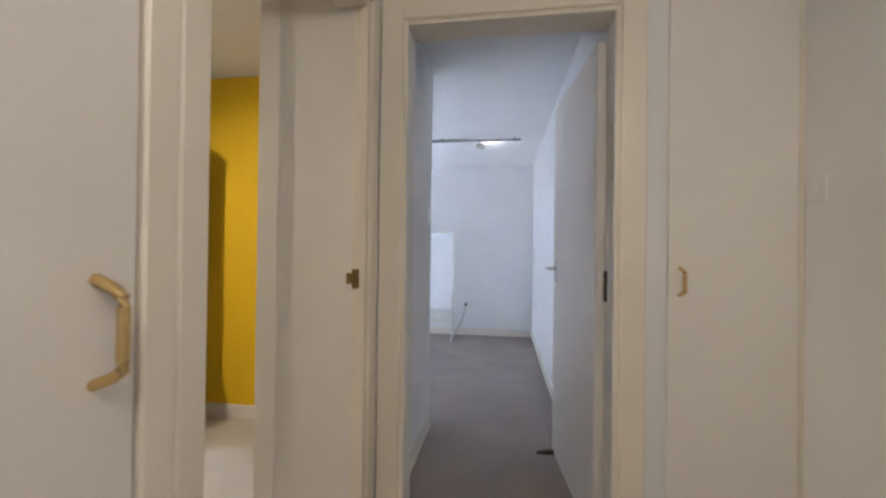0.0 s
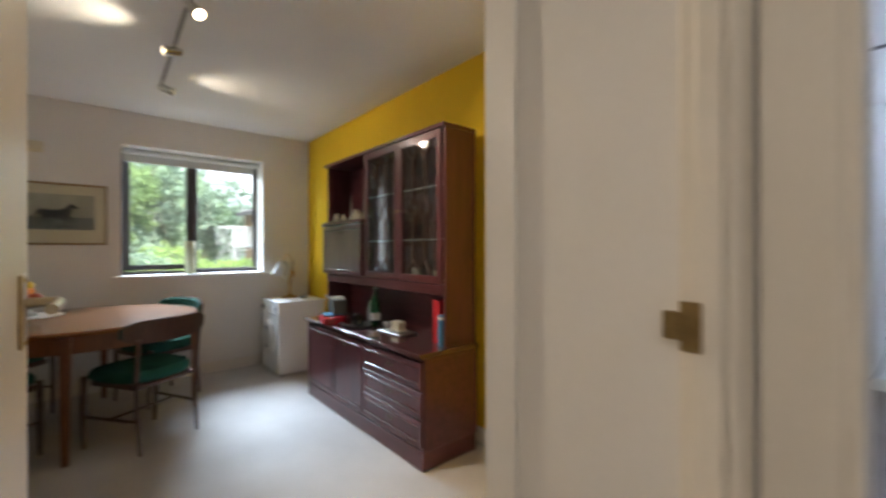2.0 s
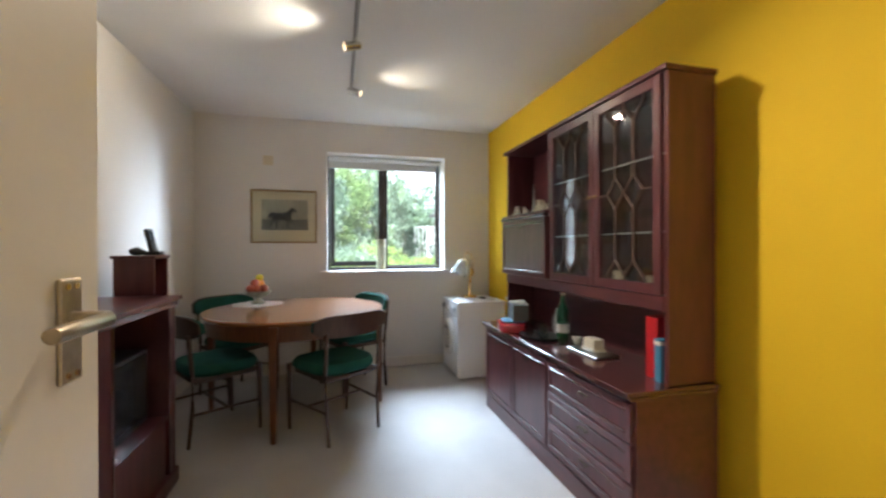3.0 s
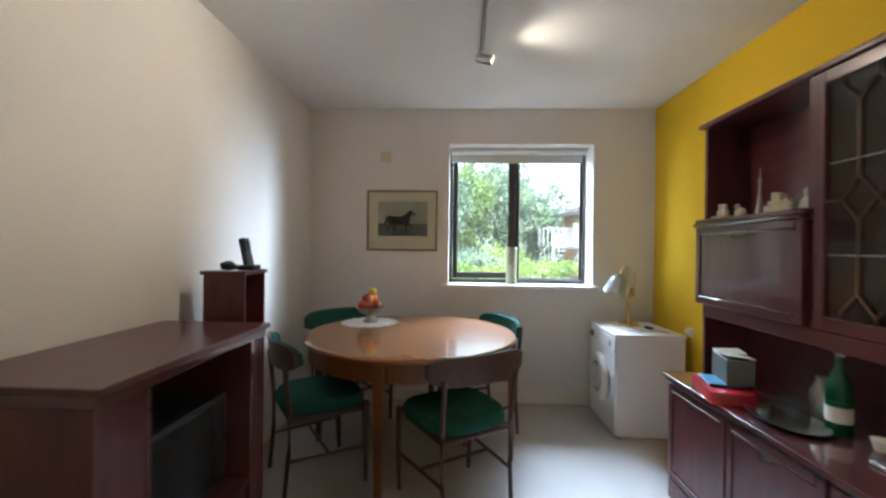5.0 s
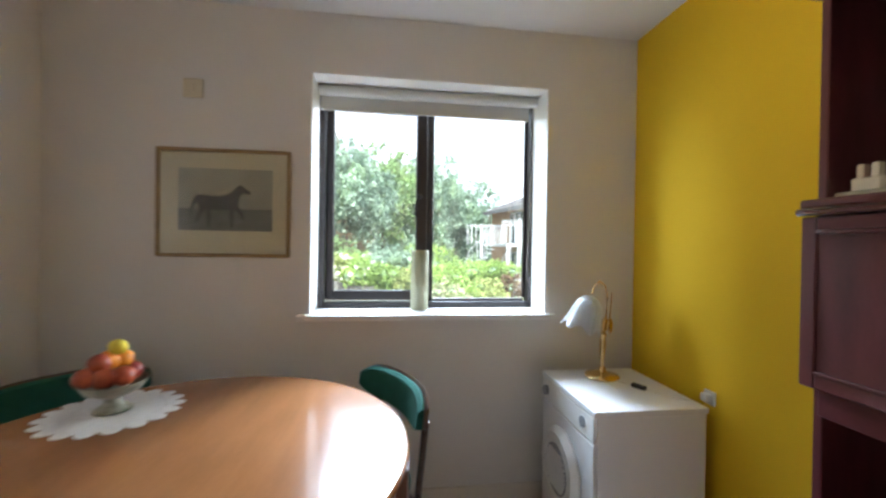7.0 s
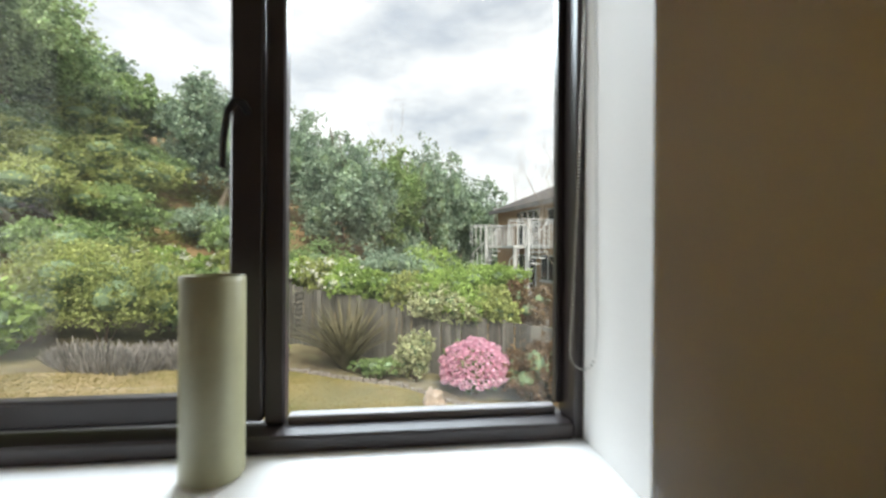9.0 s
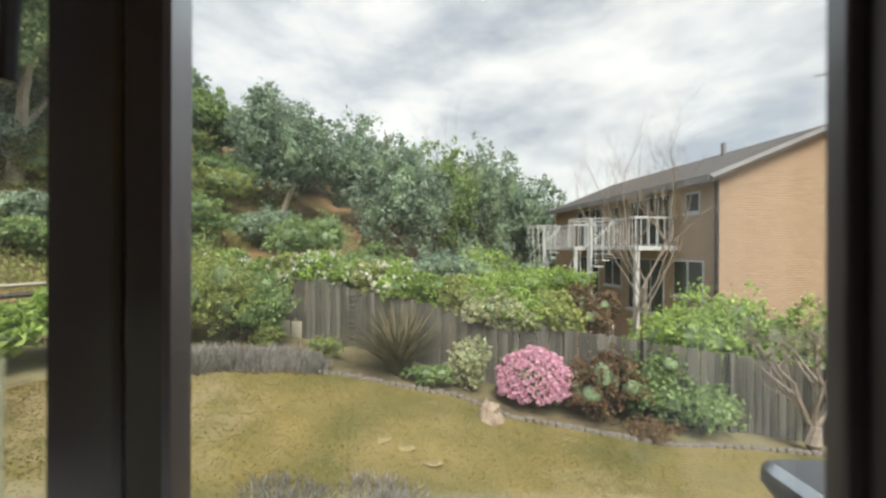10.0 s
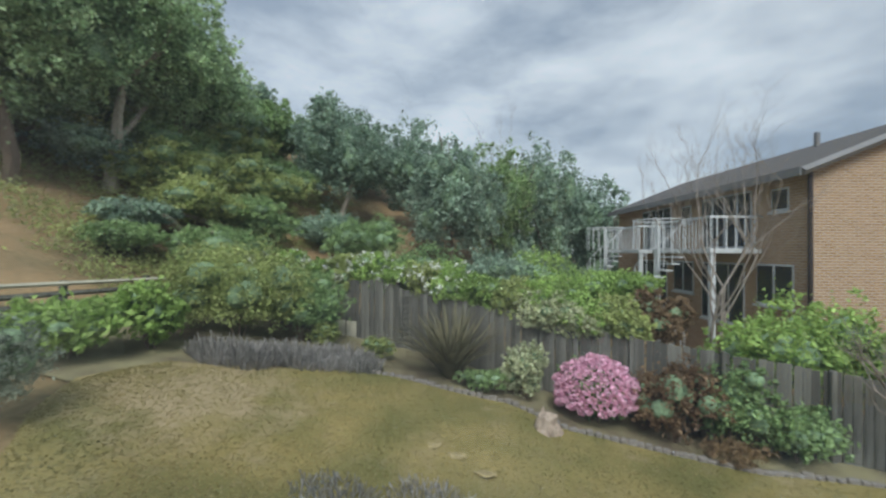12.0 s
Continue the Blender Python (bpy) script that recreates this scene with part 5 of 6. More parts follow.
def leaf_mat(name, colour, second=None, island=0.45):
    """Thin leaves: part of the light goes through them."""
    m = mat(name, colour, 0.55, var=0.25, scale=0.9, grain=8, bump=0.0, island=island, second=second, spec=0.35)
    n, l = m.node_tree.nodes, m.node_tree.links
    b, out = n["Principled BSDF"], n["Material Output"]
    thin, mix = n.new("ShaderNodeBsdfTranslucent"), n.new("ShaderNodeMixShader")
    l.new(b.inputs["Base Color"].links[0].from_socket, thin.inputs["Color"])
    mix.inputs["Fac"].default_value = 0.4
    l.new(b.outputs["BSDF"], mix.inputs[1])
    l.new(thin.outputs["BSDF"], mix.inputs[2])
    l.new(mix.outputs["Shader"], out.inputs["Surface"])
    return m


M_BLADE = leaf_mat("grass_blades", (0.20, 0.19, 0.06), (0.34, 0.28, 0.13), 0.12)
L_DARK = leaf_mat("dark_tree_leaves", (0.25, 0.36, 0.28), (0.35, 0.46, 0.35))
L_TREE = leaf_mat("bright_tree_leaves", (0.33, 0.47, 0.26), (0.46, 0.60, 0.34))
L_MID = leaf_mat("mid_green_leaves", (0.21, 0.33, 0.14), (0.31, 0.43, 0.19))
L_LIGHT = leaf_mat("fresh_green_leaves", (0.27, 0.42, 0.11), (0.39, 0.53, 0.17))
L_YELLOW = leaf_mat("yellow_green_leaves", (0.30, 0.37, 0.13), (0.41, 0.46, 0.18))
L_GREY = leaf_mat("grey_green_needles", (0.22, 0.27, 0.21), (0.30, 0.34, 0.27))
L_VARIEG = leaf_mat("cream_edged_leaves", (0.42, 0.48, 0.26), (0.60, 0.62, 0.42))
L_RED = leaf_mat("bronze_red_leaves", (0.19, 0.12, 0.075), (0.24, 0.16, 0.09))
L_DRY = leaf_mat("dry_brown_leaves", (0.22, 0.145, 0.085), (0.30, 0.21, 0.12))
L_PURPLE = leaf_mat("faded_lavender", (0.27, 0.26, 0.24), (0.36, 0.34, 0.33))
L_PHORM = leaf_mat("bronze_sword_leaves", (0.11, 0.115, 0.075), (0.20, 0.18, 0.11))
L_PINK = leaf_mat("pink_flower_petals", (0.90, 0.38, 0.56), (0.95, 0.62, 0.73), 0.2)
L_WHITE = leaf_mat("white_flower_petals", (0.75, 0.76, 0.70), (0.8, 0.8, 0.76), 0.1)


def land(x, y):
    """The height of the ground: the garden falls away to the north, a bank rises behind the fence to the south-west."""
    b = -1.5 - 0.16 * (max(-6.0, min(6.0, y)) - 1)
    k = max(0.0, min(1.0, (4 - y) / 8))
    z = b + min(26.0, max(0.0, -x - 12)) * 0.25 * k
    if x < -3:
        z += min(7.0, 0.6 * max(0.0, -y - 6.6)) * min(1.0, (-3 - x) / 3)
    return z + 0.05 * noise.noise(Vector((x * 0.6, y * 0.6, 0)))


gx = np.concatenate([-np.geomspace(420, 42, 14), np.arange(-40, 4, 0.8), np.array([6, 15, 60, 300])])
gy = np.concatenate([-np.geomspace(420, 26, 12), np.arange(-25, 20, 0.8), np.geomspace(21, 420, 12)])
verts = [(float(x), float(y), land(float(x), float(y))) for x in gx for y in gy]
ny = len(gy)
faces = [(i * ny + j, (i + 1) * ny + j, (i + 1) * ny + j + 1, i * ny + j + 1) for i in range(len(gx) - 1) for j in range(ny - 1)]
me = bpy.data.meshes.new("ground")
me.from_pydata(verts, [], faces)
me.materials.append(M_HILL)
me.polygons.foreach_set("use_smooth", [True] * len(me.polygons))
tagged(new("ground", me), "rough sloping ground with dry earth and weeds", "ground", kind="structure")

EDGE_Y = [-4.1, -3.75, -2.51, -1.27, -0.18, 0.98, 2.05, 2.98, 3.89, 4.78, 6.41, 7.48, 9.5]
EDGE_X = [-5.2, -6.38, -6.92, -7.82, -8.04, -7.95, -7.89, -7.3, -7.25, -7.31, -7.27, -7.08, -6.8]
NEAR_Y = [-4.1, -3.6, -3.1, -2.6, 9.5]
NEAR_X = [-5.15, -4.2, -3.7, -3.0, -3.0]


def sheet(name, ys, x_of_a, x_of_b, nx, lift, material, label, category):
    vv, ff = [], []
    for y in ys:
        a, b = x_of_a(y), x_of_b(y)
        for i in range(nx + 1):
            x = a + (b - a) * i / nx
            vv.append((x, y, land(x, y) + lift))
    for j in range(len(ys) - 1):
        for i in range(nx):
            ff.append((j * (nx + 1) + i, j * (nx + 1) + i + 1, (j + 1) * (nx + 1) + i + 1, (j + 1) * (nx + 1) + i))
    m = bpy.data.meshes.new(name)
    m.from_pydata(vv, [], ff)
    m.materials.append(material)
    m.polygons.foreach_set("use_smooth", [True] * len(m.polygons))
    return tagged(new(name, m), label, category, kind="structure")


def far_edge(y):
    return float(np.interp(y, EDGE_Y, EDGE_X))


ys = list(np.linspace(-4.1, 9.5, 90))
sheet("lawn", ys, lambda y: float(np.interp(y, NEAR_Y, NEAR_X)), far_edge, 30, 0.10, M_LAWN, "dry yellowing lawn with worn patches", "lawn")
sheet("flower_bed", list(np.linspace(-6.0, 9.5, 60)), lambda y: far_edge(max(y, -4.1)) + 0.1, lambda y: -10.6, 12, 0.06, M_SOIL, "dry soil flower bed along the fence", "flower bed")


def quads_mesh(name, v, material):
    n = len(v) // 4
    m = bpy.data.meshes.new(name)
    m.vertices.add(4 * n)
    m.vertices.foreach_set("co", np.asarray(v, dtype=np.float32).ravel())
    m.loops.add(4 * n)
    m.loops.foreach_set("vertex_index", np.arange(4 * n, dtype=np.int32))
    m.polygons.add(n)
    m.polygons.foreach_set("loop_start", np.arange(0, 4 * n, 4, dtype=np.int32))
    m.update(calc_edges=True)
    m.materials.append(material)
    return m


RNG = np.random.default_rng(7)


def leaf_quads(c, size, droop=0.0, slim=0.55):
    """A pointed, folded leaf at each place."""
    n = len(c)
    a = RNG.normal(size=(n, 3))
    a[:, 2] -= droop
    a /= np.linalg.norm(a, axis=1, keepdims=True)
    b = np.cross(a, RNG.normal(size=(n, 3)))
    b /= np.linalg.norm(b, axis=1, keepdims=True) + 1e-9
    s = (size * RNG.uniform(0.6, 1.3, n))[:, None]
    fold = np.cross(a, b) * s * 0.15
    v = np.stack([c - a * s * 0.5, c + b * s * slim * 0.5 + fold, c + a * s * 0.5, c - b * s * slim * 0.5 + fold], axis=1)
    return v.reshape(-1, 3)


def crown_points(blobs, n, fill=0.3):
    """Places scattered through rough-edged lobes: (x, y, z, rx, ry, rz)."""
    w = np.array([b[3] * b[4] + b[4] * b[5] + b[3] * b[5] for b in blobs])
    out = []
    for b, k in zip(blobs, np.maximum(20, (n * w / w.sum()).astype(int))):
        d = RNG.normal(size=(k, 3))
        d /= np.linalg.norm(d, axis=1, keepdims=True)
        lump = 1 + 0.22 * np.sin(d[:, 0] * 5 + b[0] * 3) * np.cos(d[:, 1] * 6 + b[1]) + 0.16 * np.sin(d[:, 2] * 9 + b[2] * 2)
        r = RNG.uniform(0, 1, k) ** fill * lump * RNG.uniform(0.93, 1.12, k)
        tuft = max(8, k // 26)
        pick = RNG.integers(0, tuft, k)
        loose = (RNG.uniform(0, 1, k) < 0.25)[:, None]
        near = d[pick] * r[pick][:, None] + RNG.normal(scale=0.085, size=(k, 3))
        out.append(np.array(b[:3]) + np.where(loose, d * r[:, None], near) * np.array(b[3:6]))
    return np.concatenate(out)


def core_bm(blobs, s=0.5):
    bm = bmesh.new()
    for b in blobs:
        bmesh.ops.create_icosphere(bm, subdivisions=2, radius=1.0, matrix=Matrix.Translation(b[:3]) @ Matrix.Diagonal((b[3] * s, b[4] * s, b[5] * s, 1)))
    amp = 0.22 * min(min(b[3:6]) for b in blobs)
    for v in bm.verts:
        v.co += amp * noise.noise_vector(v.co * 1.7)
    return bm


# solid cores close see-through crowns; shade between leaves is put into their green
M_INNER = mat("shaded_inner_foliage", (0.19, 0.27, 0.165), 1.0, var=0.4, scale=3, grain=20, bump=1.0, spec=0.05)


def mesh_part(name, m, parent, label=""):
    ob = new(name, m)
    ob.parent = parent
    ob.matrix_parent_inverse = parent.matrix_basis.inverted()
    return tagged(ob, label)


def lobes(x, y, zc, rx, ry, rz, k, seed):
    r = random.Random(seed)
    out = [(x, y, zc, rx * 0.72, ry * 0.72, rz * 0.78)]
    for i in range(k):
        a = 2 * math.pi * i / k + r.uniform(-0.4, 0.4)
        e = r.uniform(-0.5, 0.75)
        s = r.uniform(0.34, 0.52)
        c = math.sqrt(1 - e * e)
        out.append((x + rx * 0.62 * c * math.cos(a), y + ry * 0.62 * c * math.sin(a), zc + rz * 0.62 * e, rx * s, ry * s, rz * s))
    return out


def shrub(name, label, x, y, rx, ry, height, n, leaf, material, seed=0, k=6, flowers=None, base=None, inner=True, category="shrub", slim=0.55):
    z0 = land(x, y) + 0.04 if base is None else base
    ob = thing(name, (x, y, z0), label, category)
    b = lobes(x, y, z0 + height * 0.52, rx, ry, height * 0.52, k, seed + 11)
    mesh_part("foliage", quads_mesh("foliage", leaf_quads(crown_points(b, n), leaf, 0.2, slim), material), ob)
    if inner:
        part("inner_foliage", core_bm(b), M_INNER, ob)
    for i in range(4):
        a = i * 1.6 + seed
        part("stem", bm_tube([(x + 0.05 * math.cos(a), y + 0.05 * math.sin(a), z0 - 0.12), (x + rx * 0.3 * math.cos(a), y + ry * 0.3 * math.sin(a), z0 + height * 0.5)], 0.02, 6, r_end=0.008), M_BARK, ob)
    if flowers:
        fm, fn, fs = flowers
        p = crown_points(b, fn, 0.06)
        p = p[(p[:, 2] > z0 + height * 0.25)]
        mesh_part("blossom", quads_mesh("blossom", leaf_quads(np.repeat(p, 7, axis=0) + RNG.normal(scale=fs * 0.42, size=(len(p) * 7, 3)), fs * 0.8, 0, 0.9), fm), ob)
    return ob


def limb(bm, p, d, length, r, depth, rr, up=0.1, spread=0.6):
    pts = [Vector(p)]
    d = Vector(d).normalized()
    for i in range(4):
        d = (d + Vector((rr.uniform(-1, 1), rr.uniform(-1, 1), rr.uniform(-0.4, 1) * 1.0)) * 0.16 + Vector((0, 0, up * 0.3))).normalized()
        pts.append(pts[-1] + d * length / 4)
    bm_tube(pts, r, 6, bm=bm, r_end=r * 0.55)
    if depth:
        for i in range(rr.choice((2, 3, 3))):
            q = pts[rr.choice((2, 3, 4, 4))]
            limb(bm, q, d + Vector((rr.uniform(-1, 1), rr.uniform(-1, 1), rr.uniform(-0.5, 0.9))) * spread * 1.5, length * rr.uniform(0.55, 0.8), r * 0.5, depth - 1, rr, up, spread)


def tree(name, label, x, y, top, rx, n, leaf, material, seed=1, trunk_mat=None, low=0.35, k=9, trunk_r=0.2, ry=None):
    z0 = land(x, y)
    h = top - z0
    ob = thing(name, (x, y, z0), label, "tree")
    rr = random.Random(seed)
    bm = bmesh.new()
    limb(bm, (x, y, z0 - 0.3), (rr.uniform(-0.1, 0.1), rr.uniform(-0.1, 0.1), 1), h * 0.5, trunk_r, 2, rr, 0.3, 0.7)
    part("trunk", bm, trunk_mat or M_BARK, ob)
    zc = z0 + h * (low + 1) / 2
    b = lobes(x, y, zc, rx, ry or rx, h * (1 - low) / 2, k, seed)
    for _ in range(k * 2):
        a, e = rr.uniform(0, 2 * math.pi), rr.uniform(-0.7, 0.98)
        c, s = math.sqrt(1 - e * e), rr.uniform(0.13, 0.26)
        b.append((x + rx * 0.9 * c * math.cos(a), y + (ry or rx) * 0.9 * c * math.sin(a), zc + h * (1 - low) * 0.47 * e, rx * s, rx * s, rx * s * 0.8))
    mesh_part("crown", quads_mesh("crown", leaf_quads(crown_points(b, int(n * 2.3), 0.3), leaf * 0.66, 0.2), material), ob)
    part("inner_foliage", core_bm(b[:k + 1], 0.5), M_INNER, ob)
    return ob


# grass on the lawn
gyv = RNG.uniform(-4.0, 8.5, 42000)
far = np.interp(gyv, EDGE_Y, EDGE_X)
gxv = far + (np.abs(far) - np.interp(gyv, NEAR_Y, -np.array(NEAR_X))) * RNG.uniform(0, 1, 42000) ** 0.9
gz = np.array([land(float(a), float(b)) for a, b in zip(gxv, gyv)]) + 0.10
gc = np.stack([gxv, gyv, gz], axis=1)
ang = RNG.uniform(0, 2 * math.pi, len(gc))
side = np.stack([np.cos(ang), np.sin(ang), np.zeros(len(gc))], axis=1) * 0.012
tip = np.stack([RNG.normal(scale=0.022, size=len(gc)), RNG.normal(scale=0.022, size=len(gc)), RNG.uniform(0.006, 0.020, len(gc))], axis=1)
gv = np.stack([gc - side, gc + side, gc + tip + side * 0.3, gc + tip - side * 0.3], axis=1).reshape(-1, 3)
tagged(new("grass", quads_mesh("grass", gv, M_BLADE)), "short dry yellow-green grass blades on the lawn", "grass", kind="stuff")

# weeds over the rough bank
wx, wy = RNG.uniform(-27, -8.5, 5200), RNG.uniform(-19, -6.9, 5200)
keep = np.array([noise.noise(Vector((a * 0.45, b * 0.45, 2.0))) > -0.22 for a, b in zip(wx, wy)])
wx, wy = wx[keep], wy[keep]
wc = np.stack([wx, wy, np.array([land(float(a), float(b)) for a, b in zip(wx, wy)])], axis=1)
wc = np.repeat(wc, 13, axis=0)
wc += np.abs(RNG.normal(size=wc.shape)) * np.array([0, 0, 0.20]) + RNG.normal(size=wc.shape) * np.array([0.22, 0.22, 0.02])
tagged(new("weeds", quads_mesh("weeds", leaf_quads(wc, 0.12, -0.3, 0.35), L_YELLOW)), "mixed green weeds and long grass on the bank", "weeds", kind="stuff")

# stone edging along the bed
edging = thing("lawn_edging", (-8, 1, land(-8, 1)), "weathered stone and log edging along the lawn", "edging")
stone_me = mesh_of("stone", bm_box(-0.065, 0.065, -0.05, 0.05, -0.05, 0.085, 0.02), M_STONEEDGE)
er = random.Random(9)
y = -1.6
while y < 9.0:
    x = far_edge(y)
    st = new("stone", stone_me)
    st.parent = edging
    st.matrix_parent_inverse = edging.matrix_basis.inverted()
    st.matrix_basis = Matrix.Translation((x - 0.05, y, land(x, y) + 0.085)) @ Euler((er.uniform(-0.1, 0.1), er.uniform(-0.1, 0.1), er.uniform(-0.5, 0.5) + 1.57)).to_matrix().to_4x4() @ Matrix.Diagonal((er.uniform(0.8, 1.3), 1, er.uniform(0.7, 1.15), 1))
    y += 0.135

# ---- fences ----


def board_fence(name, points, tops, label, width=0.125):
    """Upright boards with their own tilt and shade along a line of points."""
    ob = thing(name, (*points[0], land(*points[0])), label, "fence")
    r = random.Random(len(name) + 3)
    board = mesh_of("board", bm_box(-width * 0.47, width * 0.47, -0.010, 0.010, 0, 1, 0.003), M_FENCE)
    for (a, b), (ta, tb) in zip(zip(points, points[1:]), zip(tops, tops[1:])):
        a, b = Vector(a), Vector(b)
        n = max(1, int((b - a).length / width))
        ang = math.atan2(b.y - a.y, b.x - a.x)
        for i in range(n):
            s = (i + 0.5) / n
            p = a.lerp(b, s)
            z0, z1 = land(p.x, p.y) + 0.02, ta + (tb - ta) * s + r.uniform(-0.02, 0.02)
            o = new("board", board)
            o.parent = ob
            o.matrix_parent_inverse = ob.matrix_basis.inverted()
            o.matrix_basis = Matrix.Translation((p.x, p.y, z0)) @ Matrix.Rotation(ang + r.uniform(-0.05, 0.05), 4, "Z") @ Matrix.Rotation(r.uniform(-0.012, 0.012), 4, "Y") @ Matrix.Diagonal((1, 1, z1 - z0, 1))
        steps = max(1, round((b - a).length / 1.8))
        for i in range(steps + 1):
            p = a.lerp(b, i / steps)
            off = Vector((-math.sin(ang), math.cos(ang))) * -0.05
            top = ta + (tb - ta) * i / steps
            part("post", bm_box(p.x + off.x - 0.04, p.x + off.x + 0.04, p.y + off.y - 0.04, p.y + off.y + 0.04, land(p.x, p.y) - 0.2, top + 0.04, 0.006), M_FENCE, ob)
        for h in (0.25, 0.8):
            za, zb = land(*a) + (ta - land(*a)) * h, land(*b) + (tb - land(*b)) * h
            part("rail", bm_tube([(a.x - 0.04, a.y, za), (b.x - 0.04, b.y, zb)], 0.03, 4), M_FENCE, ob)
    return ob


board_fence("back_fence", [(-10.2, -6.2), (-10.4, -0.75)], [0.62, 0.52], "tall weathered grey board fence behind the beds")
board_fence("side_fence", [(-10.42, -0.65), (-8.85, 4.5), (-7.5, 8.9)], [0.30, -0.42, -0.86], "lower weathered board fence running down the slope")
bf = bpy.data.objects["back_fence"]
# two boards added to give the pale patch low on the fence
for y0 in (-2.42, -2.12):
    part("repair_board", bm_box(-10.352, -10.325, y0, y0 + 0.27, -1.22, -0.52 - 0.1 * (y0 + 2.4), 0.004), M_RAIL, bf, "pale board set on the face of the fence")
trel = thing("trellis", (-10.3, -0.5, land(-10.3, -0.5)), "dark slatted trellis panel on the fence", "trellis")
for i in range(9):
    z = -0.95 + 0.135 * i
    part("slat", bm_box(-10.33, -10.31, -0.72, 0.0, z, z + 0.03, 0.003), M_FENCE, trel)
for yy in (-0.72, -0.36, -0.03):
    part("upright", bm_box(-10.305, -10.285, yy, yy + 0.035, land(-10.3, yy) + 0.03, 0.22, 0.003), M_FENCE, trel)
lf = thing("rail_fence", (-6, -6.3, land(-6, -6.3)), "low horizontal board fence with a pale top rail", "fence")
for i in range(6):
    za, zb = 0.70 - 0.19 * i, 0.56 - 0.19 * i
    bm = bm_tube([(-3.0, -6.2, za), (-10.1, -6.25, zb)], 0.05 if i else 0.04, 4)
    part("rail", bm, M_FENCE if i else M_RAIL, lf)
for xx in (-3.1, -4.9, -6.7, -8.5, -10.05):
    part("post", bm_box(xx - 0.05, xx + 0.05, -6.35, -6.25, land(xx, -6.3) - 0.2, 0.68, 0.006), M_FENCE, lf)

# ---- planting in the beds ----
ph0 = (-8.75, 0.85)
phz = land(*ph0) + 0.05
phorm = thing("phormium", (*ph0, phz), "spiky bronze-green sword-leaved plant", "plant")
pv = []
pr = random.Random(21)
for i in range(240):
    a, lean, ln = pr.uniform(0, 2 * math.pi), pr.uniform(0.0, 1.0) ** 0.6, pr.uniform(1.05, 1.95)
    d = Vector((math.cos(a), math.sin(a), 0))
    s = Vector((-math.sin(a), math.cos(a), 0)) * 0.034
    prev = Vector((*ph0, phz)) + d * 0.08
    for j in range(4):
        t0, t1 = j / 4, (j + 1) / 4
        nxt = Vector((*ph0, phz)) + d * (0.08 + ln * lean * 1.0 * t1 ** 1.2) + Vector((0, 0, ln * (t1 - 0.45 * lean * t1 * t1)))
        w0, w1 = 1 - t0 * 0.6, 1 - t1 * 0.9
        pv += [prev - s * w0, prev + s * w0, nxt + s * w1, nxt - s * w1]
        prev = nxt
mesh_part("leaves", quads_mesh("leaves", np.array([tuple(q) for q in pv]), L_PHORM), phorm)

shrub("variegated_shrub", "upright cream-edged variegated shrub", -8.45, 2.36, 0.45, 0.45, 1.22, 5200, 0.085, L_VARIEG, 1, 7)
hyd = shrub("hydrangea", "round hydrangea covered in pink flower heads", -8.15, 3.65, 0.58, 0.62, 1.12, 5200, 0.11, L_MID, 2, 8)
heads = []
for k in range(3):
    d = RNG.normal(size=(64, 3))
    d /= np.linalg.norm(d, axis=1, keepdims=True)
    heads.append(quads_mesh("flower_head", leaf_quads(d * np.array([0.078, 0.078, 0.062]), 0.052, 0, 0.95), L_PINK))
hz = land(-8.15, 3.65) + 0.04 + 1.12 * 0.50
for k in range(150):
    e = 1 - 1.35 * (k + 0.5) / 150
    a = k * 2.39996
    c = math.sqrt(1 - e * e)
    j = RNG.uniform(0.90, 1.06)
    o = new("flower_head", heads[k % 3])
    o.parent = hyd
    o.matrix_parent_inverse = hyd.matrix_basis.inverted()
    o.matrix_basis = Matrix.Translation((-8.15 + 0.64 * j * c * math.cos(a), 3.65 + 0.68 * j * c * math.sin(a), hz + 0.62 * j * e)) @ Matrix.Rotation(a, 4, "Z") @ Matrix.Scale(float(RNG.uniform(0.75, 1.2)), 4)
shrub("bronze_shrub", "loose bronze-red shrub by the lawn edge", -8.05, 5.0, 0.75, 0.85, 1.65, 5200, 0.085, L_RED, 3, 8)
shrub("green_shrub", "dark green shrub against the fence", -8.35, 6.1, 0.85, 0.8, 1.75, 6000, 0.09, L_MID, 4, 8)
shrub("green_shrub", "low dark green shrub beside the fence", -7.85, 6.9, 0.65, 0.55, 1.15, 3600, 0.09, L_MID, 5, 6)
shrub("dry_plant", "pale dry grassy plant by the edging", -7.55, 5.75, 0.5, 0.5, 0.45, 1600, 0.10, L_DRY, 6, 5, inner=False, slim=0.2)
shrub("broad_leaf_shrub", "bright green broad-leaved shrub by the lawn", -5.75, -4.95, 0.85, 0.85, 1.0, 3600, 0.17, L_LIGHT, 7, 8, slim=0.5)
shrub("broad_leaf_shrub", "taller bright green broad-leaved shrub", -6.85, -4.55, 0.55, 0.60, 1.4, 3000, 0.17, L_LIGHT, 8, 8, slim=0.5)
shrub("conifer_bush", "clipped grey-green conifer bush", -3.75, -3.75, 0.62, 0.62, 1.30, 9000, 0.06, L_GREY, 9, 7, slim=0.3)
shrub("large_bush", "large spreading olive-green bush by the fence", -8.55, -3.95, 1.3, 1.7, 2.3, 24000, 0.072, L_YELLOW, 10, 10)
shrub("large_bush", "dark green bush beside the board fence", -9.25, -2.75, 0.8, 1.0, 1.7, 10000, 0.072, L_MID, 11, 8)
shrub("small_shrub", "small yellow-green shrub at the fence foot", -9.15, -2.15, 0.38, 0.42, 0.62, 1700, 0.08, L_YELLOW, 12, 5)
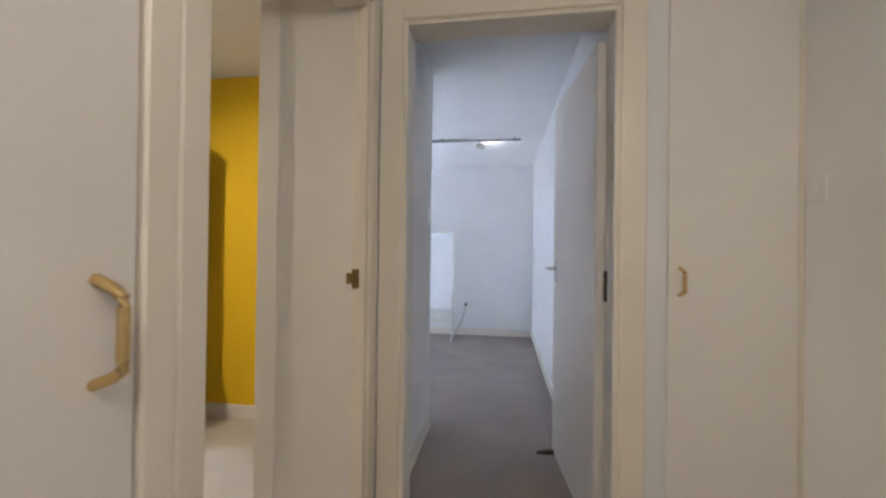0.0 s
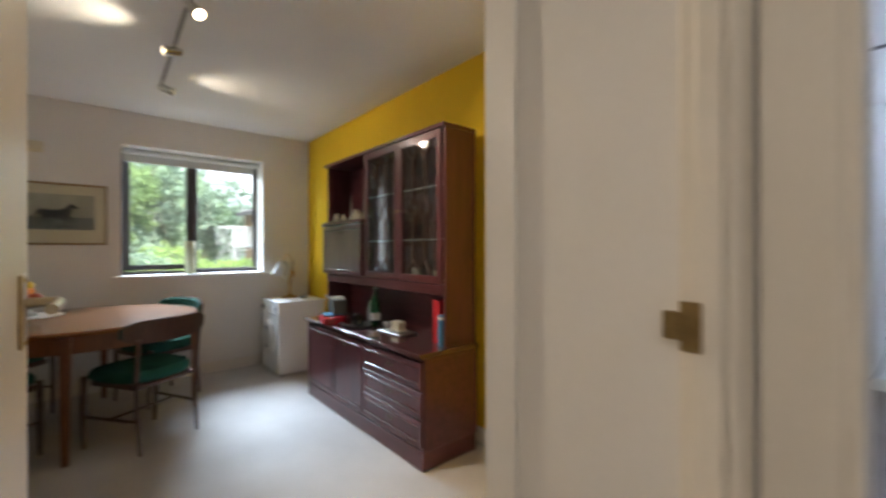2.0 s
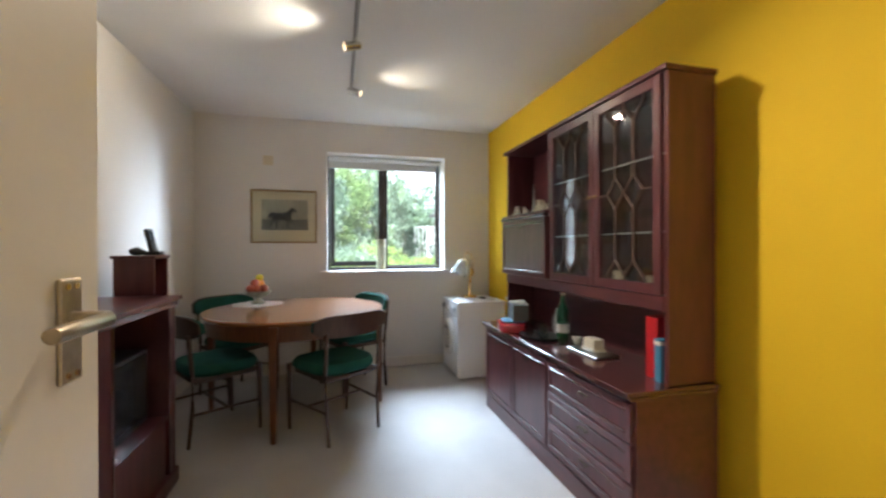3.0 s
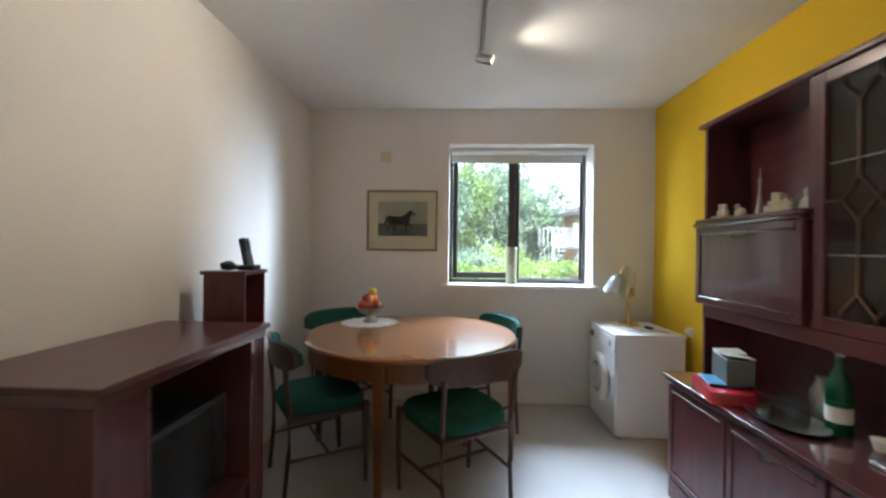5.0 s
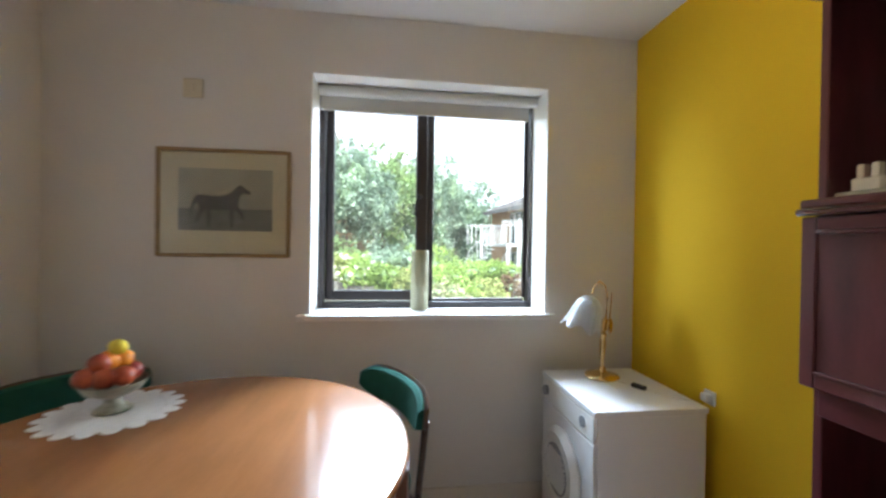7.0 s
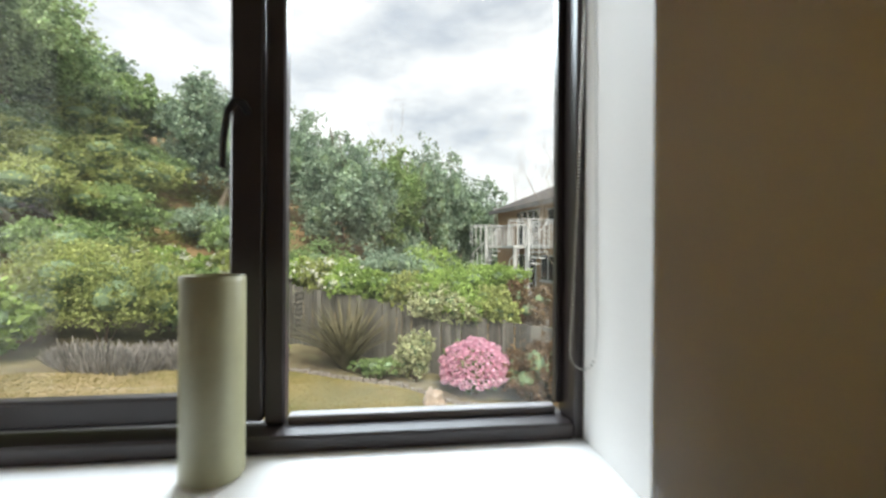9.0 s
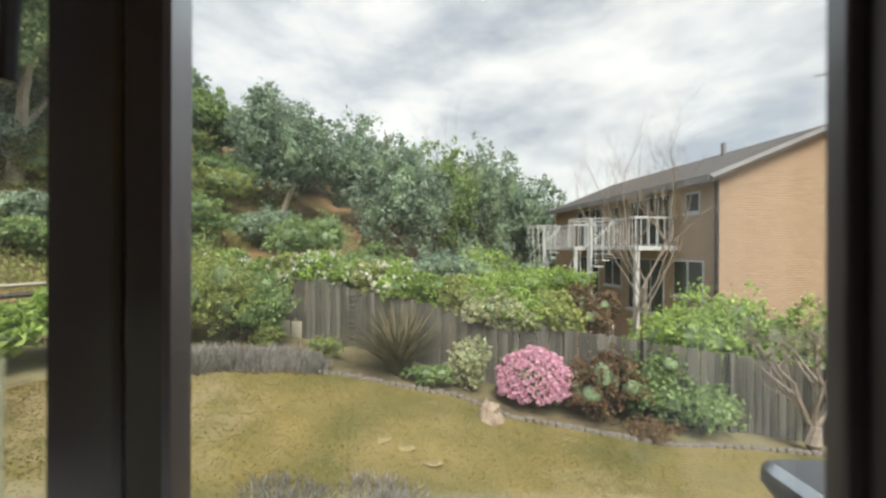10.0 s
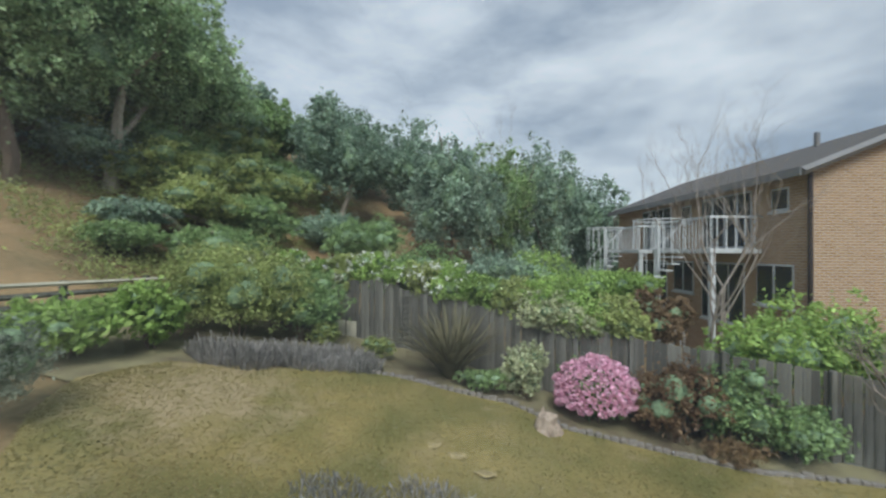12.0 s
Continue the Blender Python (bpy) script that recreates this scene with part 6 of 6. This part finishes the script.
shrub("small_shrub", "small yellow-green shrub beside the trellis", -9.05, -0.85, 0.35, 0.40, 0.55, 1500, 0.08, L_YELLOW, 13, 5)
shrub("low_green_plant", "low green plant under the variegated shrub", -8.35, 1.55, 0.42, 0.55, 0.50, 1600, 0.09, L_MID, 14, 5)


def lavender(label, x, y, rx, ry, height, n):
    """A low mound of thin upright stalks."""
    a, q = RNG.uniform(0, 2 * math.pi, n), np.sqrt(RNG.uniform(0, 1, n))
    px, py = x + rx * q * np.cos(a), y + ry * q * np.sin(a)
    pz = np.array([land(float(u), float(v)) for u, v in zip(px, py)]) + 0.05
    root = np.stack([px, py, pz], axis=1)
    h = height * RNG.uniform(0.45, 1.1, n) * (1 - 0.45 * q * q)
    out = np.stack([np.cos(a) * q * 0.35 * h, np.sin(a) * q * 0.35 * h, h], axis=1) + RNG.normal(scale=0.05, size=(n, 3))
    w = np.cross(out, RNG.normal(size=(n, 3)))
    w = w / np.linalg.norm(w, axis=1, keepdims=True) * 0.007
    v = np.stack([root - w * 0.5, root + w * 0.5, root + out + w, root + out - w], axis=1).reshape(-1, 3)
    ob = thing("lavender", (x, y, land(x, y)), label, "lavender", "lavender in the beds")
    mesh_part("stalks", quads_mesh("stalks", v, L_PURPLE), ob)


for x, yy, ry in ((-7.15, -3.05, 0.85), (-7.75, -2.1, 0.85), (-8.15, -1.3, 0.75)):
    lavender("faded grey-purple lavender along the lawn edge", x, yy, 0.5, ry, 0.36, 2200)
for x, yy in ((-4.2, 0.25), (-4.5, 1.2)):
    lavender("purple-grey lavender clump near the house", x, yy, 0.30, 0.5, 0.12, 900)
stump = thing("tree_stump", (-7.15, 2.68, land(-7.15, 2.68)), "broken pale tree stump at the lawn edge", "stump")
bm = bm_lathe([(0, -0.05), (0.27, -0.05), (0.22, 0.06), (0.17, 0.16), (0.15, 0.26), (0, 0.24)], 18, (-7.15, 2.68, land(-7.15, 2.68) + 0.1))
for v in bm.verts:
    v.co += 0.07 * noise.noise_vector(v.co * 6) + Vector((0, 0, 0.10 * noise.noise(v.co * 16)))
part("wood", bm, M_STUMP, stump)
for i, (x, yy) in enumerate(((-5.6, 1.35), (-5.3, 1.75), (-5.7, 1.0))):
    lump = bm_ball((x, yy, land(x, yy) + 0.115), 0.10, 1.0, 1.4, 0.16, sub=3)
    for v in lump.verts:
        v.co += 0.05 * noise.noise_vector(v.co * 9)
    solid("bare_patch", lump, M_CLOD, "pale dry clod on the lawn", "clod", group="clods on the lawn")

# climber on the fence
for i in range(13):
    s = i / 12
    yy = -4.6 + 9.0 * s
    x = float(np.interp(yy, [-6.2, -0.75, 4.5], [-10.35, -10.55, -9.1]))
    top = float(np.interp(yy, [-6.2, -0.75, 4.5], [0.62, 0.45, -0.35]))
    shrub("fence_climber", "leafy climber spilling over the fence with white flowers", x - 0.25, yy, 0.65, 0.62, 1.15 + 0.15 * math.sin(i * 2.1), 6500, 0.088, L_LIGHT if i % 3 else L_YELLOW, 40 + i, 6,
          flowers=(L_WHITE, 26, 0.07) if i < 8 else None, base=top - 0.42, category="climber")
for i, (x, yy, zz, r, h) in enumerate(((-10.6, 3.6, -0.35, 1.0, 1.15), (-11.4, 5.0, -0.10, 1.1, 1.0), (-9.45, 2.95, -0.58, 0.70, 1.0), (-9.25, 3.65, -0.68, 0.5, 0.8))):
    shrub("fence_climber", "rounded pale leafy climber hanging over the fence", x, yy, r * 0.7, r, h, 8000, 0.08, L_VARIEG if i > 1 else L_LIGHT, 60 + i, 7, base=zz, category="climber")
shrub("dry_hedge", "brown dry hedge behind the fence", -10.6, 5.54, 0.55, 1.00, 1.55, 6500, 0.10, L_DRY, 70, 7, base=-1.21)
shrub("laurel_bush", "broad mid-green laurel behind the side fence", -9.6, 7.9, 1.1, 1.6, 2.75, 10000, 0.12, L_LIGHT, 71, 9, base=-2.2)
shrub("laurel_bush", "green laurel behind the side fence", -8.9, 9.7, 1.0, 1.3, 2.6, 8500, 0.12, L_LIGHT, 72, 8, base=-2.3)

# the bank behind: brambles, bushes, trees
for i, (x, yy, r, h, m) in enumerate(((-14.6, -11.6, 1.8, 2.3, L_YELLOW), (-18.2, -9.3, 1.9, 2.2, L_YELLOW), (-20.5, -10.2, 2.2, 2.6, L_MID), (-12.5, -7.6, 1.6, 1.9, L_MID), (-14.0, -9.6, 1.9, 2.2, L_YELLOW), (-15.5, -8.2, 1.7, 2.0, L_MID), (-17.0, -10.5, 2.2, 2.6, L_YELLOW), (-16.5, -13.0, 2.4, 2.6, L_MID),
                                      (-19.5, -12.5, 2.5, 2.8, L_YELLOW), (-19.0, -15.8, 2.6, 3.0, L_MID), (-22.0, -14.5, 2.6, 3.4, L_DARK), (-12.0, -10.2, 1.3, 1.3, L_DARK), (-10.5, -9.2, 1.1, 1.0, L_MID), (-13.2, -13.4, 1.9, 2.0, L_DARK),
                                      (-15.0, -1.0, 1.5, 2.5, L_MID), (-15.5, 1.6, 1.6, 2.7, L_DARK), (-16.5, -3.8, 1.7, 2.4, L_MID), (-17.0, 3.6, 1.9, 3.2, L_LIGHT), (-19.0, 5.5, 1.8, 2.9, L_MID), (-18.5, -6.2, 1.7, 2.2, L_DARK), (-14.5, 4.2, 1.2, 2.0, L_LIGHT), (-12.5, -15.6, 2.2, 3.4, L_MID), (-10.4, -15.2, 2.0, 3.2, L_DARK), (-15.5, -16.0, 2.2, 3.2, L_YELLOW))):
    shrub("bank_bush", "wild bush on the rough bank", x, yy, r, r * 1.1, h, 8500, 0.115, m, 80 + i, 7, category="bush")
tree("tree", "large dark leafy tree on the bank", -13.2, -12.6, 12.5, 3.9, 15000, 0.26, L_TREE, 3, M_PALEBARK, 0.30, 11, 0.26)
tree("tree", "large dark leafy tree on the bank", -10.3, -12.8, 11.5, 3.0, 11000, 0.24, L_TREE, 5, M_BARK, 0.22, 10, 0.24)
tree("tree", "tall green tree on the bank", -17.2, -13.2, 12.0, 3.2, 11000, 0.28, L_TREE, 6, M_BARK, 0.22, 10, 0.24)
tree("tree", "dark tree on top of the bank", -24.5, -13.0, 10.6, 3.0, 9000, 0.32, L_MID, 17, M_BARK, 0.1, 10, 0.2)
tree("tree", "tall green tree behind the bank", -24.0, -17.0, 13.0, 3.8, 10000, 0.34, L_DARK, 7, M_BARK, 0.15, 10, 0.25)
tree("tree", "dark tree behind the garden", -22.9, -7.7, 10.8, 2.7, 9500, 0.30, L_DARK, 8, M_PALEBARK, 0.10, 10, 0.2)
tree("tree", "dark tree behind the garden", -24.8, -3.6, 9.6, 2.4, 8500, 0.30, L_DARK, 9, M_BARK, 0.08, 10, 0.2)
tree("tree", "dark tree behind the garden", -22.0, -0.8, 7.4, 2.5, 8500, 0.30, L_DARK, 10, M_BARK, 0.05, 10, 0.2)
tree("tree", "dark tree behind the garden", -27.0, 1.2, 8.6, 2.6, 8500, 0.32, L_MID, 11, M_BARK, 0.05, 10, 0.2)
tree("tree", "dark tree behind the garden", -29.0, 4.9, 9.0, 2.5, 8000, 0.34, L_DARK, 12, M_BARK, 0.05, 10, 0.2)
tree("tree", "dark tree beyond the building", -31.0, 8.4, 6.9, 2.8, 7000, 0.36, L_DARK, 13, M_BARK, 0.05, 9, 0.2)
tree("tree", "dark tree beyond the building", -36.0, 12.3, 5.6, 3.0, 6000, 0.4, L_DARK, 14, M_BARK, 0.05, 9, 0.2)
tree("tree", "dark tree beyond the garden", -30.0, -9.5, 9.5, 3.4, 8000, 0.36, L_DARK, 15, M_BARK, 0.1, 9, 0.2)
tree("tree", "dark leafy tree low on the bank", -8.6, -13.8, 11.0, 3.0, 11000, 0.24, L_TREE, 18, M_BARK, 0.05, 10, 0.22)
tree("tree", "dark leafy tree on the bank", -12.0, -17.0, 14.0, 3.6, 10000, 0.28, L_TREE, 19, M_BARK, 0.05, 10, 0.22)
tree("tree", "green tree on the bank", -20.0, -17.5, 13.0, 3.4, 10000, 0.3, L_MID, 20, M_BARK, 0.05, 10, 0.22)
for i in range(7):
    yy = -10 + i * 4.6
    shrub("far_bush", "dark wooded undergrowth beyond the garden", -33.0 + 1.5 * math.sin(i * 2), yy, 2.6, 3.2, 5.2, 4500, 0.30, L_DARK, 120 + i, 8, category="bush", base=land(-33, yy) - 0.5)
shrub("far_bush", "dark wooded undergrowth beyond the garden", -28.0, 2.3, 2.2, 2.2, 4.6, 9000, 0.2, L_DARK, 131, 8, category="bush", base=land(-28, 2.3) - 0.3)
bt1 = thing("bare_tree", (-26.5, 1.8, land(-26.5, 1.8)), "bare twiggy tree top among the green trees", "tree")
bm = bmesh.new()
limb(bm, (-26.5, 1.6, 3.0), (0, 0.1, 1), 3.4, 0.035, 5, random.Random(31), 0.2, 0.8)
part("trunk", bm, M_TWIG, bt1)
bt2 = thing("bare_tree", (-10.8, 7.0, land(-10.8, 7.0)), "bare grey tree with thin tangled branches", "tree")
bm = bmesh.new()
rr0 = random.Random(12)
for d in ((0.1, 0.1, 1), (-0.2, 0.35, 1), (0.1, -0.35, 1)):
    limb(bm, (-10.8, 7.0, land(-10.8, 7.0) - 0.1), d, 2.9, 0.05, 5, rr0, 0.25, 0.8)
part("trunk", bm, M_TWIG, bt2)
bx3, by3 = -7.15, 8.33
bt3 = thing("bare_tree", (bx3, by3, land(bx3, by3)), "bare grey low tree with wide crooked limbs by the side fence", "tree")
bz3 = land(bx3, by3)
bm = bm_tube([(bx3, by3, bz3 - 0.1), (bx3 + 0.02, by3 - 0.03, bz3 + 0.25), (bx3, by3, bz3 + 0.55)], 0.16, 9, r_end=0.11)
rr3 = random.Random(5)
for d in ((0.1, -0.9, 0.8), (-0.2, 0.9, 0.7), (0.3, -0.3, 1.0), (0.2, 0.5, 1.0), (-0.4, -0.6, 0.9)):
    limb(bm, (bx3, by3, bz3 + 0.5), d, 0.95, 0.055, 4, rr3, 0.15, 0.75)
part("trunk", bm, M_TWIG, bt3)
for i, (x, yy, ln, a) in enumerate(((-13.4, -9.7, 1.6, 0.4), (-13.0, -9.0, 1.3, 1.2), (-15.2, -9.4, 1.8, -0.5), (-12.6, -8.5, 1.0, 2.0))):
    lg = thing("dead_log", (x, yy, land(x, yy)), "pale dead log lying on the bank", "log", "logs on the bank")
    z = land(x, yy)
    part("wood", bm_tube([(x, yy, z + 0.1), (x + ln * 0.5 * math.cos(a), yy + ln * 0.5 * math.sin(a), z + 0.45), (x + ln * math.cos(a), yy + ln * math.sin(a), z + 0.6)], 0.12, 8, r_end=0.06), M_PALEBARK, lg)

# ---- the neighbouring two-storey block ----
M_BRICK = bpy.data.materials.new("buff_brickwork")
M_BRICK.use_nodes = True
bn, bl2 = M_BRICK.node_tree.nodes, M_BRICK.node_tree.links
btx, btc, bmp = bn.new("ShaderNodeTexBrick"), bn.new("ShaderNodeTexCoord"), bn.new("ShaderNodeMapping")
bsep, badd, bcmb = bn.new("ShaderNodeSeparateXYZ"), bn.new("ShaderNodeMath"), bn.new("ShaderNodeCombineXYZ")
btx.inputs["Color1"].default_value, btx.inputs["Color2"].default_value, btx.inputs["Mortar"].default_value = (0.40, 0.25, 0.15, 1), (0.30, 0.18, 0.10, 1), (0.52, 0.46, 0.38, 1)
btx.inputs["Scale"].default_value, btx.inputs["Mortar Size"].default_value = 1.0, 0.010
btx.inputs["Brick Width"].default_value, btx.inputs["Row Height"].default_value = 0.225, 0.075
bl2.new(btc.outputs["Object"], bmp.inputs["Vector"])
bl2.new(bmp.outputs["Vector"], bsep.inputs[0])
bl2.new(bsep.outputs["X"], badd.inputs[0])
bl2.new(bsep.outputs["Y"], badd.inputs[1])
bl2.new(badd.outputs[0], bcmb.inputs["X"])
bl2.new(bsep.outputs["Z"], bcmb.inputs["Y"])
bl2.new(bcmb.outputs[0], btx.inputs["Vector"])
bl2.new(btx.outputs["Color"], bn["Principled BSDF"].inputs["Base Color"])
bbp = bn.new("ShaderNodeBump")
bbp.inputs["Distance"].default_value = 0.01
bl2.new(btx.outputs["Fac"], bbp.inputs["Height"])
bbp.invert = True
bl2.new(bbp.outputs["Normal"], bn["Principled BSDF"].inputs["Normal"])
bn["Principled BSDF"].inputs["Roughness"].default_value = 0.9
M_ROOF = mat("grey_roof_tiles", (0.09, 0.085, 0.085), 0.85, var=0.3, scale=3, grain=40, bump=0.5)
M_WHITEWOOD = mat("white_painted_timber", (0.56, 0.58, 0.60), 0.6, var=0.10, scale=3, bump=0.05)
M_FASCIA = mat("grey_fascia", (0.20, 0.20, 0.21), 0.7, var=0.1, scale=3, bump=0.05)
M_PANE = mat("dark_window_pane", (0.03, 0.035, 0.04), 0.08, var=0.1, bump=0.0)

house = thing("apartment_block", Matrix.Translation((-12.0, 9.8, 0)) @ Matrix.Rotation(radians(8.75), 4, "Z"), "two-storey buff brick apartment block with white balconies", "building", local=True)
HG, HE, HR, HW, HL = -2.6, 3.55, 5.05, 7.4, 11.5
bm = bmesh.new()
bm_box(-HL, 0, 0, HW, HG, HE, bm=bm)
va = [bm.verts.new(p) for p in ((0, 0, HE), (0, HW, HE), (0, HW / 2, HR - 0.12), (-HL, 0, HE), (-HL, HW, HE), (-HL, HW / 2, HR - 0.12))]
bm.faces.new((va[0], va[1], va[2]))
bm.faces.new((va[3], va[5], va[4]))
part("wall", bm, M_BRICK, house, "buff brick walls")
bm = bmesh.new()
sl = (HR - HE) / (HW / 2)
for s in (0, 1):
    y0 = -0.45 if s == 0 else HW + 0.45
    z0 = HE - 0.45 * sl
    q = [(-HL - 0.25, y0, z0), (0.25, y0, z0), (0.25, HW / 2, HR), (-HL - 0.25, HW / 2, HR)]
    lo = [bm.verts.new(p) for p in q]
    hi = [bm.verts.new((p[0], p[1], p[2] + 0.14)) for p in q]
    bm.faces.new(lo)
    bm.faces.new(hi)
    for i in range(4):
        bm.faces.new((lo[i], lo[(i + 1) % 4], hi[(i + 1) % 4], hi[i]))
bmesh.ops.recalc_face_normals(bm, faces=bm.faces)
roof = part("roof", bm, M_ROOF, house)
part("fascia", bm_box(-HL - 0.25, 0.25, -0.50, -0.46, HE - 0.45 * sl - 0.08, HE - 0.45 * sl + 0.14), M_FASCIA, roof)
bm = bmesh.new()
for s in (0, 1):
    y0 = -0.45 if s == 0 else HW + 0.45
    bm_tube([(0.27, y0, HE - 0.45 * sl + 0.02), (0.27, HW / 2, HR + 0.02)], 0.11, 4, bm=bm)
part("bargeboard", bm, M_FASCIA, roof)
part("vent_pipe", bm_box(-3.2, -3.08, 3.0, 3.12, 4.6, 5.4), M_FASCIA, roof)
part("drainpipe", bm_cyl((0.05, -0.06, HG), (0.05, -0.06, HE), 0.06, n=10), M_FRAME, house, "dark corner drainpipe")
aer = part("aerial", bm_cyl((-0.3, HW / 2 + 0.75, HR), (-0.3, HW / 2 + 0.75, HR + 2.0), 0.02, n=6), M_FASCIA, roof)
bm = bm_tube([(-0.3, HW / 2 - 0.05, HR + 1.72), (-0.3, HW / 2 + 1.2, HR + 2.0)], 0.012, 5)
for i in range(8):
    yy = HW / 2 + 0.0 + i * 0.15
    bm_tube([(-0.48, yy, HR + 1.76 + i * 0.024), (-0.12, yy, HR + 1.76 + i * 0.024)], 0.006, 4, bm=bm)
part("aerial_rods", bm, M_FASCIA, aer)


def block_window(x0, x1, z0, z1, lights):
    w = part("window", bm_box(x0, x1, -0.02, 0.03, z0, z1), M_WHITEWOOD, house)
    for i in range(lights):
        a, b = x0 + (x1 - x0) * i / lights + 0.05, x0 + (x1 - x0) * (i + 1) / lights - 0.05
        part("pane", bm_box(a, b, -0.035, -0.021, z0 + 0.06, z1 - 0.06), M_PANE, w)
    part("sill", bm_box(x0 - 0.05, x1 + 0.05, -0.10, 0.0, z0 - 0.07, z0 - 0.005), M_WHITEWOOD, w)


for base in (-2.0, -6.4):
    block_window(base - 2.4, base, 1.47, 3.25, 4)
    block_window(base + 0.75, base + 1.35, 2.5, 3.15, 1)
    block_window(base + 0.2, base + 1.5, -0.2, 1.0, 2)
    block_window(base - 2.4, base - 0.3, -1.0, 1.0, 3)
for i, base in enumerate((-1.6, -6.0)):
    bal = part("balcony", bm_box(base - 3.4, base, -1.55, 0.0, 1.30, 1.44, 0.01), M_WHITEWOOD, house, "white balcony with an upright railing")
    part("handrail", bm_box(base - 3.4, base, -1.56, -1.50, 2.36, 2.43), M_WHITEWOOD, bal)
    part("side_rail", bm_box(base - 0.05, base, -1.5, 0, 2.36, 2.43), M_WHITEWOOD, bal)
    for j in range(20):
        xx = base - 0.02 - j * 0.176
        part("baluster", bm_box(xx - 0.014, xx + 0.014, -1.545, -1.517, 1.44, 2.36), M_WHITEWOOD, bal)
    for j in range(5):
        part("baluster", bm_box(base - 0.04, base - 0.01, -1.35 + j * 0.28, -1.32 + j * 0.28, 1.44, 2.36), M_WHITEWOOD, bal)
    for xx in (base - 0.12, base - 3.28):
        part("column", bm_box(xx - 0.07, xx + 0.07, -1.50, -1.36, HG, 1.30), M_WHITEWOOD, bal)
for cx in (-3.2, -7.7):
    cy = -2.25
    st = part("spiral_stair", bm_cyl((cx, cy, HG), (cx, cy, 2.45), 0.06, n=10), M_WHITEWOOD, house, "white metal spiral stair")
    rail = []
    for j in range(19):
        a = 0.9 + j * 0.34
        z = 1.40 - (18 - j) * 0.215
        d0, d1 = (math.cos(a), math.sin(a)), (math.cos(a + 0.36), math.sin(a + 0.36))
        bm = bmesh.new()
        q = [(cx + 0.06 * d0[0], cy + 0.06 * d0[1]), (cx + 0.78 * d0[0], cy + 0.78 * d0[1]), (cx + 0.78 * d1[0], cy + 0.78 * d1[1]), (cx + 0.06 * d1[0], cy + 0.06 * d1[1])]
        lo, hi = [bm.verts.new((*p, z - 0.04)) for p in q], [bm.verts.new((*p, z)) for p in q]
        bm.faces.new(lo[::-1])
        bm.faces.new(hi)
        for i in range(4):
            bm.faces.new((lo[i], lo[(i + 1) % 4], hi[(i + 1) % 4], hi[i]))
        part("tread", bm, M_WHITEWOOD, st)
        part("baluster", bm_cyl((cx + 0.76 * d0[0], cy + 0.76 * d0[1], z), (cx + 0.76 * d0[0], cy + 0.76 * d0[1], z + 0.95), 0.014, n=6), M_WHITEWOOD, st)
        rail.append((cx + 0.76 * d0[0], cy + 0.76 * d0[1], z + 0.95))
    part("handrail", bm_tube(rail, 0.022, 6), M_WHITEWOOD, st)
    ring = [(cx + 0.78 * math.cos(k * 0.35), cy + 0.78 * math.sin(k * 0.35), 2.40) for k in range(19)]
    part("guard_ring", bm_tube(ring, 0.02, 6), M_WHITEWOOD, st)
    for k in range(0, 18):
        part("baluster", bm_cyl((ring[k][0], ring[k][1], 1.42), ring[k], 0.013, n=6), M_WHITEWOOD, st)
